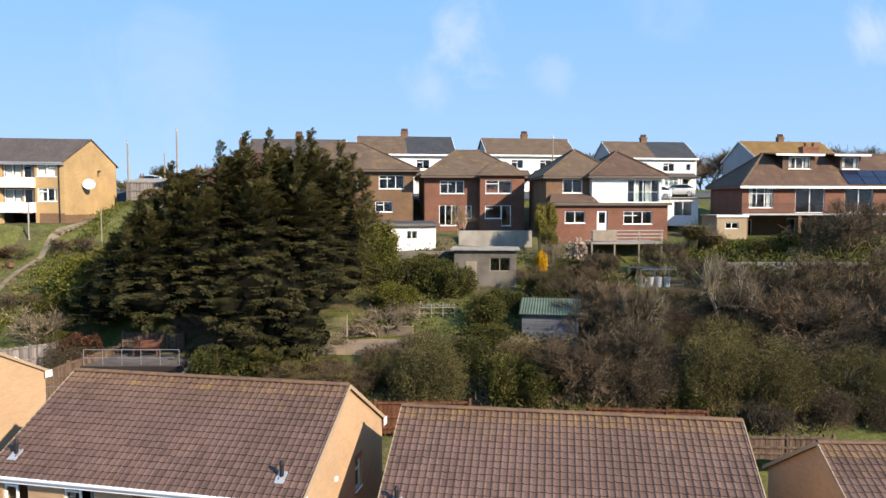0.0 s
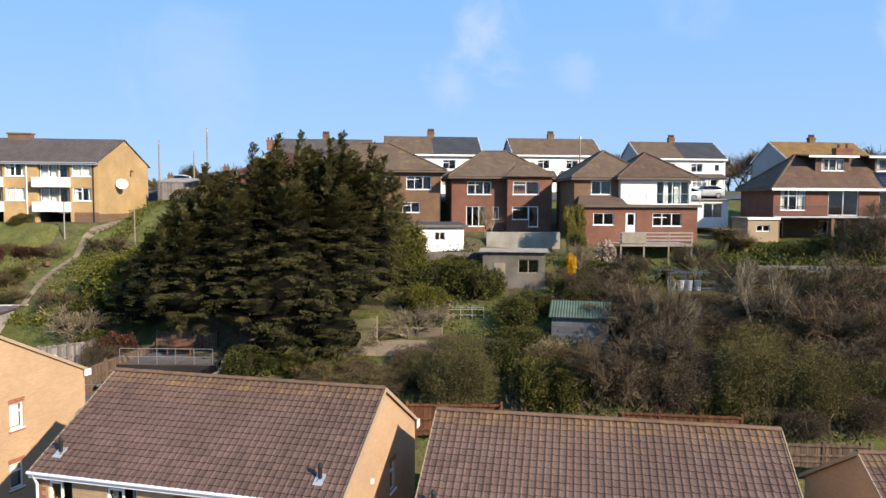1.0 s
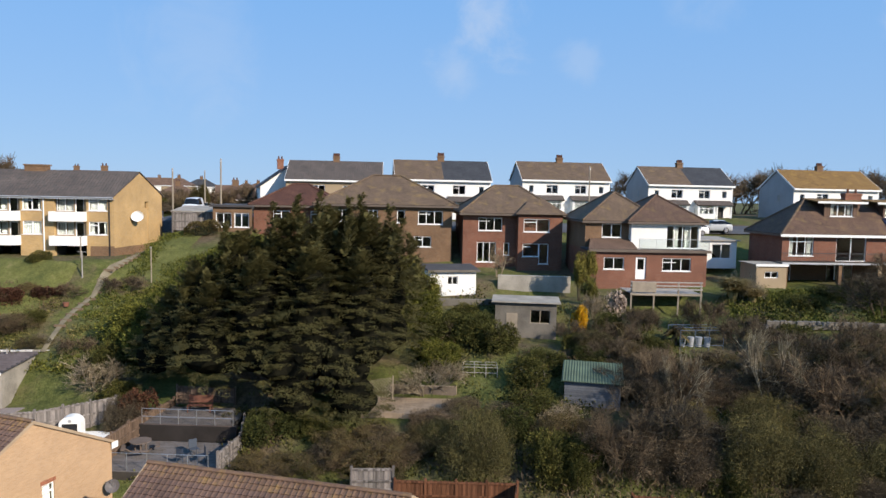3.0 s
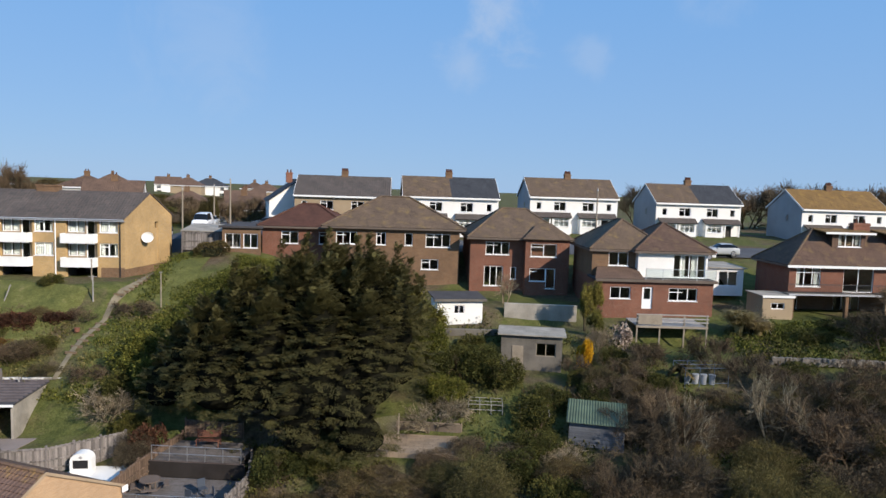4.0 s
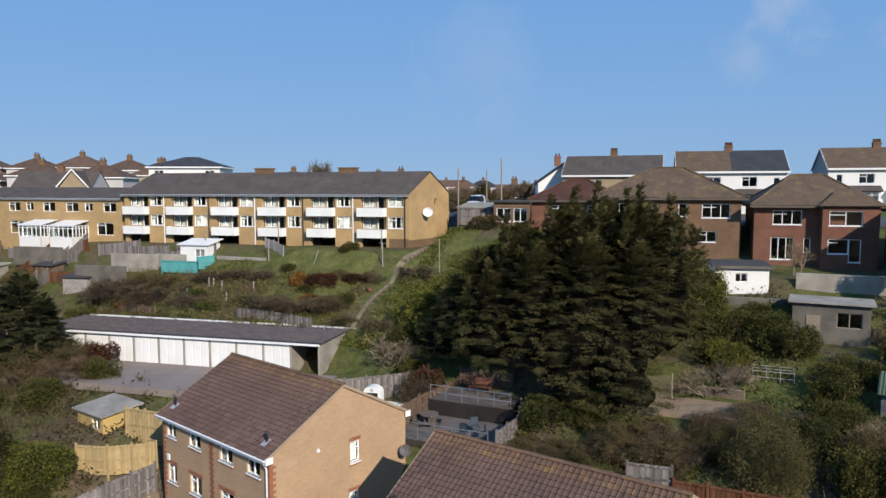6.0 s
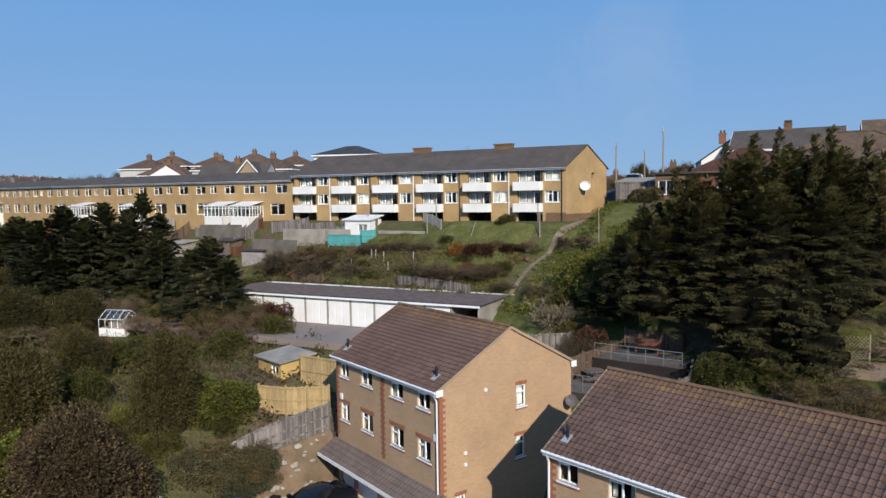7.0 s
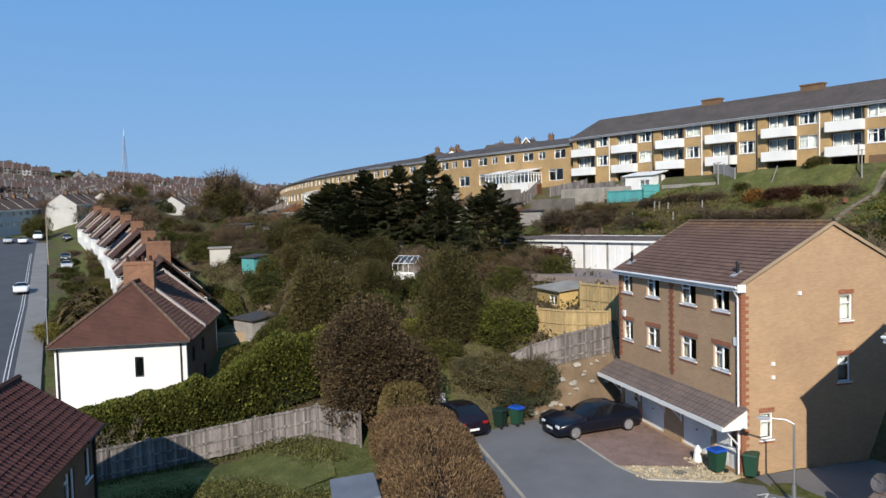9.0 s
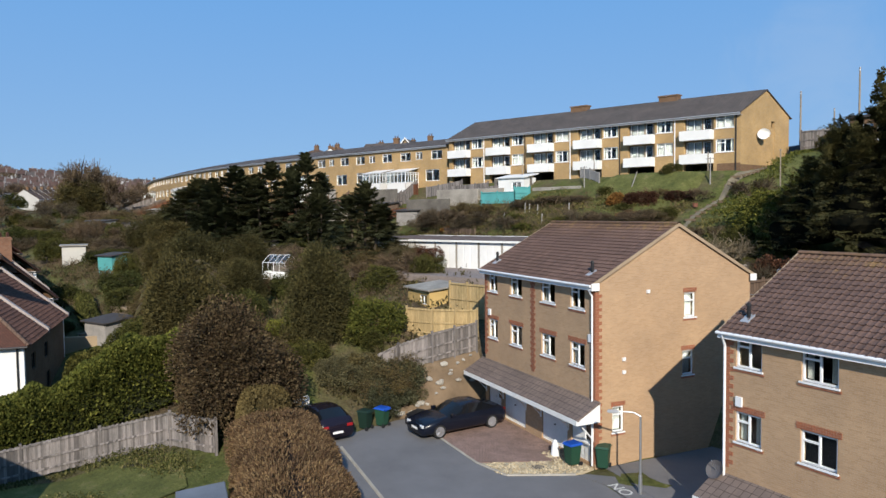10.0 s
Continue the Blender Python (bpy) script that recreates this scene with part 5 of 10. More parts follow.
def twigs(rng, stems, levels, spread, reach, r0, splits=3, up=0.5):
    """Segments (a, b, ra, rb) of a branching shrub inside a unit-high form, and the tips."""
    segs, tips = [], []
    cur = []
    for i in range(stems):
        a = 2 * np.pi * i / stems + rng.uniform(-0.4, 0.4)
        d = unit(np.array((math.cos(a) * spread, math.sin(a) * spread, 1.0)) + rng.normal(0, 0.15, 3))
        cur.append((np.array((0.08 * math.cos(a), 0.08 * math.sin(a), 0.0)), d, reach * rng.uniform(0.8, 1.2), r0))
    for lv in range(levels):
        nxt = []
        for p, d, L, r in cur:
            e = p + d * L
            segs.append((p, e, r, r * 0.65))
            if lv == levels - 1:
                tips.append((e, d))
                continue
            for k in range(splits):
                nd = unit(d + rng.normal(0, 0.42, 3) + np.array((0, 0, up * 0.2)))
                nxt.append((p + d * L * rng.uniform(0.55, 1.0), nd, L * rng.uniform(0.6, 0.85), r * 0.62))
        cur = nxt
    return segs, tips


def bars(name, segs, scale, material, rmin=0.006, n=4):
    """Tapered bars for all segments, one mesh; scale turns unit space into metres."""
    sc = np.array(scale)
    a = np.array([s[0] for s in segs]) * sc
    b = np.array([s[1] for s in segs]) * sc
    ra = np.maximum(np.array([s[2] for s in segs]), rmin)
    rb = np.maximum(np.array([s[3] for s in segs]), rmin)
    d = unit(b - a)
    u = unit(np.cross(d, np.array((0.31, 0.57, 0.76))))
    v = np.cross(d, u)
    rings = []
    for p, r in ((a, ra), (b, rb)):
        rings.append([p + r[:, None] * (u * math.cos(2 * math.pi * i / n) + v * math.sin(2 * math.pi * i / n)) for i in range(n)])
    co = np.stack(rings[0] + rings[1], 1)
    m = len(segs)
    faces = np.array([[i, (i + 1) % n, n + (i + 1) % n, n + i] for i in range(n)])
    idx = (np.arange(m)[:, None, None] * (2 * n) + faces[None]).reshape(-1, 4)
    me = bpy.data.meshes.new(name)
    me.from_pydata(co.reshape(-1, 3).tolist(), [], idx.tolist())
    me.materials.append(material)
    return me


class Kind:
    """A kind of plant: meshes made once, at a nominal radius and height."""

    def __init__(self, name, label, category, group, r, h, parts):
        self.name, self.label, self.category, self.group, self.r, self.h, self.parts = name, label, category, group, r, h, parts

    def at(self, x, y, r, h, turn=None, sink=0.15, label=""):
        turn = (x * 37.7 + y * 91.3) % 360 if turn is None else turn
        ob = new(self.name)
        ob.matrix_basis = pose(x, y, ground_z(x, y) - sink, 0, 0, turn) @ Matrix.Diagonal((r / self.r, r / self.r, h / self.h, 1))
        tagged(ob, label or self.label, self.category, self.group)
        for nm, me in self.parts:
            o = new(nm, me)
            o.parent = ob
        return ob


def shrub_kind(seed, name, label, group, leafmat, n, leaf, r=2.5, h=3.6, lumps=16, stems=True, twig=None, category="shrub", shell=0.7, wide=0.45):
    rng = np.random.default_rng(seed)
    p, o = lumpy(rng, n, lumps, shell)
    sc = np.array((r, r, h))
    q = leaves(rng, p * sc, o, leaf, leaf * wide)
    parts = [("foliage", quads("foliage", q, leafmat))]
    segs, tips = twigs(rng, 5, 4, 0.55, 0.27, 0.05)
    parts.append(("stem_work", bars("stem_work", segs, sc, twig or M_TWIG, 0.012)))
    return Kind(name, label, category, group, r, h, parts)


def bare_kind(seed, name, label, group, material, stems, levels, r=2.4, h=4.5, spread=0.5, splits=3, leafmat=None, n=0, leaf=0.1, category="shrub", r0=0.05, rmin=0.009, extra=5):
    rng = np.random.default_rng(seed)
    segs, tips = twigs(rng, stems, levels, spread, 0.3, r0, splits)
    for e, d in tips:
        for k in range(extra):
            nd = unit(d + rng.normal(0, 0.5, 3))
            st = e - d * rng.uniform(0, 0.12)
            segs.append((st, st + nd * rng.uniform(0.06, 0.16), rmin, rmin * 0.5))
    top = max(s[1][2] for s in segs)
    k = 1.0 / top
    wid = np.percentile([math.hypot(s[1][0], s[1][1]) for s in segs], 92)
    segs = [(s[0] * np.array((1 / wid, 1 / wid, k)), s[1] * np.array((1 / wid, 1 / wid, k)), s[2], s[3]) for s in segs]
    sc = np.array((r, r, h))
    big = [s for s in segs if s[2] > 0.02]
    fine = [s for s in segs if s[2] <= 0.02]
    parts = [("limb_work", bars("limb_work", big, sc, material, rmin, 5)), ("twig_work", bars("twig_work", fine, sc, material, rmin, 3))]
    if n:
        ends = np.array([s[1] for s in fine])
        p = ends[rng.integers(0, len(ends), n)] * sc + rng.normal(0, 0.12, (n, 3))
        parts.append(("foliage", quads("foliage", leaves(rng, p, rng.normal(0, 1, (n, 3)), leaf, leaf * 0.45), leafmat)))
    return Kind(name, label, category, group, r, h, parts)


def frond_tree(seed, leaders, n, leaf, size, wide=0.3, lift=0.12, droop=0.35, power=0.75, wind=0.25, per=18, fill=0.15, step=0.62, rise=0.85):
    """Leaves of a conifer: flat feathered fronds in uneven tiers over the outside of one or several leaders (x, y, foot, top, radius)."""
    rng = np.random.default_rng(seed)
    ld = np.array(leaders, float)

    def env(j, t):
        return ld[j, 4] * np.clip(1 - t, 0, 1) ** power * np.clip(0.72 + 2.4 * t, 0, 1) + 0.12

    weight = ld[:, 4] * (ld[:, 3] - ld[:, 2])
    base, outs, ts, left = [], [], [], n
    while left > 0:
        k = rng.choice(len(ld), left * 2, p=weight / weight.sum())
        a, t = rng.uniform(0, 2 * np.pi, len(k)), rng.uniform(0, 1, len(k)) ** rise
        deep = rng.uniform(0, 1, len(k)) < fill
        z = ld[k, 2] + (ld[k, 3] - ld[k, 2]) * t
        phase = 0.5 * np.sin(k * 3.7 + np.floor(a * 2.6) * 2.3)
        z = (np.round(z / step + phase) - phase) * step + rng.normal(0, 0.17 * step, len(k))
        ripple = 0.86 + 0.2 * np.sin(a * 3 + ld[k, 0]) * np.cos(t * 8 + ld[k, 1])
        rr = env(k, t) * ripple * np.where(deep, rng.uniform(0.3, 0.7, len(k)), rng.uniform(0.78, 1.0, len(k)))
        p = np.stack([ld[k, 0] + rr * np.cos(a), ld[k, 1] + rr * np.sin(a), z], 1)
        inside = np.full(len(k), 9.0)
        for j in range(len(ld)):
            tj = np.clip((z - ld[j, 2]) / (ld[j, 3] - ld[j, 2]), 0, 1)
            q = np.hypot(p[:, 0] - ld[j, 0], p[:, 1] - ld[j, 1]) / env(j, tj)
            inside = np.minimum(inside, np.where(k == j, 9.0, q))
        ok = np.flatnonzero((inside > 0.8) | deep)[:left]
        base.append(p[ok]), ts.append(t[ok])
        outs.append(np.stack([np.cos(a[ok]) + wind, np.sin(a[ok]), lift + 1.4 * t[ok] ** 5], 1) + rng.normal(0, 0.16, (len(ok), 3)))
        left -= len(ok)
    p, t, o = np.concatenate(base), np.concatenate(ts), unit(np.concatenate(outs))
    sv = unit(np.cross(o, np.array((0, 0, 1.0))))
    up = np.cross(sv, o)
    s = (size * (0.55 + 0.75 * rng.uniform(0, 1, n)) * (1 - 0.4 * t))[:, None]
    b = 11
    u0 = np.tile((np.arange(b) + 0.5) / b, (n, 1)) + rng.normal(0, 0.03, (n, b))
    sign = np.tile(np.where(np.arange(b) % 2, 1.0, -1.0), (n, 1))
    ln = 0.62 * (1.08 - u0) * rng.uniform(0.6, 1.25, (n, b))
    q = rng.uniform(0, 1, (n, b, per))
    u = u0[..., None] + q * ln[..., None] * 0.8
    v = sign[..., None] * q * ln[..., None] * 0.62 + rng.normal(0, 0.03, q.shape)
    w = 0.06 * np.sin(np.pi * np.clip(u, 0, 1)) - droop * (np.clip(u, 0, None) ** 2.5 + 0.45 * np.abs(v)) + rng.normal(0, 0.022, q.shape)
    shape = (n, b * per, 1)
    u, v, w = u.reshape(shape), v.reshape(shape), w.reshape(shape)
    c = p[:, None] + s[..., None] * (o[:, None] * (u - 0.62) + sv[:, None] * v + np.array((0, 0, 1.0)) * w)
    d = o[:, None] * 0.8 + sv[:, None] * np.repeat(sign, per, 1)[..., None] * 0.62 + np.array((0, 0, -0.2))
    c, d = c.reshape(-1, 3), np.broadcast_to(d, (n, b * per, 3)).reshape(-1, 3)
    m = len(c)
    d = unit(d + rng.normal(0, 0.22, (m, 3)))
    side_v = unit(np.cross(d, np.repeat(up + 0.2 * o, b * per, 0) + rng.normal(0, 0.25, (m, 3))))
    k = rng.uniform(0.6, 1.3, (m, 1))
    A, B = d * leaf * k, side_v * leaf * wide * k
    return np.stack([c - A * 0.4, c + B, c + A * 0.6, c - B], 1)


# near-black fill for the crown: inner shade put into the colour
M_CORE_CYP = plain("crown_shade_fill", lin(0.012, 0.012, 0.008), 1.0, vary=0.5, scale=6, bump=0.6, spec=0.0)


# the great cypress
def cypress():
    gx, gy = -12.5, 47.0
    g0 = ground_z(gx, gy)
    t = thing("cypress_tree", pose(gx, gy, g0), "huge dark green cypress with layered drooping branches and spiky top", "tree")
    L = [(-4.4, -0.4, 1.4, 9.8, 3.9), (-0.9, -0.8, 1.4, 11.0, 4.5), (1.6, 0.6, 1.4, 11.4, 4.7), (4.0, -0.6, 1.4, 11.2, 4.4), (5.6, 0.6, 1.6, 10.2, 3.0), (-7.2, -0.4, 0.9, 7.8, 3.9), (-9.4, 0.2, 0.2, 5.4, 3.0), (-11.0, 0.2, -0.3, 3.4, 2.2), (-2.4, -2.8, 1.0, 8.4, 4.2), (1.2, -3.2, 1.2, 9.0, 4.2), (4.2, -2.8, 1.4, 8.6, 3.5), (0.5, 3.4, 1.4, 10.6, 4.6), (-5.6, -2.6, 0.6, 6.4, 3.8), (-0.6, -4.0, 0.8, 5.2, 3.2), (3.0, -4.0, 0.9, 5.0, 2.8), (4.0, -4.2, -1.2, 2.6, 3.2), (0.4, -4.8, -1.2, 2.8, 2.6)]
    tops = ((-8.2, 7.2), (-6.8, 8.4), (-5.4, 10.6), (-4.6, 9.4), (-3.4, 10.2), (-2.3, 12.2), (-1.4, 11.2), (-0.4, 12.7), (0.8, 12.9), (1.7, 11.4), (2.8, 12.5), (3.8, 12.8), (4.7, 11.4), (5.7, 12.2), (6.6, 11.3), (7.3, 9.8))
    spikes = [(x, 0.8 * math.sin(x * 2.7), z - 4.2, z, 1.05) for x, z in tops] + [(x + 0.6, -1.8 + 0.6 * math.sin(x * 4.1), z * 0.9 - 4.0, z * 0.9, 1.2) for x, z in tops]
    q = np.concatenate([frond_tree(7, L, 4600, 0.16, 1.7, 0.11, 0.2, 0.1, 0.55, 0.4, 12, 0.06, 0.85, 0.7), frond_tree(8, spikes, 1900, 0.12, 0.95, 0.16, 0.85, 0.05, 0.8, 0.5, 8, 0.3, 0.25)])
    o = new("crown", quads("crown", q, M_CYPRESS))
    o.parent = t
    # solid lumps added inside, so gaps between fronds show as deep shade
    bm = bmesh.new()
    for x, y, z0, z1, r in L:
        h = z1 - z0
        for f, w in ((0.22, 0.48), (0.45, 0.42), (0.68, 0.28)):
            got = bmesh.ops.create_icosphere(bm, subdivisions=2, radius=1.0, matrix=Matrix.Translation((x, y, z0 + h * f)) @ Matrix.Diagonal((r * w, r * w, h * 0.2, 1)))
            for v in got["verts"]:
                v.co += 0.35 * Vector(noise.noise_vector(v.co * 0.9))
    part("crown_core", bm, M_CORE_CYP, t, "dark core added inside the crown, standing for deep shade")
    segs = []
    rng = np.random.default_rng(5)
    for x, y, z0, z1, r in L:
        segs.append((np.array((x * 0.35, y * 0.35, -0.6)), np.array((x * 0.8, y * 0.8, z1 * 0.45)), 0.3, 0.2))
        segs.append((np.array((x * 0.8, y * 0.8, z1 * 0.45)), np.array((x, y, z1 * 0.93)), 0.2, 0.04))
        for k in range(9):
            a, z = rng.uniform(0, 6.28), rng.uniform(0.15, 0.75) * z1
            q = np.array((x * 0.85, y * 0.85, z))
            segs.append((q, q + np.array((math.cos(a), math.sin(a), 0.12)) * r * 0.75 * (1 - z / z1), 0.09, 0.03))
    o = new("trunk", bars("trunk", segs, (1, 1, 1), M_BARK, 0.02, 7))
    o.parent = t
    return t


cypress()


def conifer_kind(seed, label, leaders, r, h, material, n=420, leaf=0.2, spray=1.8):
    crown = quads("crown", frond_tree(seed, leaders, n, leaf, spray, 0.2, 0.2, 0.2, 0.55, 0.1, 20, 0.3, 0.6), material)
    segs = [(np.array((x * 0.5, y * 0.5, -0.3)), np.array((x, y, z1 * 0.94)), 0.2, 0.03) for x, y, z0, z1, rr in leaders]
    return Kind("conifer_tree", label, "tree", "conifers in the gardens", r, h, [("crown", crown), ("trunk", bars("trunk", segs, (1, 1, 1), M_BARK, 0.02, 7))])


K_CON1 = conifer_kind(21, "dark green conifer in an overgrown garden", [(0, 0, 0.3, 10, 4.4), (2.0, 0.8, 0.5, 8.6, 3.8), (-2.2, -0.3, 0.5, 8.2, 3.8), (0.6, -1.8, 0.3, 6.4, 3.8)], 4.0, 10.0, M_CONIFER, 760)
K_GREEN = [shrub_kind(31 + i, "evergreen_shrub", "dense dark green evergreen shrub on the slope", "green shrubs", M_GREEN, 12000, 0.14, lumps=24, wide=0.26) for i in range(3)]
K_BRIGHT = [shrub_kind(41 + i, "evergreen_shrub", "leafy bright green shrub beside the path", "bright green shrubs", M_BRIGHT, 12000, 0.14, lumps=28, wide=0.28) for i in range(2)]
K_OLIVE = [bare_kind(51 + i, "sallow_shrub", "twiggy olive-brown shrub with sparse leaves", "olive shrubs", M_TWIG, 7, 5, 3.0, 4.5, 0.6, 3, M_OLIVE, 24000, 0.075, extra=3) for i in range(3)]
K_BARE = [bare_kind(61 + i, "bare_shrub", "leafless grey-brown thorny shrub", "bare shrubs", M_TWIG, 8, 5, 2.8, 4.5, 0.6, 3, extra=4) for i in range(3)]
K_PALE = [bare_kind(71 + i, "bare_tree", "leafless pale-barked small tree", "bare trees", M_TWIG_PALE, 3, 5, 2.6, 5.5, 0.4, 3, extra=2, category="tree", r0=0.09, rmin=0.011) for i in range(2)]
K_STRAW = bare_kind(81, "dry_shrub", "pale straw-coloured dry shrub", "dry shrubs", M_TWIG_PALE, 14, 4, 2.2, 2.8, 0.55, 3, extra=3)
K_CON2 = shrub_kind(22, "yew_tree", "dense olive green yew in a garden", "yews in the gardens", M_YEW, 52000, 0.21, 3.0, 9.0, 70, category="tree", shell=0.55, wide=0.16)
K_BUSH = [shrub_kind(96, "olive_shrub", "dense grey-green shrub on the bank", "grey-green shrubs", M_SAGE, 22000, 0.09, 2.0, 2.6, 30, shell=0.5)]
K_BROWN = shrub_kind(91, "copper_tree", "rounded brown-leaved tree above the parked cars", "brown trees", M_BROWNLEAF, 80000, 0.15, 4.0, 8.0, 60, category="tree", shell=0.55, wide=0.3)
K_DOME = [shrub_kind(98 + i, "sallow_shrub", "rounded olive-brown shrub with fine twigs", "olive shrubs", M_SALLOW, 52000, 0.085, 3.0, 4.5, 60, shell=0.45, wide=0.2, twig=M_TWIG_PALE) for i in range(2)]
K_THICKET = [shrub_kind(111 + i, "thicket_shrub", "dense dark brown thicket of fine bare twigs", "brown thickets", M_THICKET, 30000, 0.2, 3.0, 4.5, 60, shell=0.7, wide=0.07, twig=M_TWIG) for i in range(2)]
K_RUST = shrub_kind(113, "rust_shrub", "rounded rust-orange leaved shrub on the bank", "rust shrubs", M_RUST, 7000, 0.1, 1.5, 1.8, 20)
K_RED = shrub_kind(92, "red_shrub", "red-brown leaved shrub by the garden fence", "red shrubs", M_REDLEAF, 5000, 0.14, 1.9, 4.0, 14)
K_YELLOW = shrub_kind(93, "forsythia", "forsythia bush in yellow blossom", "flowering shrubs", M_YELLOW, 5200, 0.1, 1.2, 2.4, 14)
K_PINK = shrub_kind(94, "blossom_tree", "small tree in pale pink blossom", "flowering shrubs", M_PINK, 1100, 0.14, 1.2, 2.4, 10, category="tree", shell=0.3)
K_SKY = bare_kind(95, "bare_tree", "leafless tree on the skyline", "bare trees on the skyline", M_TWIG, 4, 6, 4.0, 8.0, 0.55, 3, extra=2, category="tree", r0=0.12, rmin=0.02)


def palm_kind(seed, label, fronds, r, h, trunk):
    """A palm: arching fronds with narrow leaflets on a stout stem."""
    rng = np.random.default_rng(seed)
    q, segs = [], [(np.array((0, 0, -0.3)), np.array((0, 0, trunk)), 0.28, 0.2)]
    for i in range(fronds):
        a, e = rng.uniform(0, 6.283), rng.uniform(0.1, 1.35)
        L = r * rng.uniform(0.8, 1.15)
        out = np.array((math.cos(a), math.sin(a), 0.0))
        pts = []
        for k in range(9):
            t = k / 8
            pts.append(np.array((0, 0, trunk)) + out * L * t * math.cos(e) + np.array((0, 0, L * (t * math.sin(e) - 0.55 * t * t))))
        for p0, p1 in zip(pts, pts[1:]):
            segs.append((p0, p1, 0.03, 0.02))
            d = unit(p1 - p0)
            sv = unit(np.cross(d, np.array((0, 0, 1.0))))
            for k in range(7):
                b = p0 + (p1 - p0) * k / 7
                for sg in (1, -1):
                    tip = b + (sv * sg * 0.8 + d * 0.6 + np.array((0, 0, -0.25))) * L * 0.2 * rng.uniform(0.8, 1.2)
                    w = d * 0.045
                    q.append(np.stack([b - w, b + w, tip + w * 0.3, tip - w * 0.3]))
    return Kind("palm_tree", label, "palm", "palms in the gardens", r, h, [("fronds", quads("fronds", np.array(q), M_OLIVE)), ("trunk", bars("trunk", segs, (1, 1, 1), M_BARK, 0.015, 6))])


K_PALM = palm_kind(97, "spreading olive-green palm with arching fronds", 46, 2.6, 4.0, 2.0)


def pampas_kind(seed, label, blades, r, h):
    """A fountain of long arching blades."""
    rng = np.random.default_rng(seed)
    q = []
    for i in range(blades):
        a, out, top = rng.uniform(0, 6.283), rng.uniform(0.15, 1.0) * r, h * rng.uniform(0.6, 1.0)
        d = np.array((math.cos(a), math.sin(a), 0.0))
        w = np.array((-math.sin(a), math.cos(a), 0.0)) * 0.04
        foot = d * rng.uniform(0, 0.25)
        pts = [foot + d * out * t ** 1.7 + np.array((0, 0, top * (1.9 * t - 1.15 * t * t))) for t in (0.0, 0.35, 0.7, 1.0)]
        for j, (p0, p1) in enumerate(zip(pts, pts[1:])):
            q.append(np.stack([p0 - w, p0 + w, p1 + w * (1 - 0.3 * j), p1 - w * (1 - 0.3 * j)]))
    return Kind("pampas_grass", label, "grass clump", "pampas grasses", r, h, [("blades", quads("blades", np.array(q), M_STRAW))])


K_PAMPAS = pampas_kind(99, "tall golden clump of arching pampas grass", 1500, 1.5, 2.8)
K_LOOSE = [bare_kind(103 + i, "willowy_shrub", "loose upright yellow-green shrub beside the houses", "upright shrubs", M_TWIG, 7, 4, 1.0, 3.6, 0.3, 3, M_LIME, 9000, 0.11, extra=4) for i in range(2)]


def each(kinds, rows, k=0):
    for i, (x, y, r, h) in enumerate(rows):
        (kinds[(i + k) % len(kinds)] if isinstance(kinds, list) else kinds).at(x, y, r, h)


# slope behind the town houses
each(K_DOME, [(-0.8, 38.8, 2.9, 4.7), (15.0, 38.6, 2.9, 5.0), (18.6, 38.2, 2.7, 4.6), (-2.6, 40.2, 1.8, 2.6), (22.6, 37.8, 2.8, 4.4), (27.0, 38.0, 3.2, 4.8), (17.0, 41.8, 2.4, 3.8), (12.6, 42.4, 1.8, 2.8), (24.6, 44.0, 2.6, 3.6), (21.0, 48.6, 2.2, 2.8), (30.0, 41.0, 3.0, 4.2)])
each(K_OLIVE, [(4.4, 41.0, 1.8, 2.6), (-7.0, 39.6, 2.6, 1.9), (-3.8, 40.0, 2.2, 2.0)])
each(K_GREEN, [(3.4, 38.4, 1.8, 3.8), (5.0, 38.0, 1.5, 3.0), (1.6, 41.6, 1.8, 2.6), (19.4, 42.6, 1.5, 2.0), (13.4, 37.4, 1.4, 1.8)])
each(K_BARE, [(7.6, 39.4, 2.8, 4.6), (10.6, 40.2, 2.8, 4.4), (11.9, 44.4, 2.7, 4.6), (22.8, 43.0, 3.6, 5.6), (26.5, 42.0, 3.6, 5.0), (9.6, 43.5, 2.4, 3.8), (19.5, 46.5, 3.0, 4.2), (25.0, 47.5, 3.4, 4.4), (30.5, 45.0, 4.0, 5.0), (15.6, 46.6, 2.2, 2.4), (33.0, 40.0, 4.0, 5.0), (35.0, 50.0, 4.0, 4.5), (29.0, 51.5, 3.0, 3.6), (33.0, 58.0, 3.4, 4.6), (37.5, 61.0, 3.6, 5.0)])
each(K_THICKET, [(8.6, 39.6, 2.6, 3.4), (11.2, 38.8, 2.4, 3.2), (6.4, 40.6, 2.0, 2.6), (20.6, 40.4, 2.6, 3.6), (23.6, 40.8, 2.8, 3.8), (25.4, 38.6, 2.6, 3.6), (27.8, 42.4, 3.0, 4.0), (20.4, 44.6, 2.4, 3.0), (13.8, 45.0, 2.2, 2.4), (22.6, 46.0, 2.6, 3.2), (17.0, 45.6, 2.2, 2.2), (28.6, 46.6, 3.0, 3.4), (20.6, 37.0, 1.8, 2.4), (17.2, 36.4, 1.5, 1.8), (23.6, 36.6, 1.8, 2.4), (32.0, 44.4, 3.2, 4.0), (10.0, 45.6, 1.8, 2.4), (13.2, 40.6, 2.0, 2.8)])
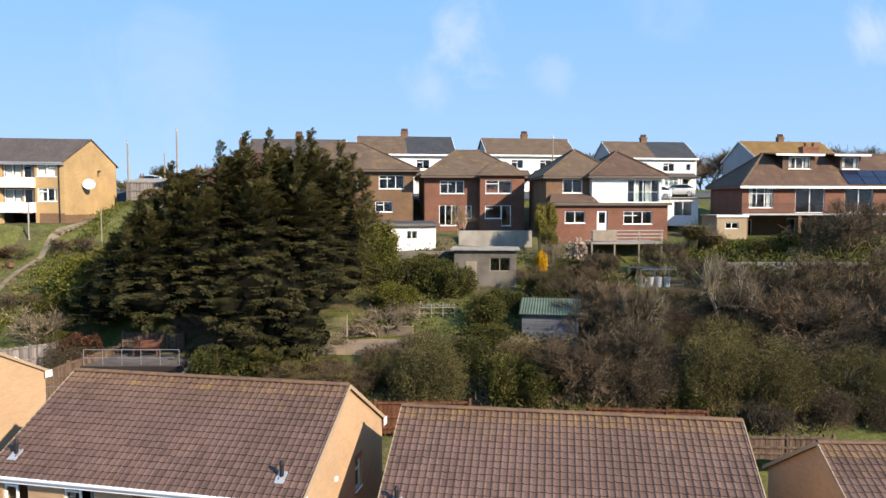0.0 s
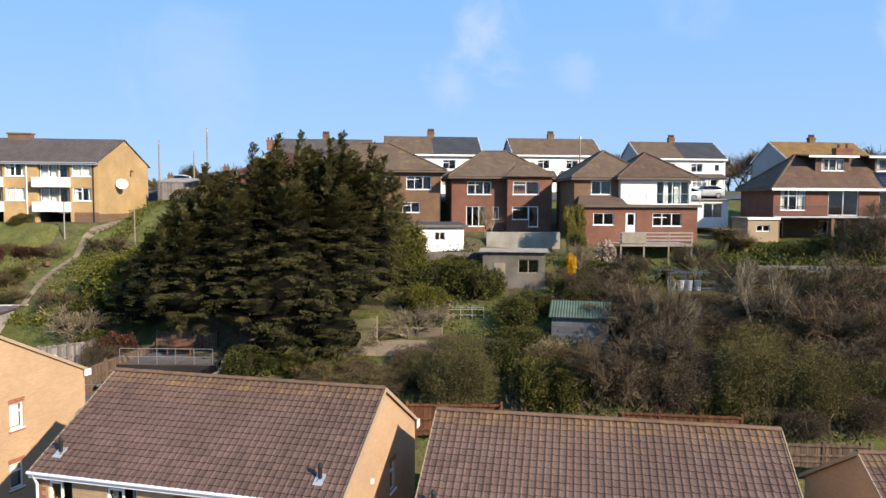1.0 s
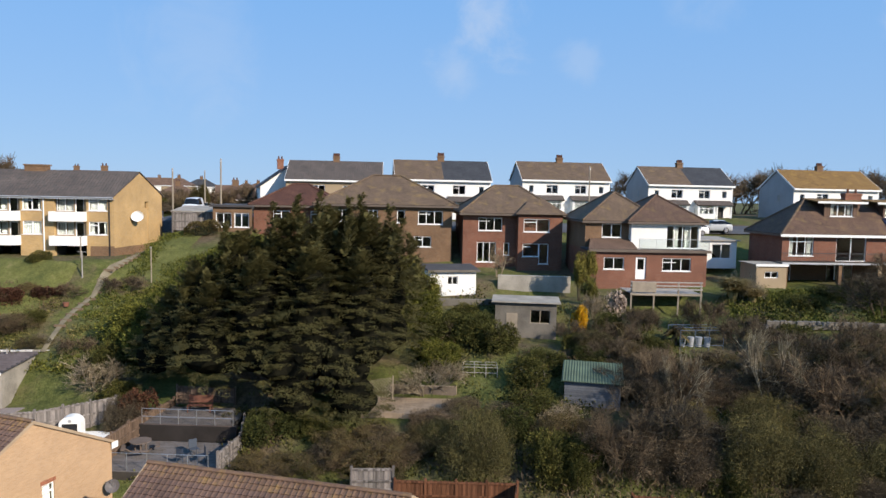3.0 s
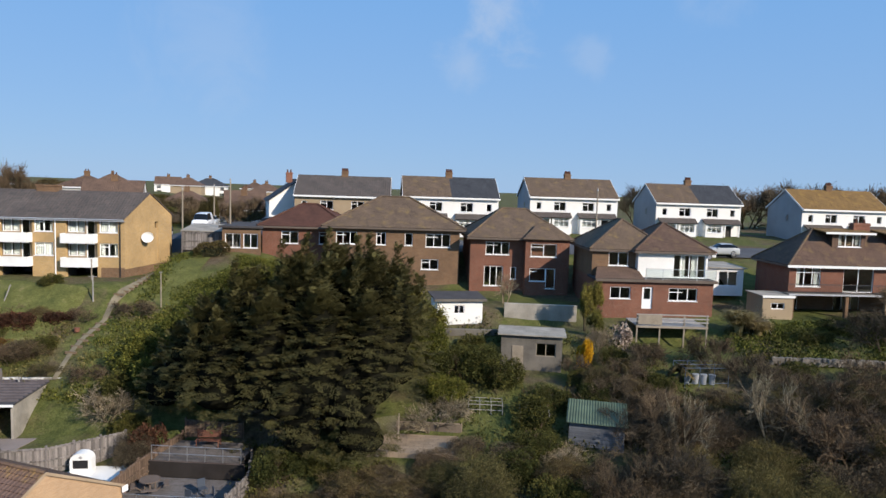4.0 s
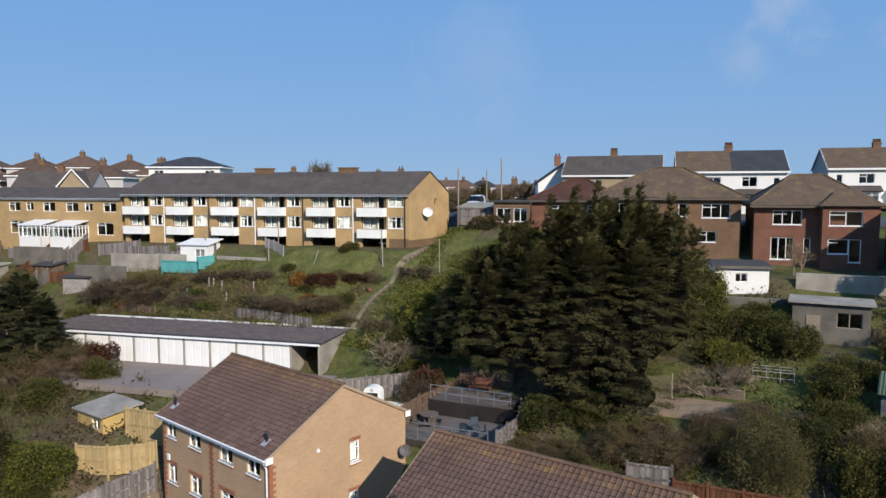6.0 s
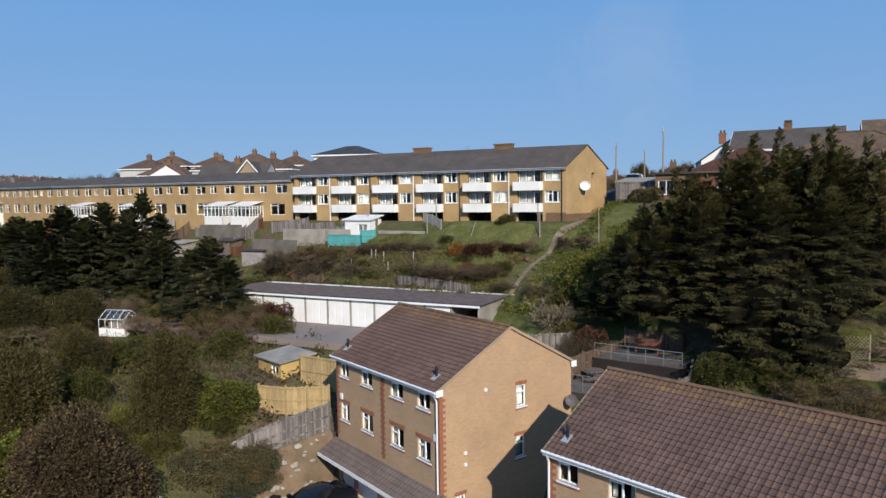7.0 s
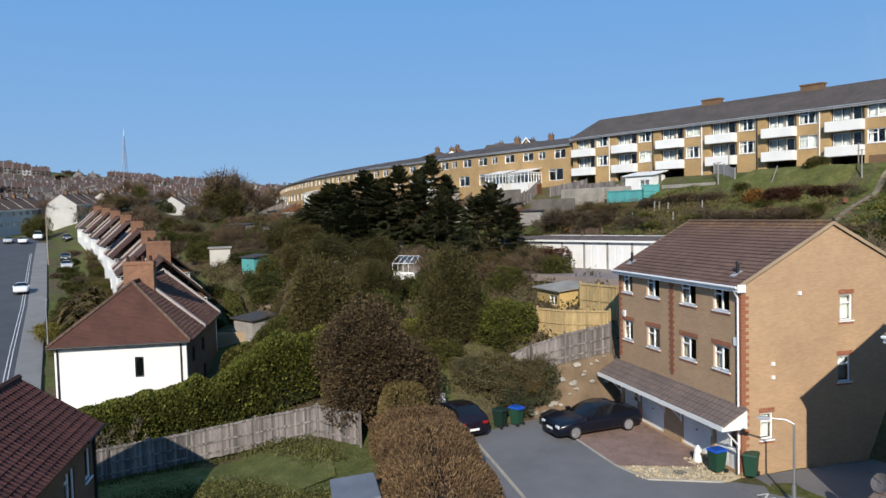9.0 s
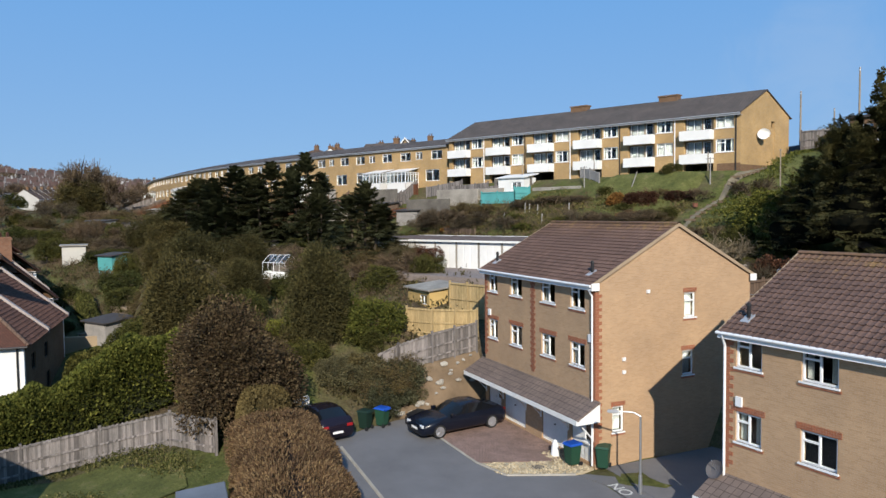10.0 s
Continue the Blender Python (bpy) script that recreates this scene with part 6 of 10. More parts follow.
each(K_THICKET, [(-12.4, 37.6, 1.8, 1.3), (-9.0, 39.2, 2.0, 1.6), (-5.6, 39.4, 2.2, 2.0), (-14.0, 37.4, 1.3, 1.0), (-3.6, 42.4, 1.8, 1.4), (-7.0, 41.4, 1.6, 1.0), (-1.6, 43.6, 1.6, 1.4), (1.2, 43.0, 1.8, 1.6)])
each(K_OLIVE, [(-10.6, 38.6, 1.8, 1.2), (-13.0, 38.6, 1.6, 1.1), (-6.6, 37.6, 1.8, 1.4), (-11.6, 36.6, 1.5, 1.0)])
each(K_PALE, [(11.7, 43.4, 2.0, 5.4), (18.4, 44.6, 2.2, 6.0), (1.5, 66.5, 1.8, 3.6)])
each(K_GREEN, [(5.2, 39.0, 1.8, 3.0), (2.9, 47.0, 2.2, 2.4), (0.6, 51.0, 2.2, 3.0), (-2.4, 52.0, 2.6, 3.2), (1.0, 51.6, 1.8, 1.6), (4.2, 49.0, 2.0, 2.0), (-13.2, 41.0, 2.2, 2.3), (-10.6, 41.4, 1.8, 1.3), (-16.0, 44.2, 2.0, 2.2), (8.0, 48.6, 1.4, 1.6), (-8.6, 43.4, 1.8, 1.4), (6.8, 51.6, 1.5, 1.8), (3.0, 44.2, 2.0, 1.8), (12.6, 51.5, 1.6, 1.6), (24.0, 54.0, 1.8, 1.6), (27.6, 59.5, 2.0, 1.5), (31.0, 62.5, 2.0, 1.5), (34.5, 64.0, 2.0, 1.6)])
each(K_BRIGHT, [(-5.4, 53.4, 2.4, 5.2), (-6.0, 57.4, 1.8, 4.0), (-3.6, 49.2, 2.0, 2.4), (12.4, 57.0, 1.2, 1.2)])
each(K_LOOSE, [(8.4, 60.4, 0.55, 4.4), (9.4, 60.9, 0.6, 3.8), (9.0, 58.6, 0.6, 2.6), (-6.6, 56.0, 1.6, 5.0), (-5.2, 55.2, 1.4, 4.4)])
K_PAMPAS.at(21.6, 60.2, 1.6, 3.0)
K_PAMPAS.at(23.2, 60.0, 1.2, 2.0)
each(K_STRAW, [(-4.2, 46.8, 2.2, 2.7), (-27.6, 47.6, 2.4, 3.0), (22.6, 60.6, 1.7, 3.0), (4.6, 43.2, 1.5, 1.5), (-2.6, 47.2, 1.4, 1.8), (8.9, 56.6, 1.0, 2.6)])
each(K_RED, [(-22.9, 43.4, 1.5, 3.8)])
K_THICKET[0].at(-23.2, 42.6, 1.6, 3.0)
each(K_YELLOW, [(7.7, 55.0, 0.85, 3.4), (-58.5, 44.0, 1.4, 3.0)])
each(K_PINK, [(11.2, 57.4, 1.1, 3.0)])
each(K_PALE, [(-48.4, 3.4, 1.9, 3.2), (-49.6, 5.0, 1.7, 2.8), (-46.8, 2.8, 1.8, 3.0), (-47.2, 4.8, 1.6, 2.8), (-46.4, 0.8, 1.6, 2.6)])
# hedgerow beside the footpath
each(K_BRIGHT, [(-27.0, 52.2, 3.2, 3.6), (-25.4, 55.6, 2.8, 3.4), (-25.0, 59.2, 2.6, 3.2), (-24.0, 63.0, 2.6, 3.0), (-22.6, 66.6, 2.4, 2.6), (-24.6, 50.0, 2.6, 4.0)])
each(K_GREEN, [(-27.6, 49.6, 2.2, 2.6), (-22.4, 53.6, 3.0, 4.6), (-21.8, 58.0, 2.8, 4.4), (-20.2, 50.6, 3.0, 4.6), (-25.6, 46.6, 1.6, 1.8)])
# bank below the flats
each(K_BARE, [(-52.0, 51.4, 2.2, 1.4), (-61.0, 51.4, 3.4, 2.4), (-42.4, 50.9, 2.4, 2.2), (-30.8, 58.8, 2.0, 2.0), (-37.6, 51.7, 2.0, 2.0), (-40.0, 51.2, 2.2, 1.8), (-30.6, 50.8, 1.6, 1.6), (-35.2, 57.6, 1.4, 1.4), (-55.4, 52.0, 2.4, 1.6), (-64.0, 50.4, 2.6, 2.0)])
each(K_THICKET, [(-42.0, 51.4, 2.2, 1.8), (-37.2, 52.4, 1.8, 1.7), (-53.0, 55.0, 2.2, 1.0), (-50.0, 55.6, 2.2, 1.0), (-57.6, 51.0, 2.6, 1.5), (-61.6, 52.6, 2.4, 1.6), (-64.6, 52.0, 2.4, 1.4), (-46.8, 55.6, 1.8, 1.0)])
each(K_RED, [(-39.3, 55.4, 1.6, 1.7), (-40.6, 55.2, 1.3, 1.5), (-36.8, 56.8, 1.5, 1.4)])
each(K_RUST, [(-42.1, 55.1, 1.3, 1.5), (-39.6, 53.2, 1.2, 0.9), (-60.0, 50.4, 1.2, 0.9)])
each(K_OLIVE, [(-36.4, 52.6, 1.5, 1.5), (-58.6, 53.4, 2.4, 1.6), (-34.4, 51.0, 1.2, 1.2), (-38.4, 57.0, 1.2, 1.1)])
each(K_GREEN, [(-35.8, 53.6, 1.1, 1.4), (-40.6, 54.2, 1.2, 1.0), (-63.0, 47.6, 2.2, 2.4), (-44.4, 56.6, 1.0, 1.3), (-39.4, 60.2, 1.3, 1.3)])
each(K_BRIGHT, [(-46.0, 52.6, 1.6, 0.6), (-49.6, 51.4, 1.8, 0.6), (-52.6, 53.0, 1.6, 0.6)])
# gardens and trees to the west
each(K_BROWN, [(-39.4, 16.4, 4.1, 7.9)])
each(K_CON2, [(-50.4, 17.8, 3.1, 9.4), (-42.6, 23.4, 2.4, 8.0), (-56.5, 25.0, 2.4, 5.6)])
each(K_CON1, [(-82.2, 36.6, 4.8, 10.2), (-78.0, 39.0, 4.4, 10.6), (-74.9, 41.7, 3.8, 11.5), (-56.8, 37.2, 3.6, 8.4), (-88.0, 40.0, 4.4, 8.6)])
each(K_BRIGHT, [(-40.8, 26.6, 2.6, 3.4), (-42.8, 26.0, 2.3, 3.2), (-44.6, 22.0, 1.8, 2.4)])
each(K_BUSH, [(-36.6, 25.0, 2.2, 2.8), (-37.6, 23.4, 2.0, 2.7), (-36.0, 23.8, 1.7, 2.2), (-38.6, 22.2, 1.6, 2.2), (-35.9, 25.6, 1.3, 1.6), (-35.2, 26.6, 0.7, 0.9)])
each(K_OLIVE, [(-36.9, 24.4, 2.2, 3.0)])
each(K_OLIVE, [(-55.0, 36.0, 2.8, 3.4), (-52.4, 38.4, 2.2, 3.0), (-44.4, 20.8, 2.0, 2.2), (-68.0, 28.0, 2.4, 2.2), (-62.0, 23.0, 2.6, 2.8)])
each(K_RED, [(-51.4, 39.6, 2.0, 2.8), (-61.0, 29.0, 1.6, 1.8)])
each(K_GREEN, [(-48.6, 37.6, 1.9, 2.6), (-64.8, 21.4, 3.0, 3.4), (-60.0, 18.4, 2.4, 2.6), (-54.6, 14.6, 2.0, 2.6), (-71.0, 20.6, 2.6, 2.6), (-76.4, 22.0, 3.0, 3.0), (-78.0, 30.0, 2.8, 2.8), (-84.0, 34.0, 3.0, 3.0), (-92.0, 36.0, 3.4, 3.2), (-72.0, 14.6, 2.0, 2.0), (-58.0, 31.0, 1.8, 2.0), (-82.0, 18.0, 2.4, 2.4), (-40.4, 25.8, 1.8, 1.8)])
rng = np.random.default_rng(3)
for i in range(105):
    x, y = -62 - 75 * rng.uniform() ** 0.8, rng.uniform(19, 52)
    if abs(x + 65) < 4 and abs(y - 33) < 5:
        continue
    (K_GREEN + K_BARE + K_OLIVE)[i % 9].at(x, y, rng.uniform(1.8, 3.6), rng.uniform(1.8, 4.0))
for i in range(40):
    x, y = -140 - 120 * rng.uniform(), rng.uniform(20, 110)
    (K_GREEN + K_BARE + K_OLIVE)[i % 9].at(x, y, rng.uniform(2.5, 5), rng.uniform(2.5, 6))
K_SKY.at(-170.0, 44.0, 9.0, 15.0)
K_CON2.at(-165.0, 41.0, 6.0, 11.0)
each(K_SKY, [(27.0, 122.0, 4.5, 8.0), (47.0, 126.0, 6.0, 8.5), (52.0, 122.0, 5.0, 8.0), (56.0, 124.0, 6.0, 9.5), (60.0, 127.0, 5.0, 8.5), (65.0, 126.0, 6.0, 9.0), (71.0, 122.0, 5.0, 9.0), (39.5, 124.0, 4.0, 8.0), (20.0, 124.0, 3.5, 7.0), (78.0, 125.0, 6.0, 9.0), (-74.0, 107.0, 3.2, 9.8)])


# low scrub, brambles and rough grass over the slopes
def scrub(seed, n, x0, x1, y0, y1, material, size, heap, label, keep=None):
    rng = np.random.default_rng(seed)
    k = n // 26
    cx, cy = rng.uniform(x0, x1, k), rng.uniform(y0, y1, k)
    pts = []
    for x, y in zip(cx, cy):
        if keep and not keep(x, y):
            continue
        if noise.noise((x * 0.16 + seed, y * 0.16, 3.0)) < -0.12:
            continue
        g = ground_z(x, y)
        r = rng.uniform(0.5, 1.3)
        m = 26
        o = rng.normal(0, r * 0.45, (m, 2))
        z = g + np.abs(rng.normal(0, heap, m)) * np.exp(-np.sum(o ** 2, 1) / r ** 2) + 0.03
        pts.append(np.stack([x + o[:, 0], y + o[:, 1], z], 1))
    p = np.concatenate(pts)
    d = rng.normal(0, 0.6, (len(p), 3))
    d[:, 2] = np.abs(d[:, 2]) + 0.5
    return tagged(new("undergrowth", quads("undergrowth", leaves(rng, p, d, size, size * (0.045 if material is M_TWIG else 0.28)), material)), label, "undergrowth", "", "stuff")


def open_slope(x, y):
    for a, b, c, d, level, soft in PADS:
        if a - 0.5 < x < b + 0.5 and c - 0.5 < y < d + 0.5:
            return False
    return not (-35.2 < x < -32.2 and y > 50) and y < 71


scrub(201, 60000, -20, 40, 35.5, 64, M_GREEN, 0.2, 0.35, "low green undergrowth on the slope", open_slope)
scrub(202, 46000, 2, 40, 35.5, 56, M_TWIG, 0.45, 0.55, "brown brambles on the slope", lambda x, y: open_slope(x, y) and not (4 < x < 10 and 43 < y < 48.5))
scrub(203, 90000, -66, -24, 47, 61, M_LAWN, 0.16, 0.07, "low green undergrowth on the bank", open_slope)
scrub(204, 6000, -66, -35.5, 48.5, 58, M_TWIG, 0.4, 0.3, "brown brambles on the bank", open_slope)
scrub(205, 60000, -110, -36.5, 17, 50, M_OLIVE, 0.24, 0.3, "mixed undergrowth in the gardens", open_slope)
scrub(206, 90000, -110, -44, 17, 55, M_TWIG, 0.4, 0.5, "brown brambles in the gardens", open_slope)
scrub(207, 90000, -43.5, -31, 0, 14, M_LAWN, 0.12, 0.05, "tufts of rough lawn grass", lambda x, y: y < 13 and x < -31.5)
scrub(208, 26000, 20, 40, 55.5, 64, M_BRIGHT, 0.18, 0.12, "tufts of garden grass", open_slope)
scrub(209, 90000, -34, -21, 49, 72, M_BRIGHT, 0.18, 0.08, "tufts of grass beside the path", open_slope)

# denser, darker growth in the near gardens to the west
each(K_CON2, [(-55.0, 20.5, 2.6, 6.4), (-60.5, 26.5, 2.2, 5.0)])
each(K_GREEN, [(-52.0, 23.0, 2.4, 3.6), (-57.0, 16.6, 2.4, 3.4), (-47.4, 18.4, 2.2, 3.0), (-52.6, 30.6, 2.2, 3.0), (-49.6, 33.4, 2.2, 2.6), (-56.0, 29.4, 2.4, 3.0), (-46.0, 24.6, 2.0, 2.6), (-66.0, 25.0, 2.4, 3.0), (-41.0, 21.6, 1.8, 2.0), (-63.0, 36.0, 2.6, 3.0), (-72.0, 33.0, 2.8, 3.4)])
each(K_BARE, [(-54.0, 33.6, 2.4, 3.0), (-60.0, 33.0, 2.4, 3.0), (-70.0, 25.4, 2.6, 3.0), (-58.6, 21.6, 2.4, 3.0), (-68.0, 34.6, 2.6, 3.2), (-50.6, 36.4, 2.2, 3.0)])

each(K_CON1, [(-88.0, 34.4, 4.6, 9.0), (-94.0, 37.0, 4.4, 8.4), (-70.2, 40.4, 3.0, 8.2), (-80.0, 33.0, 3.6, 7.0)])
each(K_CON2, [(-73.1, 27.5, 3.4, 6.6), (-69.2, 31.2, 3.0, 5.6), (-86.0, 30.0, 3.6, 6.0), (-79.0, 27.0, 3.0, 5.0), (-94.0, 31.0, 3.6, 6.0), (-102.0, 36.0, 4.0, 6.4)])
K_PALM.at(-57.6, 20.8, 3.2, 7.4)
each(K_PALM, [(-86.5, 4.7, 2.0, 4.6), (-90.5, 5.0, 1.8, 4.2), (-97.6, 7.6, 1.8, 4.4), (14.6, 52.6, 1.1, 2.0), (10.1, 52.1, 0.9, 2.6)])
each(K_GREEN, [(-78.5, 3.4, 1.8, 2.4), (-82.0, 4.0, 1.9, 2.8), (-84.4, 3.2, 1.6, 2.2), (-94.0, 7.0, 1.8, 2.6), (-101.0, 8.2, 1.9, 2.6), (-106.0, 8.8, 2.0, 3.0), (-112.0, 9.4, 2.0, 2.6), (-119.0, 10.6, 2.0, 2.6)])
each(K_OLIVE, [(-88.4, 3.4, 1.6, 2.0), (-76.0, 4.4, 1.4, 1.8)])
each(K_LOOSE, [(-84.0, 2.6, 1.6, 1.8), (-86.6, 2.4, 1.5, 1.6)])
each(K_PALM, [(-81.0, 5.2, 2.2, 5.0), (-84.6, 5.8, 2.0, 4.8), (-93.0, 6.4, 1.9, 4.2)])
each(K_GREEN, [(-90.0, 3.6, 1.9, 1.8), (-96.0, 4.6, 2.0, 1.8), (-100.0, 5.2, 2.0, 2.0), (-104.6, 5.4, 1.8, 1.6), (-112.0, 6.6, 2.0, 1.8), (-118.0, 6.4, 1.8, 1.6), (-126.0, 7.4, 2.0, 1.8), (-134.0, 7.0, 2.0, 1.6), (-144.0, 8.4, 2.0, 1.8)])
each(K_THICKET, [(-87.6, 6.4, 1.8, 1.6), (-98.0, 7.4, 1.8, 1.4), (-108.0, 7.4, 2.0, 1.4), (-122.0, 8.4, 2.0, 1.6), (-130.0, 5.4, 1.8, 1.2), (-156.0, 9.4, 2.4, 1.8)])
# brown growth in the upper gardens
each(K_BARE, [(10.2, 52.0, 1.8, 2.6), (12.4, 54.4, 1.6, 2.4), (17.4, 54.6, 2.0, 3.2), (19.4, 52.2, 2.2, 3.4), (9.0, 49.6, 1.8, 2.4), (16.4, 50.0, 1.6, 1.3), (21.8, 50.6, 2.4, 3.4), (11.2, 47.6, 2.0, 3.0), (6.6, 53.0, 1.4, 2.2), (8.8, 46.6, 1.8, 2.6)])
each(K_OLIVE, [(8.0, 51.2, 1.6, 2.2), (14.8, 48.6, 1.8, 1.5), (18.4, 48.6, 2.0, 2.0), (10.6, 50.2, 1.4, 1.8), (23.4, 48.4, 2.6, 3.2), (13.2, 56.0, 1.0, 1.4), (27.0, 49.0, 2.8, 3.4)])
each(K_GREEN, [(9.8, 54.8, 1.3, 1.8), (7.2, 49.6, 1.6, 1.8), (11.8, 49.2, 1.4, 1.6), (-0.6, 53.6, 1.8, 2.4), (-1.6, 56.0, 1.6, 1.6)])
each(K_OLIVE, [(-104.0, 8.8, 1.8, 2.2), (-110.0, 9.6, 2.0, 2.4), (-116.0, 9.8, 1.8, 2.0), (-124.0, 11.2, 2.2, 2.6), (-132.0, 12.0, 2.2, 2.6), (-140.0, 12.6, 2.2, 2.6)])
each(K_GREEN, [(-109.0, 9.0, 1.6, 2.0), (-122.0, 10.8, 1.8, 2.2), (-128.0, 11.4, 2.0, 2.4), (-136.0, 12.0, 2.0, 2.4), (-72.5, 5.0, 1.4, 1.6), (-68.5, 3.6, 1.2, 1.4)])


# ---- roads, drives, yards ----
def asphalt(name, col):
    m = Mat(name, 0.9, 0.0, 0.25)
    lo, hi = tuple(c * 0.7 for c in col[:3]) + (1.0,), tuple(c * 1.35 for c in col[:3]) + (1.0,)
    c = m.mix(0.5, m.ramp(m.noise(0.35, 6, 0.65), [(0.3, lo), (0.7, hi)]), m.ramp(m.noise(45, 3), [(0.3, lo), (0.7, hi)]))
    m.color(c)
    m.bump(m.noise(60, 3), 0.3, 0.01)
    return m.m


def paving(name, cols, w, h):
    m = Mat(name, 0.85, 0.0, 0.2)
    t = m.n.new("ShaderNodeTexBrick")
    t.inputs["Scale"].default_value = 1.0
    t.inputs["Brick Width"].default_value, t.inputs["Row Height"].default_value = w, h
    t.inputs["Mortar Size"].default_value = 0.008
    t.inputs["Color1"].default_value, t.inputs["Color2"].default_value, t.inputs["Mortar"].default_value = cols
    m.link(m.tc.outputs["Object"], t.inputs["Vector"])
    st = m.ramp(m.noise(0.8, 6, 0.7), [(0.3, lin(0.65, 0.63, 0.62)), (0.7, lin(1.12, 1.1, 1.1))])
    m.color(m.mix(1.0, t.outputs["Color"], st, "MULTIPLY"))
    m.bump(t.outputs["Fac"], -0.3, 0.01)
    return m.m


M_ASPHALT = asphalt("asphalt", lin(0.155, 0.152, 0.155))
M_ROAD = asphalt("road_asphalt", lin(0.072, 0.074, 0.082))
M_YARD = asphalt("yard_tarmac", lin(0.225, 0.185, 0.165))
M_PAVE = asphalt("pavement", lin(0.2, 0.19, 0.18))
M_BLOCK = paving("block_paving", (lin(0.33, 0.225, 0.185), lin(0.27, 0.185, 0.155), lin(0.17, 0.13, 0.11)), 0.2, 0.1)
M_SLAB = paving("patio_slabs", (lin(0.34, 0.27, 0.2), lin(0.29, 0.23, 0.17), lin(0.16, 0.13, 0.1)), 0.6, 0.45)
M_DECK = paving("deck_boards", (lin(0.14, 0.13, 0.125), lin(0.185, 0.17, 0.165), lin(0.06, 0.055, 0.05)), 4.0, 0.12)
M_GRAVEL = plain("gravel_stone", lin(0.5, 0.42, 0.29), 0.9, vary=0.4, scale=12)
M_LINE = plain("road_paint", lin(0.6, 0.6, 0.57), 0.8, vary=0.3, scale=6)
M_STONE = plain("kerb_stone", lin(0.38, 0.35, 0.3), 0.9, vary=0.3, scale=4)
M_EARTH = plain("bare_earth", lin(0.19, 0.135, 0.085), 0.95, vary=0.5, scale=4, bump=0.8)


def slab(name, pts, z0, z1, material, label, category):
    bm = bmesh.new()
    prism(bm, pts, z0, z1)
    return tagged(part(name, bm, material), label, category, "", "structure")


LOC = HOUSE_A  # drive and road are laid out from the first town house


def loc(x, y):
    v = LOC @ Vector((x, y, 0))
    return (v.x, v.y)


slab("road", [loc(-4.5, -4.0), loc(-4.6, -10.5), loc(2.0, -13.4), loc(16, -14.5), loc(30, -9.5), loc(30, -3.0), loc(12.5, -0.8), loc(10.9, -1.2), loc(9.6, -4.0), loc(2, -4.6)], -0.8, 0.0, M_ASPHALT, "grey asphalt end of a cul-de-sac", "road")
slab("driveway", [loc(-0.4, -5.0), loc(3.0, -4.55), loc(7.6, -4.5), loc(9.0, -1.2), loc(9.0, 0.1), loc(-0.4, 0.1)], -0.5, 0.035, M_BLOCK, "red-brown block paved driveway", "driveway")
bm = bmesh.new()
tube(bm, (*loc(0.2, -4.95), 0.02), (*loc(3.0, -4.57), 0.02), 0.06, n=6)
tube(bm, (*loc(3.0, -4.57), 0.02), (*loc(7.6, -4.52), 0.02), 0.06, n=6)
tube(bm, (*loc(7.6, -4.52), 0.02), (*loc(9.6, -4.05), 0.02), 0.06, n=6)
tube(bm, (*loc(9.6, -4.05), 0.02), (*loc(10.9, -1.25), 0.02), 0.06, n=6)
tagged(part("kerb", bm, M_STONE), "pale stone kerb edging round the drive", "kerb", "", "structure")
bm = bmesh.new()
for a, b in (((-4.4, -10.4), (-2.2, -11.8)), ((-2.2, -11.8), (2.0, -13.3))):
    tube(bm, (*loc(*a), 0.04), (*loc(*b), 0.04), 0.09, n=6)
tagged(part("kerb", bm, M_STONE), "pale stone kerb beside the hedge", "kerb", "", "structure")
bm = bmesh.new()
for a, b in (((-33.4, 19.15), (-29.5, 17.8)), ((-29.5, 17.8), (-26.9, 16.9)), ((-26.9, 16.9), (-22.0, 14.6))):
    tube(bm, (*a, 0.0), (*b, 0.0), 0.08, n=6)
tagged(part("kerb", bm, M_STONE), "pale stone kerb along the asphalt", "kerb", "", "structure")
slab("side_passage", [loc(10.75, 0.45), loc(17.0, -0.1), loc(18.2, 8.5), loc(10.75, 9.2)], -0.6, 0.03, M_ASPHALT, "grey asphalt passage between two houses", "pavement")
# gravel bed with loose stones
slab("gravel_bed", [loc(7.8, -4.35), loc(9.5, -3.9), loc(10.8, -1.2), loc(10.6, -0.1), loc(9.05, -0.1), loc(9.05, -1.2)], -0.5, 0.03, M_GRAVEL, "pale gravel bed beside the drive", "gravel")
rng = np.random.default_rng(12)
q = []
for i in range(2600):
    x, y = rng.uniform(7.8, 10.8), rng.uniform(-4.3, -0.1)
    if y < -1.2 and x < 7.8 + (y + 4.35) * 0.39 or y < -3.9 + (x - 9.5) * 2.0 or x > 10.7:
        continue
    c = np.array((*loc(x, y), 0.045))
    u = unit(rng.normal(0, 1, 3))
    v = unit(np.cross(u, rng.normal(0, 1, 3)))
    s = rng.uniform(0.03, 0.075)
    q.append(np.stack([c - u * s, c + v * s * 0.7, c + u * s, c - v * s * 0.7]))
tagged(new("gravel", quads("gravel", np.array(q), M_GRAVEL)), "loose pale gravel stones", "gravel", "", "stuff")
bm = bmesh.new()
tube(bm, (*loc(9.4, -2.3), 0.0), (*loc(9.4, -2.3), 0.06), 0.33, 0.3, 20)
tagged(part("drain_cover", bm, M_DKCONC), "round rusty drain cover in gravel", "drain cover")
# white road lettering and edge line
cu = bpy.data.curves.new("road_lettering", 'FONT')
cu.body, cu.size, cu.extrude, cu.align_x = "NO", 0.8, 0.003, 'CENTER'
cu.materials.append(M_LINE)
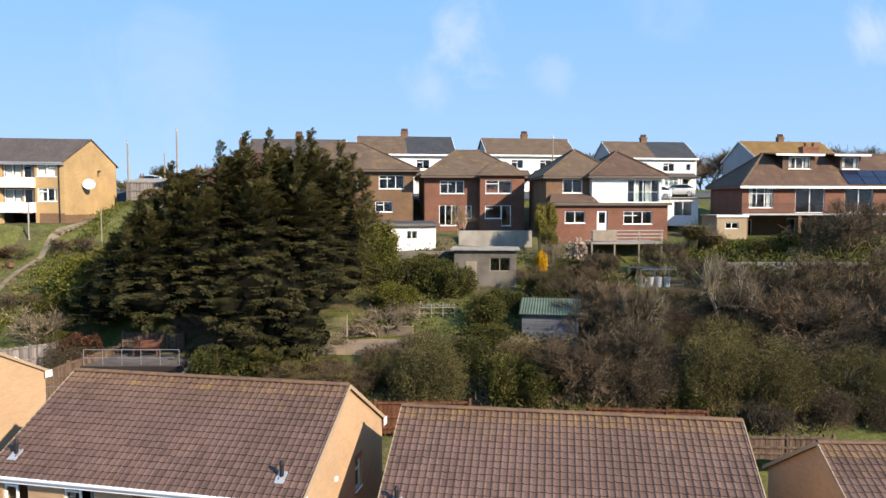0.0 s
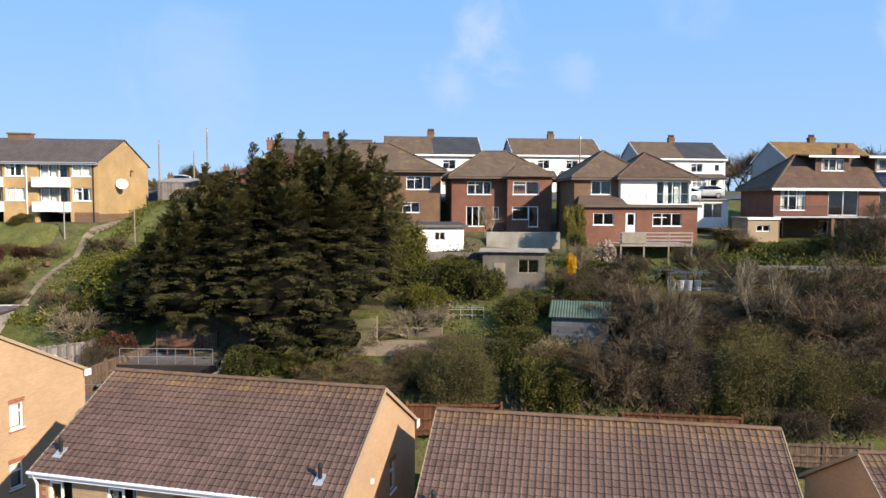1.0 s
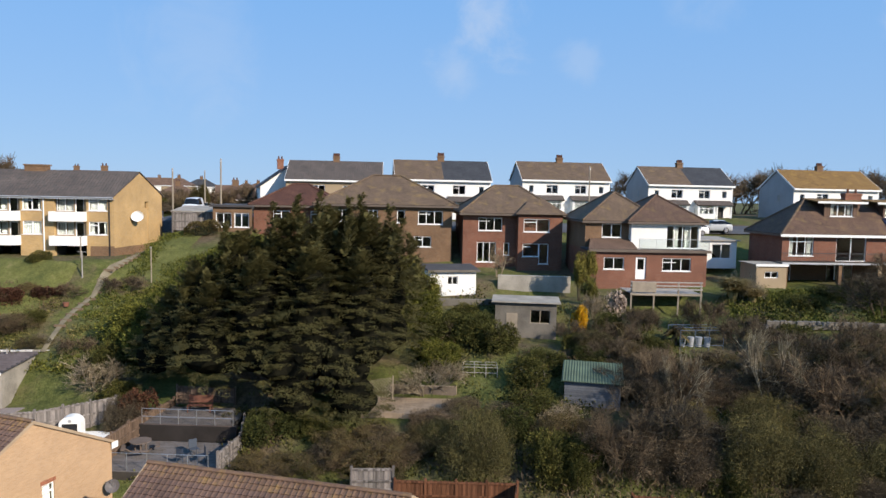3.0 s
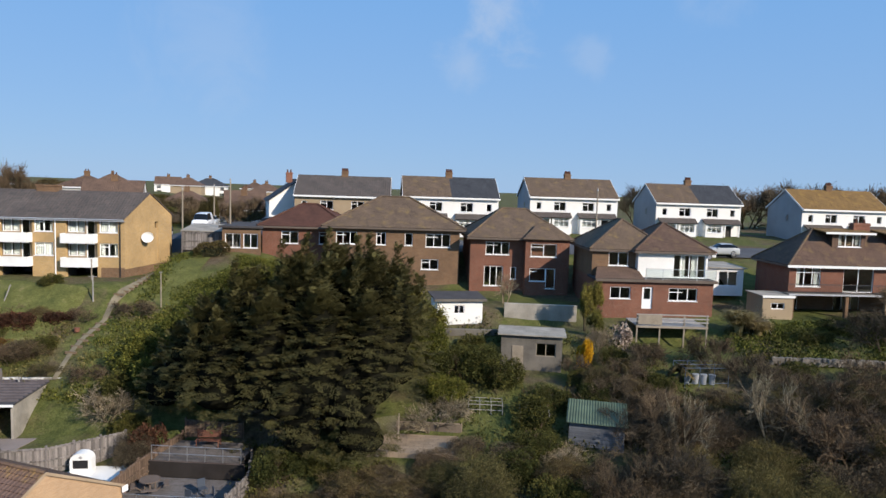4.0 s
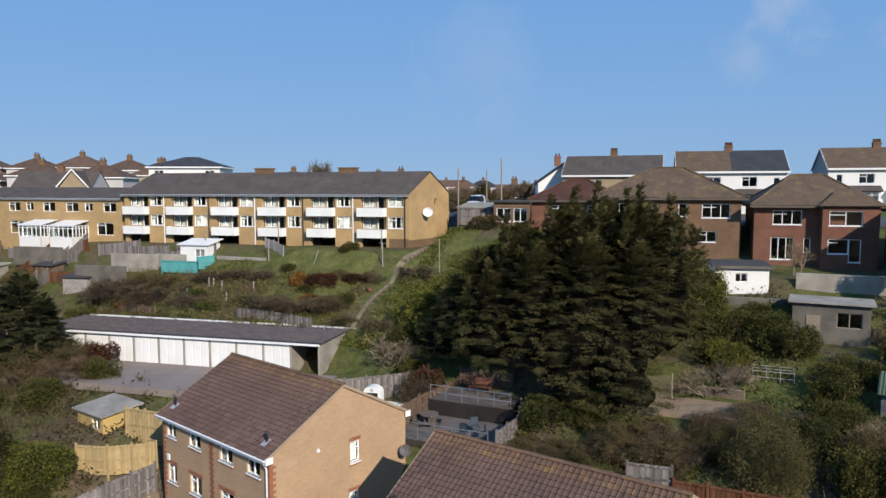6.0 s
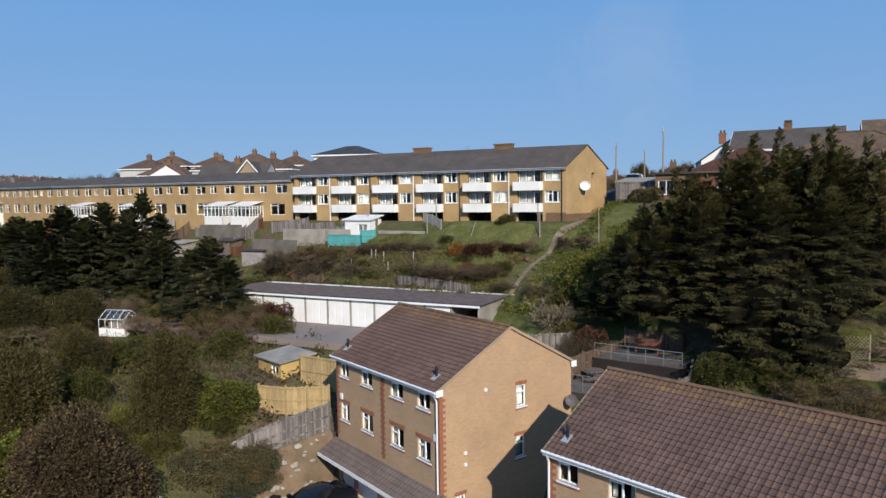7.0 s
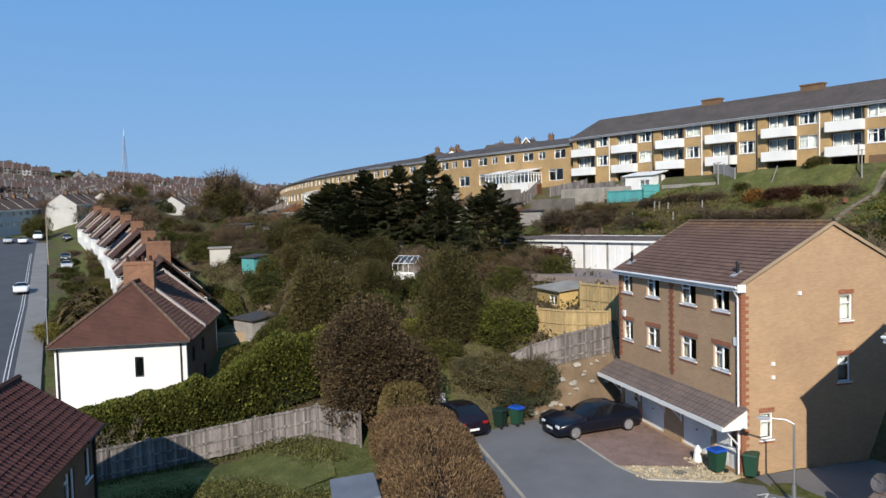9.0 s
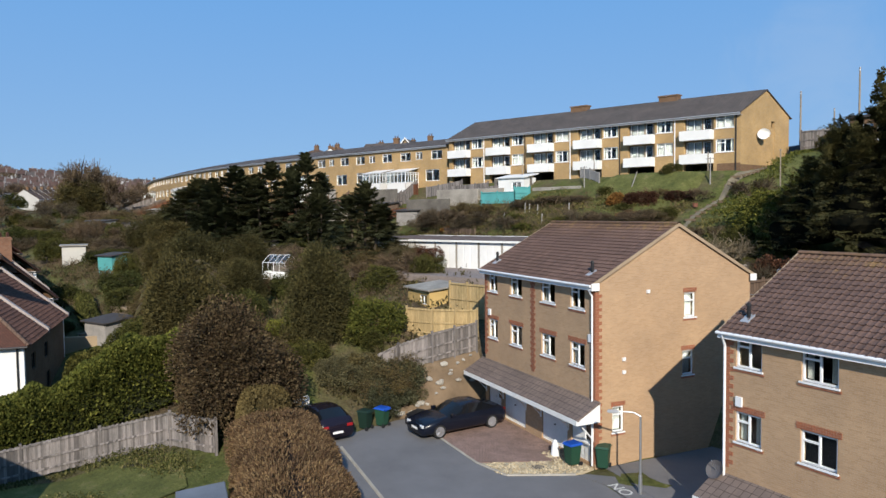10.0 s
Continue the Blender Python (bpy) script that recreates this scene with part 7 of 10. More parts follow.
tagged(new("road_lettering", cu), "white painted letters on the asphalt", "road marking").matrix_basis = LOC @ pose(13.05, -0.8, 0.018, 0, 0, -2)
slab("road_patch", [loc(11.0, -0.75), loc(10.9, -1.15), loc(12.5, -0.72), loc(22, -1.6), loc(22, 0.5), loc(12, 0.4)], -0.5, 0.012, M_ASPHALT, "grey asphalt strip along the house wall", "pavement")
# stain on the drive
slab("garage_yard", [(-66, 32.5), (-46, 36.2), (-32.0, 38.5), (-31.5, 45.4), (-60.0, 40.6), (-66, 39.5)], 6.2, 6.74, M_YARD, "worn tarmac yard in front of the garages", "yard")
strip("street", [(-40, -7.3, 9.0), (-60, -6.1, 9.0), (-82, -5.0, 9.0), (-105, -3.7, 9.0), (-140, -2.2, 9.0), (-170, -0.8, 9.0), (-200, 1.0, 10.0)], M_ROAD, 0.16, "grey asphalt street climbing the valley", category="road")
strip("street_pavement", [(-40, -1.8, 2.0), (-60, -0.6, 2.0), (-82, 0.55, 2.0), (-105, 1.85, 2.1), (-140, 3.4, 2.2), (-185, 5.6, 2.2)], M_PAVE, 0.24, "grey pavement beside the street", category="pavement")
for off in (0.0, 0.28):
    strip("double_line", [(-40, -3.15 - off, 0.1), (-60, -2.0 - off, 0.1), (-82, -0.9 - off, 0.1), (-105, 0.4 - off, 0.1), (-140, 1.9 - off, 0.1), (-165, 3.0 - off, 0.1)], M_LINE, 0.185, "painted double line along the kerb", category="road marking")
strip("top_road", [(-60, 84.5, 6.0), (-30, 82.5, 6.0), (0, 83.5, 6.0), (30, 85.5, 6.0), (70, 89.0, 6.0)], M_ROAD, 0.16, "road along the top of the hill", category="road")
strip("top_road_side", [(-33.5, 74.0, 5.0), (-36.5, 90.0, 6.0), (-42.0, 130.0, 6.0)], M_ROAD, 0.2, "side road past the flats", category="road")
M_PATH = plain("trodden_path", lin(0.2, 0.17, 0.115), 0.95, vary=0.45, scale=3, bump=0.4)
# footpath with steps beside the flats
strip("footpath", [(-33.4, 50.5, 0.4), (-33.6, 55.0, 0.45), (-33.0, 60.5, 0.5), (-33.0, 66.0, 0.5), (-33.4, 74.0, 0.6)], M_PATH, 0.17, "worn earth footpath up the slope", category="path")
for i in range(16):
    y = 53.0 + i * 0.85
    x = -33.5 + 0.5 * smooth(55, 61, y)
    bm = bmesh.new()
    box(bm, -0.45, 0.45, -0.08, 0.08, -0.15, 0.05)
    tagged(part("path_step", bm, M_EARTH, None, "", pose(x, y, ground_z(x, y) + 0.14)), "weathered timber step in the footpath", "step", "path steps")


M_GRASS = Mat("lawn", 0.95, 0.0, 0.1)
M_GRASS = M_GRASS.color(M_GRASS.mix(1.0, M_GRASS.ramp(M_GRASS.noise(0.8, 7, 0.7), [(0.3, lin(0.075, 0.085, 0.028)), (0.55, lin(0.13, 0.135, 0.042)), (0.75, lin(0.24, 0.2, 0.1))]), M_GRASS.ramp(M_GRASS.noise(9, 5, 0.7), [(0.3, lin(0.6, 0.6, 0.6)), (0.7, lin(1.25, 1.25, 1.25))]), "MULTIPLY")).bump(M_GRASS.noise(12, 5, 0.7), 0.9, 0.08).m
strip("lawn", [(-38.2, -3.0, 10.0), (-38.2, 5.0, 10.0), (-37.6, 9.0, 8.0), (-36.6, 12.4, 4.0)], M_GRASS, 0.07, "rough sunlit lawn with bare patches", category="lawn")
strip("grass_bank", [(-30.6, 49.5, 2.5), (-30.4, 56.0, 4.0), (-30.2, 64.0, 4.4), (-30.6, 71.0, 4.0)], M_GRASS, 0.15, "sunlit grass beside the footpath", category="grass")
strip("grass_bank", [(-42.0, 49.4, 3.0), (-41.0, 55.0, 9.0), (-40.6, 60.0, 10.0)], M_GRASS, 0.15, "sunlit grass bank below the flats", category="grass")


# ---- fences and walls ----
def boarding(name, col, vary=0.4):
    """Upright boards: each board has its own shade, with grain down its length and weathering near the foot."""
    m = Mat(name, 0.9, 0.0, 0.15)
    sep = m.n.new("ShaderNodeSeparateXYZ")
    m.link(m.tc.outputs["Object"], sep.inputs[0])
    wh = m.n.new("ShaderNodeTexWhiteNoise")
    wh.noise_dimensions = '2D'
    com = m.n.new("ShaderNodeCombineXYZ")
    m.link(m.math('SNAP', sep.outputs[0], 0.125), com.inputs[0])
    m.link(m.rand(), com.inputs[1])
    m.link(com.outputs[0], wh.inputs["Vector"])
    lo, hi = tuple(c * (1 - vary) for c in col[:3]) + (1.0,), tuple(min(1.0, c * (1 + vary * 0.7)) for c in col[:3]) + (1.0,)
    board = m.ramp(wh.outputs["Value"], [(0.0, lo), (1.0, hi)])
    grain = m.ramp(m.noise(1.0, 5, 0.65, m.coord((40, 40, 2.5))), [(0.3, lin(0.6, 0.6, 0.6)), (0.7, lin(1.15, 1.15, 1.15))])
    patch = m.ramp(m.noise(0.7, 5, 0.6), [(0.3, lin(0.72, 0.74, 0.72)), (0.7, lin(1.12, 1.1, 1.08))])
    m.color(m.mix(1.0, m.mix(1.0, board, grain, "MULTIPLY"), patch, "MULTIPLY"))
    return m.m


def fence(pts, h, mat, label, group="garden fences", base=None, gap=1.83, cap=True, rails=True, post_mat=None):
    """Posts and boarded panels along a line, stepping with the ground."""
    (x0, y0) = pts[0]
    f = thing("fence", pose(x0, y0, 0), label, "fence", group)
    posts = []
    for (xa, ya), (xb, yb) in zip(pts, pts[1:]):
        L = math.hypot(xb - xa, yb - ya)
        n = max(1, round(L / gap))
        for i in range(n):
            posts.append((xa + (xb - xa) * i / n, ya + (yb - ya) * i / n))
    posts.append(pts[-1])
    zs = [ground_z(x, y) if base is None else base(x, y) if callable(base) else base for x, y in posts]
    for (x, y), z in zip(posts, zs):
        bm = bmesh.new()
        box(bm, x - x0 - 0.06, x - x0 + 0.06, y - y0 - 0.06, y - y0 + 0.06, z - 0.4, z + h + 0.12)
        part("post", bm, post_mat or mat, f)
    for k, ((xa, ya), (xb, yb)) in enumerate(zip(posts, posts[1:])):
        za, zb = zs[k], zs[k + 1]
        L = math.hypot(xb - xa, yb - ya)
        a = math.degrees(math.atan2(yb - ya, xb - xa))
        m = pose(xa - x0, ya - y0, 0, 0, 0, a)
        bm = bmesh.new()
        n = max(4, int(L / 0.125))
        rows = []
        for i in range(n):
            y = -0.014 if i % 2 else 0.0
            for t, dx in ((i / n, 0.004), ((i + 1) / n, -0.004)):
                zc = za + (zb - za) * t
                lo, hi = zc + 0.03 + 0.02 * math.sin(i * 7.3 + k), zc + h + 0.02 * math.sin(i * 3.1 + k)
                rows.append([bm.verts.new((L * t + dx, yy, zz)) for yy, zz in ((y, lo), (y, hi), (y + 0.02, hi), (y + 0.02, lo))])
        for p, q in zip(rows, rows[1:]):
            for j in range(4):
                bm.faces.new((p[j], q[j], q[(j + 1) % 4], p[(j + 1) % 4]))
        bm.faces.new(rows[0])
        bm.faces.new(rows[-1][::-1])
        bmesh.ops.recalc_face_normals(bm, faces=bm.faces)
        part("panel", bm, mat, f, "", m)
        for zr in ((0.3, h * 0.5, h - 0.12) if rails else (h - 0.1,)):
            bm = bmesh.new()
            vs = [bm.verts.new((x, y, z)) for x, z in ((0.05, za + zr), (L - 0.05, zb + zr), (L - 0.05, zb + zr + 0.09), (0.05, za + zr + 0.09)) for y in (-0.075, -0.016)]
            for fa in ((0, 2, 3, 1), (2, 4, 5, 3), (4, 6, 7, 5), (6, 0, 1, 7), (0, 6, 4, 2), (1, 3, 5, 7)):
                bm.faces.new([vs[i] for i in fa])
            part("rail", bm, mat, f, "", m)
    return f


M_FENCE_GREY = boarding("weathered_fence", lin(0.235, 0.21, 0.20), 0.5)
M_FENCE_BROWN = boarding("weathered_brown_fence", lin(0.17, 0.118, 0.088), 0.4)
M_FENCE_RED = boarding("stained_fence", lin(0.17, 0.075, 0.042), 0.4)
M_FENCE_NEW = boarding("pine_fence", lin(0.50, 0.37, 0.19), 0.18)


def climb(x, y):
    return along(((21.5, 0.75), (22.0, 0.95), (23.5, 1.3), (25.3, 2.2), (26.9, 2.85), (29.4, 3.35)), y)


fence([(-43.5, -1.5), (-43.6, 3.0), (-43.7, 7.0), (-42.3, 10.3), (-39.6, 12.9), (-37.0, 14.2)], 1.75, M_FENCE_GREY, "weathered grey timber panel fence between gardens", gap=2.6)
fence([(-37.51, 17.01), (-31.31, 13.96)], 0.6, M_FENCE_BROWN, "low weathered edging boards beside the hedge", rails=False)
fence([(-38.9, 21.5), (-37.8, 23.5), (-36.6, 25.3), (-35.4, 26.9), (-34.2, 29.4)], 1.75, M_FENCE_GREY, "weathered close-boarded fence climbing beside the house", base=climb)
fence([(-40.2, 28.8), (-38.2, 29.4), (-36.0, 31.2)], 1.9, M_FENCE_NEW, "new pale pine fence in a raised garden", base=3.6)
fence([(-39.9, 32.4), (-36.6, 32.6), (-35.6, 36.0)], 2.3, M_FENCE_NEW, "tall new pine fence panels", base=4.6)
fence([(-30.0, 39.4), (-27.6, 40.2), (-24.3, 43.6)], 1.75, M_FENCE_GREY, "weathered grey fence behind the white patio", base=6.5)
fence([(-22.0, 36.4), (-21.9, 40.4), (-21.2, 45.4)], 1.5, M_FENCE_BROWN, "brown timber fence beside the decked yard", base=6.2)
fence([(-21.1, 45.7), (-17.0, 45.4)], 1.3, M_FENCE_BROWN, "dark stained fence under the cypress", base=7.2)
fence([(-15.2, 37.0), (-14.9, 40.0), (-15.8, 43.6)], 1.2, M_FENCE_GREY, "grey timber fence curving round the yard", base=6.1)
fence([(-7.4, 35.2), (-5.2, 35.4)], 1.5, M_FENCE_GREY, "pale grey fence panels behind the houses", base=5.9)
fence([(-5.1, 35.3), (1.4, 35.4), (1.2, 33.8)], 1.7, M_FENCE_RED, "red-brown stained fence behind the houses", base=5.1)
fence([(7.2, 33.6), (7.2, 34.4), (13.0, 33.8)], 1.8, M_FENCE_RED, "orange-brown stained fence behind the houses", base=5.0)
fence([(14.6, 33.6), (19.0, 33.4)], 1.2, M_FENCE_BROWN, "dark weathered fence behind the houses", base=4.4)
fence([(-32.6, 72.4), (-27.0, 73.4)], 1.9, M_FENCE_GREY, "pale grey timber fence at the top of the path", base=17.4)
fence([(-37.2, 50.0), (-45.4, 50.0)], 1.0, M_FENCE_GREY, "low grey picket fence on the bank", rails=False)
fence([(-55.0, 49.4), (-59.7, 49.5)], 0.9, M_FENCE_BROWN, "short weathered sleeper fence on the bank", rails=False)
fence([(-61.5, 57.9), (-67.6, 57.5)], 1.2, M_FENCE_GREY, "grey timber garden fence below the flats", rails=False)
fence([(-46.5, 58.6), (-50.0, 60.2)], 1.0, M_WOOD_GREY, "low pale fence on the lawn below the flats", rails=False)
for pts in ([(-56.0, 57.6), (-66.0, 55.8)], [(-66.5, 58.4), (-72.0, 57.4)], [(-74.0, 56.0), (-86.0, 56.0)], [(-76.0, 50.0), (-76.5, 57.0)], [(-84.0, 52.0), (-92.0, 54.0)]):
    fence(pts, 1.3, M_FENCE_GREY, "grey garden fence below the terrace")
fence([(-68.5, 53.0), (-74.0, 52.5)], 1.2, M_FENCE_RED, "red-painted garden fence below the terrace")
fence([(-74.5, 58.0), (-79.0, 58.0)], 1.4, M_FENCE_RED, "red-brown garden fence below the terrace")


M_ZINC = plain("grey_sheet_metal", lin(0.2, 0.21, 0.23), 0.6, 0.2, 0.3)
M_PEEL = Mat("peeling_paint", 0.85, 0.0, 0.2)
M_PEEL = M_PEEL.color(M_PEEL.ramp(M_PEEL.noise(0.9, 8, 0.7), [(0.42, lin(0.2, 0.18, 0.15)), (0.5, lin(0.62, 0.6, 0.57)), (0.75, lin(0.74, 0.73, 0.7))])).m


def block(name, x0, x1, y0, y1, z0, z1, m, mat, label, category, bevel=0.03, kind=""):
    bm = bmesh.new()
    box(bm, x0, x1, y0, y1, z0, z1)
    if bevel:
        bmesh.ops.bevel(bm, geom=bm.edges[:], offset=bevel, segments=1, affect='EDGES')
    return tagged(part(name, bm, mat, None, "", m), label, category, "", kind)


block("retaining_wall", 0, 6.6, 0, 0.35, 11.5, 14.6, pose(1.4, 63.0, 0, 0, 0, -1), M_CONCRETE, "stained concrete retaining wall below a house", "wall")
block("retaining_wall", -4.6, 1.2, 0, 0.3, 11.5, 13.05, pose(0, 58.2, 0, 0, 0, 5), M_DKCONC, "concrete base wall below the white hut", "wall")
block("garden_wall", -6.6, -2.0, 0, 0.22, 7.5, 8.75, pose(0, 46.5, 0), M_SLAB, "tan block garden wall behind the patio", "wall")
block("patio", -8.1, -1.7, 42.9, 46.5, 7.2, 7.95, Matrix(), M_SLAB, "tan slab patio on the slope", "patio", 0.02, "structure")
block("parapet_wall", -28, 0, 0, 0.3, 7.5, 9.45, pose(-32.6, 50.9, 0, 0, 0, 9.5), M_PEEL, "peeling white parapet wall behind the garages", "wall")
block("raised_bed", 0, 5.2, 0, 0.25, -0.5, 1.0, pose(-34.2, 30.1, 2.0, 0, 0, 95), M_DKCONC, "low concrete wall beside the house", "wall")
for i, (x, y, w, z, h) in enumerate(((-58.0, 58.2, 5.0, 14.0, 1.6), (-64.0, 55.2, 6.0, 13.0, 1.4), (-66.0, 52.4, 6.5, 12.4, 0.9), (-60.0, 56.4, 4.0, 13.4, 1.0), (-78.0, 54.0, 7.0, 13.6, 1.2), (-96.0, 56.0, 8.0, 14.4, 1.0))):
    block("garden_wall", -w / 2, w / 2, 0, 0.25, z - 1.0, z + h, pose(x, y, 0, 0, 0, 9), M_CONCRETE if i % 2 else M_DKCONC, "concrete terrace wall in a hillside garden", "wall")
# edging, low walls and posts on the lawns below the flats
block("edging_wall", 0, 12.2, 0, 0.22, -0.5, 0.14, pose(-46.9, 57.1, 13.35, 0, 0, 8.5), M_CONCRETE, "low concrete edging along the lawn", "wall")
block("garden_wall", 0, 6.4, 0, 0.25, -0.6, 0.75, pose(-54.7, 57.8, 13.55, 0, 0, 1.2), M_CONCRETE, "low rendered wall below the flats", "wall")
block("garden_wall", 0, 7.2, 0, 0.3, -0.8, 1.0, pose(-72.2, 54.3, 11.9, 0, 0, 4), M_CONCRETE, "pale rendered retaining wall below the terrace", "wall")
for x, y, h in ((-47.9, 58.0, 2.2), (-34.9, 58.9, 2.3)):
    bm = bmesh.new()
    tube(bm, (0, 0, -0.4), (0, 0, h), 0.06, 0.05, 8)
    tube(bm, (-0.4, 0, h - 0.1), (0.4, 0, h - 0.1), 0.03, 0.03, 6)
    tagged(part("washing_post", bm, M_WOOD_GREY, None, "", pose(x, y, ground_z(x, y))), "weathered washing line post on the lawn", "post", "washing posts")
bm = bmesh.new()
tube(bm, (0, 0, -0.2), (0.7, 0, 1.5), 0.05, 0.05, 8)
tagged(part("leaning_post", bm, M_WOOD_GREY, None, "", pose(-42.3, 57.8, ground_z(-42.3, 57.8))), "leaning timber post on the lawn", "post")
for x, y, h in ((-52.0, 53.6, 1.1), (-51.6, 53.8, 0.9), (-49.9, 53.1, 1.2), (-48.4, 52.0, 0.9), (-46.4, 53.6, 1.0), (-53.6, 52.2, 0.9), (-35.6, 49.6, 1.0)):
    bm = bmesh.new()
    tube(bm, (0, 0, -0.3), (0.04, 0.03, h), 0.07, 0.06, 7)
    tagged(part("garden_post", bm, M_WOOD_GREY, None, "", pose(x, y, ground_z(x, y))), "short weathered post in the rough grass", "post", "garden posts")
bm = bmesh.new()
tube(bm, (0, 0, 0), (0, 0, 0.34), 0.2, 0.25, 12)
tagged(part("bucket", bm, M_WOOD_RED, None, "", pose(-34.6, 55.8, ground_z(-34.6, 55.8) + 0.13)), "red plastic bucket lying on the grass", "bucket")
# stone walls in the upper garden
M_RUBBLE = plain("rubble_stone", lin(0.17, 0.15, 0.125), 0.95, vary=0.5, scale=5, bump=0.5)
rng = np.random.default_rng(8)
sw = thing("stone_wall", pose(22.5, 55.4, 0), "low rubble stone wall in a garden", "wall")
for i in range(34):
    for j in range(2):
        bm = bmesh.new()
        box(bm, -0.16, 0.16, -0.18, 0.18, -0.14, 0.14)
        for v in bm.verts:
            v.co += Vector(rng.normal(0, 0.035, 3))
        x = i * 0.33 + 0.16 * j
        zz = ground_z(22.5 + x, 55.4) + 0.25 + j * 0.3
        part("stone", bm, M_RUBBLE, sw, "", pose(x, rng.normal(0, 0.06), zz, 0, 0, rng.uniform(-20, 20)))


# earth bank with steps between the fence and the drive
def bank():
    n, k = 40, 10
    verts, faces = [], []
    for i in range(n + 1):
        y = 22.2 + 7.3 * i / n
        xt = along(((21.5, -38.9), (23.5, -37.8), (25.3, -36.6), (26.9, -35.4), (29.4, -34.2)), y) - 0.1
        xb = along(((22.0, -36.2), (24.0, -35.2), (26.0, -34.2), (28.0, -33.6), (29.5, -33.2)), y)
        for j in range(k + 1):
            t = j / k
            x = xt + (xb - xt) * t
            z = climb(x, y) * (1 - smooth(0.05, 1.0, t)) + 0.02
            z += 0.12 * noise.noise((x * 1.3, y * 1.3, 2.0)) * math.sin(math.pi * t)
            verts.append((x, y, z))
    for i in range(n):
        for j in range(k):
            a = i * (k + 1) + j
            faces.append((a, a + 1, a + k + 2, a + k + 1))
    me = bpy.data.meshes.new("earth_bank")
    me.from_pydata(verts, [], faces)
    me.materials.append(M_EARTH)
    tagged(new("earth_bank", me), "bare brown earth bank beside the drive", "bank", "", "structure")
    for i in range(7):
        bm = bmesh.new()
        box(bm, -0.5, 0.5, -0.16, 0.16, -0.2, 0.08)
        bmesh.ops.bevel(bm, geom=bm.edges[:], offset=0.02, segments=1, affect='EDGES')
        tagged(part("garden_step", bm, M_STONE, None, "", pose(-34.0 - 0.28 * i, 28.3 - 0.12 * i, 0.15 + 0.34 * i, 0, 0, -60)), "worn stone step up the earth bank", "step", "garden steps")
    rng = np.random.default_rng(29)
    rocks = thing("rock_edging", pose(-35.6, 26.0, 0), "rough stones bedded in the earth bank", "rocks")
    for i in range(46):
        y = rng.uniform(23.2, 29.2)
        t = rng.uniform(0.15, 0.9)
        xt = along(((21.5, -38.9), (23.5, -37.8), (25.3, -36.6), (26.9, -35.4), (29.4, -34.2)), y) - 0.1
        xb = along(((22.0, -36.2), (24.0, -35.2), (26.0, -34.2), (28.0, -33.6), (29.5, -33.2)), y)
        x = xt + (xb - xt) * t
        z = climb(x, y) * (1 - smooth(0.05, 1.0, t)) + 0.04
        bm = bmesh.new()
        got = bmesh.ops.create_icosphere(bm, subdivisions=1, radius=rng.uniform(0.1, 0.26))
        for v in got["verts"]:
            v.co = Vector((v.co.x * 1.3, v.co.y, v.co.z * 0.7)) + Vector(rng.normal(0, 0.02, 3))
        part("stone", bm, M_STONE, rocks, "", pose(x + 35.6, y - 26.0, z, 0, 0, rng.uniform(0, 180)))


bank()


# ---- sheds, hut, deck ----
def hut(name, m, W, D, H, wallm, roofm, label, category, tilt=0.2, wins=(), door=None, over=0.25, trim=None):
    h = thing(name, m, label, category)
    walls_of(h, W, D, H, wallm, {"front": list(wins)}, -0.6)
    for x, z, w, hh in wins:
        window(h, pose(x, 0, z), w, hh, 2 if w > 0.8 else 1, 0, sill=False, frame_mat=M_WOOD if wallm is M_DKCONC else None)
    slope(h, (-over, -over, H + 0.02), (W + over, -over, H + 0.02), (W + over, D + over, H + tilt), (-over, D + over, H + tilt), roofm, 0.1)
    if trim:
        bm = bmesh.new()
        box(bm, -over, W + over, -over - 0.03, -over, H - 0.16, H + 0.06)
        part("fascia", bm, trim, h)
    if door:
        x, w, hh = door
        bm = bmesh.new()
        box(bm, x, x + w, -0.04, 0, 0, hh)
        part("door", bm, M_WOOD, h)
    return h


hut("garden_hut", pose(-4.6, 59.7, 13.2, 0, 0, 14), 4.1, 2.8, 2.05, M_WHITE_REND, M_FELT, "white painted garden hut with a dark flat roof", "hut", 0.25, [(1.5, 0.75, 0.95, 0.75)], None, 0.3, M_DKCONC)
hut("concrete_shed", pose(0.9, 55.4, 10.45, 0, 0, -4), 4.9, 2.8, 2.95, M_DKCONC, M_CONCRETE, "stained concrete shed with a slab roof", "shed", 0.05, [(2.8, 1.2, 1.6, 1.1)], (0.9, 0.9, 2.0), 0.3)
M_CLAD = brickwork("blue_grey_boards", lin(0.17, 0.18, 0.205), lin(0.12, 0.13, 0.15), lin(0.06, 0.063, 0.075), 0.55, 4.0, 0.15)


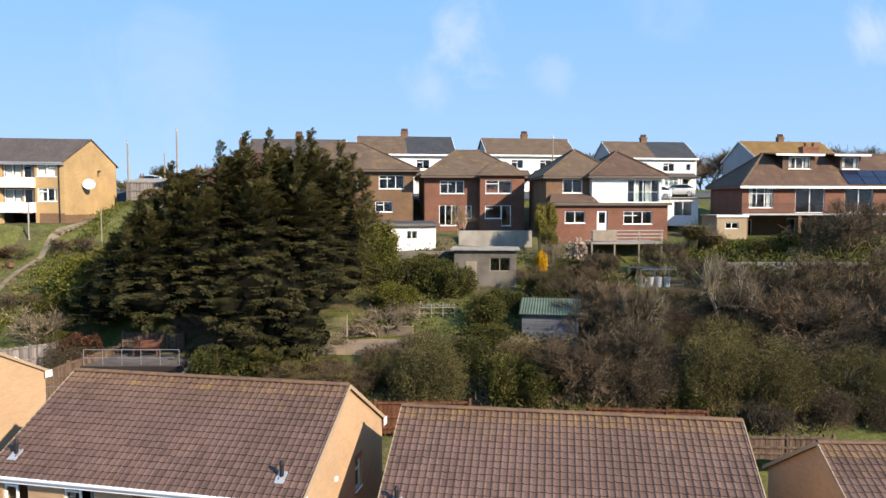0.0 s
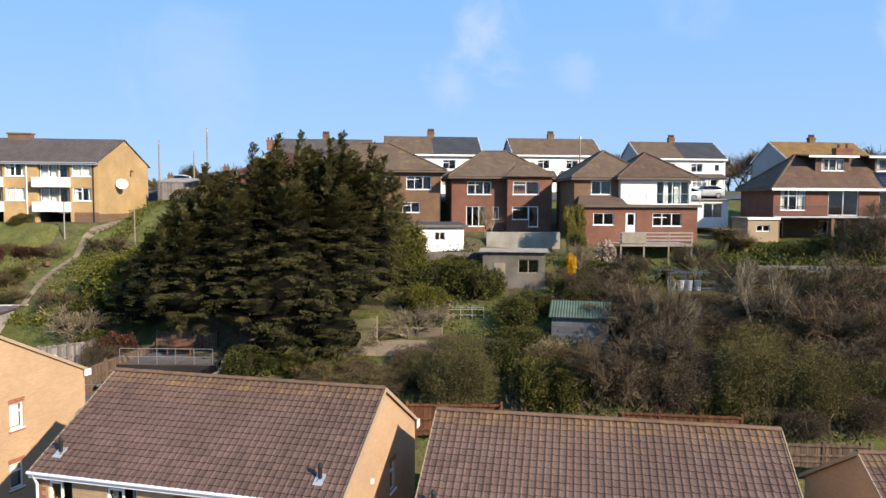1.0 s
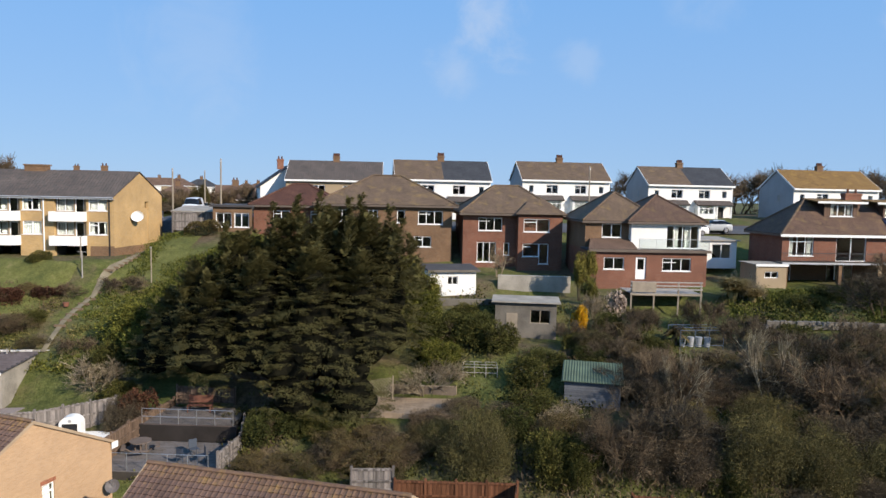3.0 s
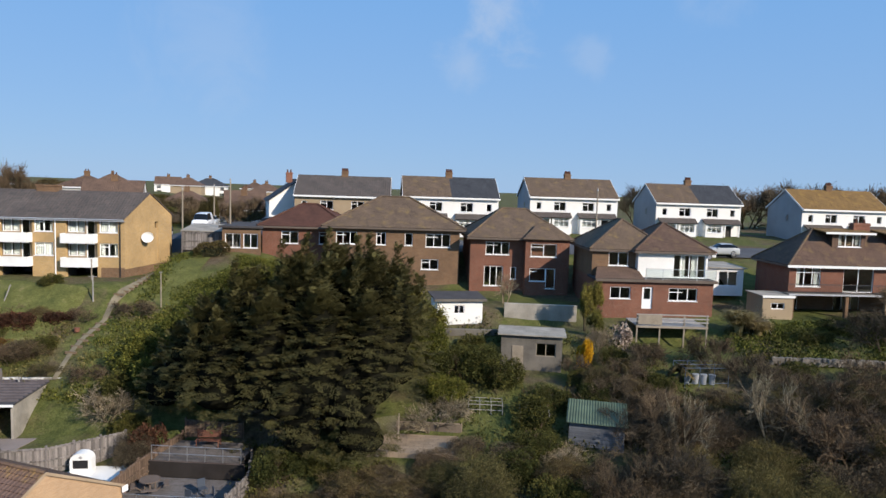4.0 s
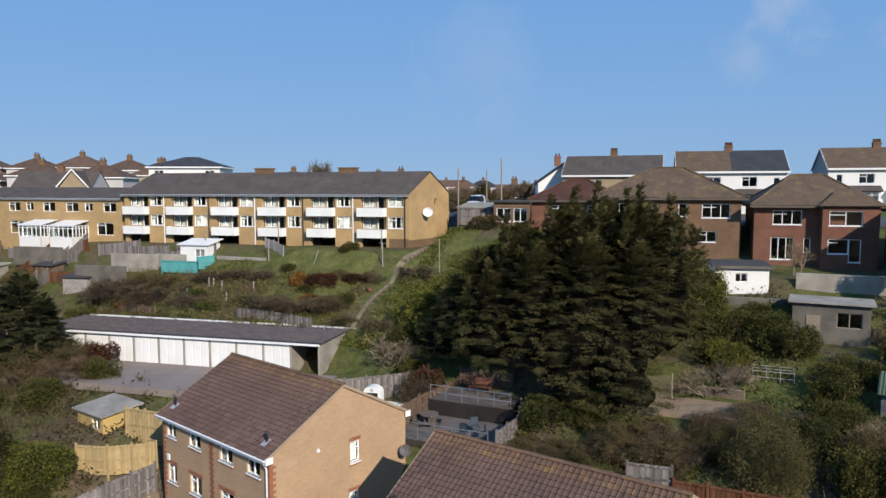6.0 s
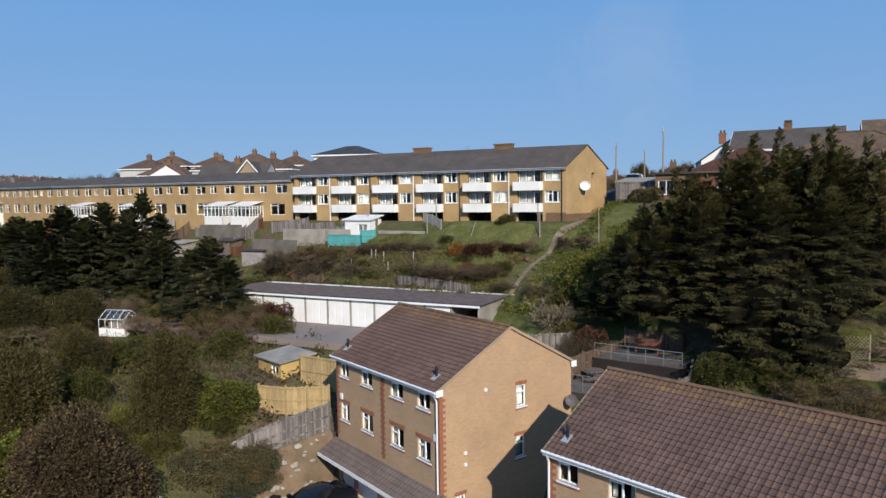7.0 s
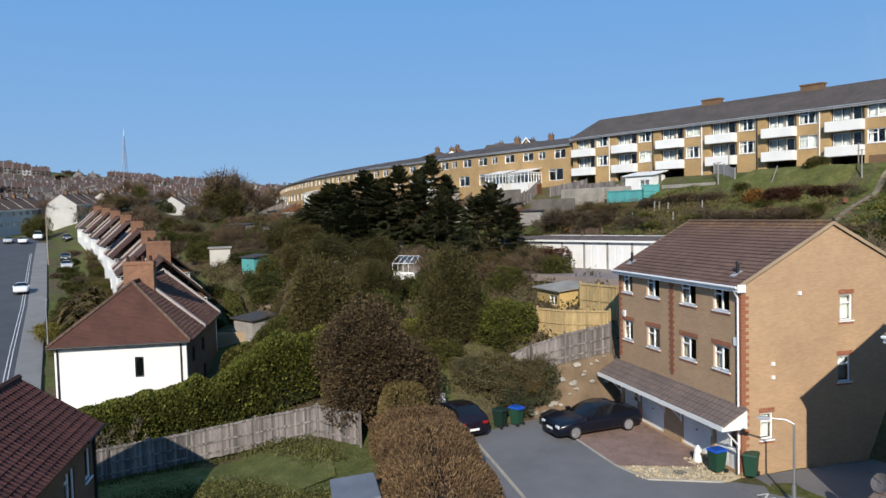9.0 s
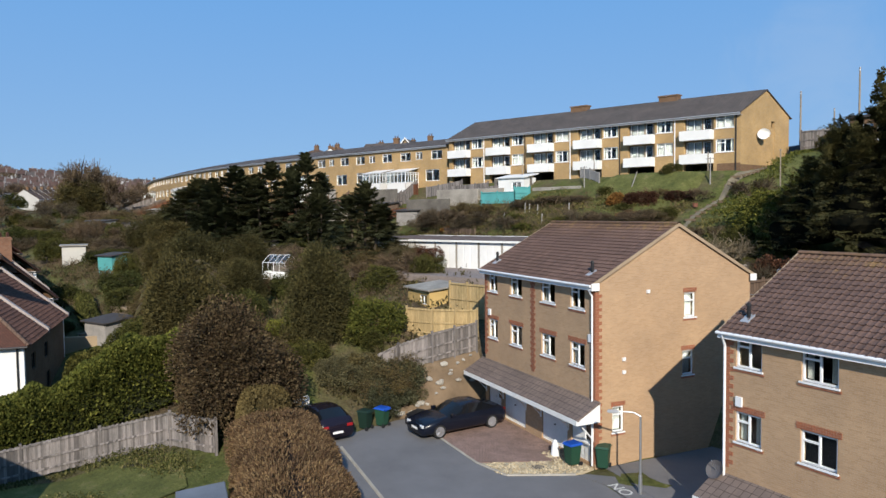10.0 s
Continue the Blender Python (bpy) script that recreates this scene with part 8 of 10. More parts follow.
def green_shed():
    W, D, H = 3.6, 2.6, 1.7
    h = thing("garden_shed", pose(5.1, 44.9, 8.2, 0, 0, -10), "blue-grey boarded shed with a green corrugated roof", "shed")
    for i in range(12):
        bm = bmesh.new()
        z = -0.3 + i * (H + 0.3) / 12
        vs = box(bm, 0, W, 0, 0.03, z, z + (H + 0.3) / 12 - 0.005)
        for v in (vs[0], vs[1]):
            v.co.y -= 0.025
        part("board", bm, M_CLAD, h)
    bm = bmesh.new()
    wall(bm, W, -0.3, H + 0.5, [], 0.05, side(W, D, "back"))
    for s in ("left", "right"):
        wall(bm, D - 0.1, -0.3, H + 0.1, [], 0.05, side(W, D, s) @ pose(0.05, 0, 0))
    part("wall", bm, M_CLAD, h)
    bm = bmesh.new()
    n = 22
    prev = None
    for i in range(n * 2 + 1):
        x = -0.2 + (W + 0.4) * i / (n * 2)
        dz = 0.05 * (i % 2)
        cur = (bm.verts.new((x, -0.3, H - 0.02 + dz)), bm.verts.new((x, D + 0.3, H + 0.62 + dz)), bm.verts.new((x, D + 0.3, H + 0.59 + dz)), bm.verts.new((x, -0.3, H - 0.05 + dz)))
        if prev:
            for k in range(4):
                bm.faces.new((prev[k], cur[k], cur[(k + 1) % 4], prev[(k + 1) % 4]))
        prev = cur
    part("roof", bm, M_GREENROOF, h, "green corrugated roof")
    return h


M_GREENROOF = plain("green_sheet_roof", lin(0.1, 0.135, 0.085), 0.6, vary=0.45, scale=3)
green_shed()


def timber_deck():
    d = thing("raised_deck", pose(12.5, 59.0, 11.6, 0, 0, 3), "weathered raised timber deck on tall posts", "deck")
    W, D, z = 6.2, 3.4, 2.2
    for i in range(int(W / 0.16)):
        bm = bmesh.new()
        box(bm, i * 0.16, i * 0.16 + 0.145, 0, D, z - 0.03, z)
        part("board", bm, M_WOOD_GREY, d)
    for x in (0.05, 2.0, 4.1, W - 0.15):
        for y in (0.05, D - 0.15):
            bm = bmesh.new()
            box(bm, x, x + 0.12, y, y + 0.12, -1.6, z + (1.0 if y < 1 else 0))
            part("post", bm, M_WOOD, d)
    for zz in (z - 0.2, ):
        bm = bmesh.new()
        box(bm, 0, W, 0.0, 0.06, zz, zz + 0.16)
        part("beam", bm, M_WOOD, d)
    for zz in (z + 0.3, z + 0.6, z + 0.9):
        bm = bmesh.new()
        box(bm, 0, W, -0.03, 0.02, zz, zz + 0.1)
        part("rail", bm, M_WOOD_GREY, d)
    bm = bmesh.new()
    box(bm, 0.15, 2.2, -0.05, -0.03, z + 0.1, z + 0.95)
    part("screen", bm, M_WOOD, d)
    return d


timber_deck()


def trellis():
    t = thing("trellis", pose(-8.0, 44.3, 8.0, 0, 0, 32), "pale diamond trellis beside the patio", "trellis")
    bm = bmesh.new()
    box(bm, 0, 0.07, 0, 0.07, -0.3, 1.7)
    part("post", bm, M_WOOD, t)
    bm = bmesh.new()
    box(bm, 2.0, 2.07, 0, 0.07, -0.3, 1.7)
    part("post", bm, M_WOOD, t)
    for i in range(-6, 10):
        for s in (1, -1):
            xa, xb = i * 0.22, i * 0.22 + 1.4
            if s < 0:
                pts = ((xa, 1.6), (xb, 0.2))
            else:
                pts = ((xa, 0.2), (xb, 1.6))
            (xa, za), (xb, zb) = pts
            t0, t1 = max(0.0, (0.07 - xa) / (xb - xa)), min(1.0, (2.0 - xa) / (xb - xa))
            if t1 - t0 < 0.05:
                continue
            bm = bmesh.new()
            tube(bm, (xa + (xb - xa) * t0, 0.03 + 0.01 * s, za + (zb - za) * t0), (xa + (xb - xa) * t1, 0.03 + 0.01 * s, za + (zb - za) * t1), 0.014, n=4)
            part("slat", bm, M_WOOD, t)
    return t


trellis()


def pipe_frame(name, m, W, D, H, mat, label, category, bars_x=4, pitched=0.0, glass=False):
    f = thing(name, m, label, category)
    bm = bmesh.new()
    for i in range(bars_x + 1):
        x = W * i / bars_x
        tube(bm, (x, 0, 0), (x, 0, H), 0.025, n=5)
        tube(bm, (x, D, 0), (x, D, H), 0.025, n=5)
        tube(bm, (x, 0, H), (x, D / 2, H + pitched), 0.02, n=5)
        tube(bm, (x, D / 2, H + pitched), (x, D, H), 0.02, n=5)
    for y, z in ((0, H), (D, H), (D / 2, H + pitched), (0, H * 0.45)):
        tube(bm, (0, y, z), (W, y, z), 0.022, n=5)
    part("frame", bm, mat, f)
    if glass:
        for nm, (a, b, c, d) in {"front_pane": ((0, 0, 0.1), (W, 0, 0.1), (W, 0, H), (0, 0, H)), "roof_pane": ((0, 0, H), (W, 0, H), (W, D / 2, H + pitched), (0, D / 2, H + pitched)), "back_pane": ((W, D, H), (0, D, H), (0, D / 2, H + pitched), (W, D / 2, H + pitched))}.items():
            slope(f, a, b, c, d, M_GLASS, 0.01, nm).visible_shadow = False
    return f


M_CAGE = plain("blue_grey_metal", lin(0.12, 0.15, 0.2), 0.5, 0.2, 0.2)
pipe_frame("fruit_cage", pose(14.6, 51.6, 10.0, 0, 0, 8), 3.4, 2.2, 2.1, M_CAGE, "blue-grey metal garden frame", "garden frame", 3)
for i in range(4):
    bm = bmesh.new()
    tube(bm, (0, 0, 0), (0, 0, 0.75), 0.2, 0.26, 12)
    tagged(part("planter", bm, M_LEAD, None, "", pose(15.0 + 0.62 * i, 52.4, ground_z(15.0 + 0.62 * i, 52.4))), "pale tall planter inside the garden frame", "planter", "planters")
pipe_frame("bean_frame", pose(-1.6, 47.6, ground_z(-1.6, 47.6)), 2.4, 1.6, 0.7, M_WOOD_GREY, "low timber frame over a garden bed", "garden frame", 3)
pipe_frame("bean_frame", pose(2.0, 46.8, ground_z(2.0, 46.8)), 2.0, 1.4, 0.9, M_WOOD_GREY, "low timber frame over a garden bed", "garden frame", 2)
gh = pipe_frame("greenhouse", pose(-66.4, 31.8, ground_z(-65, 33), 0, 0, 25), 2.6, 2.2, 1.6, M_UPVC, "small white-framed greenhouse among shrubs", "greenhouse", 4, 0.7, True)
for x0, x1, y0, y1 in ((0, 2.6, -0.03, 0.03), (2.57, 2.63, 0.03, 2.17), (-0.03, 0.03, 0.03, 2.17)):
    bm = bmesh.new()
    box(bm, x0, x1, y0, y1, 0, 0.75)
    part("base_panel", bm, M_WHITE_PAINT, gh)
M_TEAL = plain("teal_paint", lin(0.10, 0.36, 0.36), 0.6, vary=0.25)
hut("summer_house", pose(-58.9, 56.9, 13.5, 0, 0, 9), 3.4, 2.4, 2.0, M_WHITE_PAINT, M_WHITE_PAINT, "white summer house with a pale roof", "shed", 0.5, [(1.8, 0.7, 1.2, 0.8)])
fence([(-59.6, 54.9), (-55.2, 55.5)], 1.3, M_TEAL, "turquoise painted garden fence", base=12.6, rails=False)
fence([(-55.2, 55.5), (-54.7, 57.4)], 1.4, M_TEAL, "turquoise painted steps screen", base=13.0)
hut("timber_shed", pose(-44.6, 32.4, 4.3, 0, 0, -12), 3.4, 2.6, 2.0, M_WOOD_NEW, M_CONCRETE, "pale timber shed with a light felt roof", "shed", 0.3, [(1.9, 0.9, 1.1, 0.7)])
hut("outbuilding", pose(25.3, 64.6, 13.2, 0, 0, 6), 2.9, 3.0, 2.75, M_TAN_REND, M_CONCRETE, "tan rendered outbuilding with a flat roof", "outbuilding", 0.05, [(0.8, 1.5, 1.3, 0.6)], None, 0.12, M_WHITE_PAINT)
hut("garage", pose(21.8, 71.5, 15.4, 0, 0, 5), 4.4, 5.0, 2.3, M_WHITE_REND, M_CONCRETE, "white flat-roofed garage between houses", "garage", 0.1, [(1.8, 0.4, 2.0, 1.5)])
hut("garage", pose(-33.0, 73.6, 17.2, 0, 0, 6), 4.4, 4.5, 2.2, M_FENCE_GREY, M_CONCRETE, "pale grey timber garage at the path top", "garage", 0.5)
M_PALE_REND_G = plain("pale_garden_render", lin(0.55, 0.53, 0.48), 0.9, vary=0.2, scale=1.5)
hut("garden_shed", pose(-88.8, 23.0, ground_z(-88.8, 23), 0, 0, 20), 2.4, 2.0, 2.0, M_TEAL, M_FELT, "small blue-green garden shed", "shed", 0.3)
hut("garden_shed", pose(-98.6, 21.6, ground_z(-98, 22.6), 0, 0, 75), 2.6, 2.4, 2.3, M_PALE_REND_G, M_CONCRETE, "pale flat-roofed garden building", "shed", 0.1)
hut("garden_shed", pose(-112, 33.0, ground_z(-112, 33), 0, 0, 20), 7.0, 4.0, 2.2, M_DKCONC, M_FELT, "low grey garden building", "shed", 0.1)
for x, y, w in ((-78, 35.5, 3.0), (-96, 30, 3.5), (-118, 41, 5.0), (-66.4, 15.8, 3.0), (-124, 30, 6.0), (-70, 51, 3.0)):
    hut("garden_shed", pose(x, y, ground_z(x, y), 0, 0, 15), w, 2.4, 1.9, M_WOOD_GREY if x > -100 else M_CONCRETE, M_FELT, "weathered garden shed in an allotment", "shed", 0.3)
block("patio_wall", 0, 5.0, 0, 0.3, -0.5, 1.3, pose(-66.0, 14.0, ground_z(-65, 14.5), 0, 0, 60), M_TAN_REND, "tan garden wall behind the white terrace", "wall")
block("grey_shed_roof", -1.3, 1.3, -0.9, 0.9, 0.0, 2.0, pose(-28.6, 10.2, -0.6, 4, 0, -20), M_ZINC, "grey sheet-metal store beside the hedge", "shed")


# ---- gardens at the foot of the yellow terrace ----
rng = np.random.default_rng(41)
for i, m in enumerate(TERRACE):
    for x in ((0.2,) if i % 2 else (0.2, 4.6)):
        a, b = m @ Vector((x, -1.0, 0)), m @ Vector((x, -7.0 - 2 * rng.uniform(), 0))
        fence([(a.x, a.y), (b.x, b.y)], 1.3 + 0.3 * rng.uniform(), (M_FENCE_GREY, M_FENCE_BROWN, M_FENCE_RED)[int(rng.integers(0, 3))], "timber fence between small terrace gardens", gap=2.4, rails=False)
    c = m @ Vector((rng.uniform(1.0, 6.0), -6.0 - 2 * rng.uniform(), 0))
    if i % 3 != 2:
        hut("garden_shed", pose(c.x, c.y, ground_z(c.x, c.y), 0, 0, rng.uniform(-10, 20)), rng.uniform(2.0, 3.0), 2.0, 1.9, (M_FENCE_BROWN, M_CONCRETE, M_FENCE_GREY, M_FENCE_RED)[i % 4], (M_FELT, M_CONCRETE)[i % 2], "small timber garden shed below the terrace", "shed", 0.35)
    if i in (0, 1, 3, 4, 8, 12):
        v = thing("conservatory", m @ pose(5.0 if i % 2 else 0.6, -2.6, 0), "white-framed conservatory behind a terraced house", "conservatory", "conservatories")
        for k, (wm, w) in enumerate(((Matrix(), 3.4), (pose(3.4, 0, 0, 0, 0, 90), 2.55), (pose(0, 2.55, 0, 0, 0, -90), 2.55))):
            bm = bmesh.new()
            box(bm, 0, w, 0, 0.08, -1.5, 0.7, wm)
            part("base_wall", bm, M_WHITE_REND, v)
            window(v, wm @ pose(0, -0.1, 0.7), w, 1.4, 5, 0.3, sill=False)
        slope(v, (-0.1, -0.1, 2.15), (3.5, -0.1, 2.15), (3.5, 2.55, 2.7), (-0.1, 2.55, 2.7), M_UPVC, 0.06)


# ---- yard behind the first house ----
M_SLEEPER = paving("stained_sleepers", (lin(0.075, 0.058, 0.052), lin(0.1, 0.08, 0.072), lin(0.03, 0.026, 0.024)), 2.4, 0.2)
block("decking", -22.6, -15.4, 36.6, 41.4, 5.4, 6.2, Matrix(), M_DECK, "weathered grey decked yard", "decking", 0.02, "structure")
block("upper_decking", -21.6, -16.0, 41.6, 45.2, 5.9, 7.2, Matrix(), M_DECK, "raised grey deck under the cypress", "decking", 0.02, "structure")
block("sleeper_wall", -22.4, -15.6, 41.4, 41.6, 6.2, 7.25, Matrix(), M_SLEEPER, "dark sleeper wall between two decks", "wall")


def deck_rail():
    r = thing("deck_railing", pose(-21.6, 41.55, 7.2), "thin white metal railing along the deck", "railing")
    for i in range(6):
        bm = bmesh.new()
        tube(bm, (i * 1.15, 0, 0), (i * 1.15, 0, 1.0), 0.022, n=6)
        part("post", bm, M_STEEL, r)
    for z in (1.0, 0.5):
        bm = bmesh.new()
        tube(bm, (0, 0, z), (5.75, 0, z), 0.022, n=6)
        part("rail", bm, M_STEEL, r)
    return r


deck_rail()


M_PICNIC = plain("weathered_dark_wood", lin(0.15, 0.115, 0.095), 0.9, vary=0.35, scale=5)


def picnic_table():
    t = thing("picnic_table", pose(-20.7, 39.4, 6.2), "round weathered wooden picnic table with benches", "table")
    bm = bmesh.new()
    tube(bm, (0, 0, 0.7), (0, 0, 0.75), 0.62, 0.62, 20)
    part("tabletop", bm, M_PICNIC, t)
    for i in range(4):
        a = i * math.pi / 2 + 0.4
        c, s = math.cos(a), math.sin(a)
        bm = bmesh.new()
        box(bm, -0.45, 0.45, -0.13, 0.13, 0.4, 0.44, pose(0.95 * c, 0.95 * s, 0, 0, 0, math.degrees(a) + 90))
        part("bench", bm, M_PICNIC, t)
        bm = bmesh.new()
        tube(bm, (0.95 * c, 0.95 * s, 0.4), (0.35 * c, 0.35 * s, 0.0), 0.04, n=6)
        tube(bm, (0.3 * c, 0.3 * s, 0.0), (0.3 * c, 0.3 * s, 0.7), 0.04, n=6)
        part("leg", bm, M_PICNIC, t)
    return t


picnic_table()


def patio_steps():
    """A short flight with painted nosings."""
    t = thing("patio_steps", pose(-20.4, 34.9, 4.6, 0, 0, 28), "short flight of white painted concrete steps", "steps")
    for i in range(4):
        bm = bmesh.new()
        box(bm, 0, 1.5, 0.34 * i, 0.34 * i + 0.34, 0, 0.18 * (i + 1))
        part("step", bm, M_WHITE_PAINT, t)
        bm = bmesh.new()
        box(bm, 0.02, 1.48, 0.34 * i + 0.1, 0.34 * i + 0.33, 0.18 * (i + 1), 0.18 * (i + 1) + 0.012)
        part("tread", bm, M_FELT, t, "dark worn tread")


patio_steps()


def barbecue():
    b = thing("barbecue_oven", pose(-25.7, 40.9, 6.44, 0, 0, 10) @ Matrix.Diagonal((0.85, 0.85, 0.8, 1)), "white arched masonry barbecue oven", "barbecue")
    bm = bmesh.new()
    arch = [(-0.75, 0), (0.75, 0), (0.75, 1.15)] + [(0.75 * math.cos(a), 1.15 + 0.6 * math.sin(a)) for a in [math.pi * i / 10 for i in range(1, 10)]] + [(-0.75, 1.15)]
    prism(bm, arch, -0.45, 0.45, pose(0, 0, 0, 90))
    part("body", bm, M_WHITE_PAINT, b)
    bm = bmesh.new()
    box(bm, -0.52, 0.52, -0.47, -0.44, 0.55, 1.2)
    part("mouth", bm, M_BLACK, b)
    bm = bmesh.new()
    tube(bm, (0, -0.46, 1.42), (0, -0.44, 1.42), 0.12, 0.12, 14)
    part("tile", bm, M_LEAD, b)
    return b


barbecue()
bm = bmesh.new()
prism(bm, [(-26.8, 39.7), (-24.6, 38.6), (-22.2, 38.8), (-22.1, 42.2), (-24.0, 42.8), (-26.6, 41.4)], 5.9, 6.46)
tagged(part("white_patio", bm, M_WHITE_PAINT), "white painted garden terrace", "patio", "", "structure")
for i in range(6):
    block("step_slab", -0.9, 0.9, -0.16, 0.16, 0, 0.12, pose(-18.9 + 0.05 * i, 35.2 + 0.33 * i, 4.6 + 0.25 * i, 0, 0, -14), M_WHITE_PAINT, "white painted garden step", "step")


def garden_chair(x, y, z, turn):
    c = thing("garden_chair", pose(x, y, z, 0, 0, turn), "dark blue-grey metal garden chair on the deck", "chair", "garden chairs")
    bm = bmesh.new()
    box(bm, -0.24, 0.24, -0.24, 0.24, 0.43, 0.46)
    part("seat", bm, M_CHAIR, c)
    bm = bmesh.new()
    box(bm, -0.24, 0.24, 0.22, 0.25, 0.46, 0.95)
    part("backrest", bm, M_CHAIR, c)
    for sx in (-0.22, 0.22):
        for sy in (-0.22, 0.22):
            bm = bmesh.new()
            tube(bm, (sx, sy, 0), (sx, sy, 0.43), 0.018, n=6)
            part("leg", bm, M_CHAIR, c)


M_CHAIR = plain("chair_paint", lin(0.06, 0.075, 0.1), 0.5, vary=0.3)
for x, y, t in ((-17.4, 39.2, 40), (-16.6, 38.2, -60), (-17.6, 38.0, 160)):
    garden_chair(x, y, 6.2, t)
bench = thing("garden_bench", pose(-19.0, 44.3, 7.2, 0, 0, 5), "red-brown slatted bench on the upper deck", "bench")
for i in range(4):
    bm = bmesh.new()
    box(bm, -0.8, 0.8, -0.25 + i * 0.13, -0.15 + i * 0.13, 0.42, 0.45)
    part("seat_slat", bm, M_WOOD_RED, bench)
for i in range(4):
    bm = bmesh.new()
    box(bm, -0.8, 0.8, 0.27, 0.3, 0.52 + i * 0.13, 0.62 + i * 0.13)
    part("back_slat", bm, M_WOOD_RED, bench)
for sx in (-0.75, 0.7):
    bm = bmesh.new()
    box(bm, sx, sx + 0.06, -0.25, -0.19, 0, 0.42)
    part("leg", bm, M_WOOD_RED, bench)
    bm = bmesh.new()
    box(bm, sx, sx + 0.06, 0.3, 0.36, 0, 1.05)
    part("leg", bm, M_WOOD_RED, bench)
rail = thing("deck_railing", pose(-21.4, 36.75, 6.2), "thin grey railing along the lower deck", "railing")
for i in range(6):
    bm = bmesh.new()
    tube(bm, (i * 1.15, 0, 0), (i * 1.15, 0, 1.0), 0.025, n=6)
    part("post", bm, M_STEEL, rail)
bm = bmesh.new()
tube(bm, (0, 0, 1.0), (5.75, 0, 1.0), 0.02, n=6)
part("rail", bm, M_STEEL, rail)
tramp = thing("trampoline", pose(-74.4, 33.1, ground_z(-74.4, 33.1)), "round garden trampoline with a dark mat", "trampoline")
bm = bmesh.new()
tube(bm, (0, 0, 0.8), (0, 0, 0.86), 1.5, 1.5, 24)
part("mat", bm, M_BLACK, tramp)
bm = bmesh.new()
for i in range(24):
    a, b = i * math.pi / 12, (i + 1) * math.pi / 12
    tube(bm, (1.58 * math.cos(a), 1.58 * math.sin(a), 0.84), (1.58 * math.cos(b), 1.58 * math.sin(b), 0.84), 0.05, n=6)
part("rim", bm, M_STEEL, tramp)
for i in range(6):
    a = i * math.pi / 3
    bm = bmesh.new()
    tube(bm, (1.5 * math.cos(a), 1.5 * math.sin(a), -0.2), (1.5 * math.cos(a), 1.5 * math.sin(a), 2.0), 0.03, n=6)
    part("post", bm, M_STEEL, tramp)
for x, y, w in ((-66.3, 17.0, 3.0), (-70.7, 20.6, 2.4), (-72.0, 24.0, 3.4)):
    block("garden_terrace", -w / 2, w / 2, -1.0, 1.0, -0.6, 0.35, pose(x, y, ground_z(x, y), 0, 0, 20), M_SLAB, "pale paved terrace in a sloping garden", "patio", 0.02, "structure")


# ---- bins, lamp, poles, dishes ----
M_BIN = plain("bin_green", lin(0.02, 0.065, 0.04), 0.5, vary=0.2)
M_BINB = plain("bin_blue_lid", lin(0.015, 0.08, 0.42), 0.45, vary=0.15)
M_BIND = plain("bin_dark", lin(0.012, 0.03, 0.022), 0.5, vary=0.2)


def bin_(x, y, z, turn, body, lid, label):
    b = thing("wheelie_bin", pose(x, y, z, 0, 0, turn), label, "bin", "wheelie bins")
    bm = bmesh.new()
    vs = box(bm, -0.29, 0.29, -0.33, 0.33, 0.08, 0.98)
    for v in vs[:4]:
        v.co.x *= 0.8
        v.co.y *= 0.75
    bmesh.ops.bevel(bm, geom=bm.edges[:], offset=0.03, segments=2, affect='EDGES')
    part("body", bm, body, b)
    bm = bmesh.new()
    vs = box(bm, -0.32, 0.32, -0.37, 0.38, 0.98, 1.07)
    for v in vs[4:]:
        v.co.x *= 0.85
        v.co.y *= 0.85
    part("lid", bm, lid, b)
    for s in (-1, 1):
        bm = bmesh.new()
        tube(bm, (0.24 * s, 0.28, 0.1), (0.3 * s, 0.28, 0.1), 0.1, 0.1, 12)
        part("wheel", bm, M_BLACK, b)
    bm = bmesh.new()
    tube(bm, (-0.26, 0.42, 0.96), (0.26, 0.42, 0.96), 0.02, n=6)
    part("handle", bm, lid, b)
    return b


bin_(-35.05, 21.75, 0.0, -70, M_BIND, M_BIND, "dark green wheelie bin beside the shrubs")
bin_(-34.85, 22.75, 0.0, -75, M_BIN, M_BINB, "green wheelie bin with a blue lid")
bin_(-23.9, 25.5, 0.05, -10, M_BIN, M_BINB, "green wheelie bin with blue lid by the wall")
bin_(-22.7, 26.2, 0.05, 25, M_BIN, M_BIN, "green wheelie bin against the gable wall")
bin_(-72.5, 2.4, ground_z(-72.5, 2.4) + 0.15, 0, M_BIN, M_BIND, "green wheelie bin beside the white house")
bm = bmesh.new()
box(bm, -0.7, 0.7, -0.3, 0.3, 0, 0.45)
box(bm, -0.75, 0.6, -0.34, 0.26, 0.45, 0.55)
bmesh.ops.bevel(bm, geom=bm.edges[:], offset=0.05, segments=2, affect='EDGES')
tagged(part("storage_box", bm, M_BLACK, None, "", pose(-34.2, 24.6, 0.0, 0, 0, -70)), "low black storage box by the drive", "box")


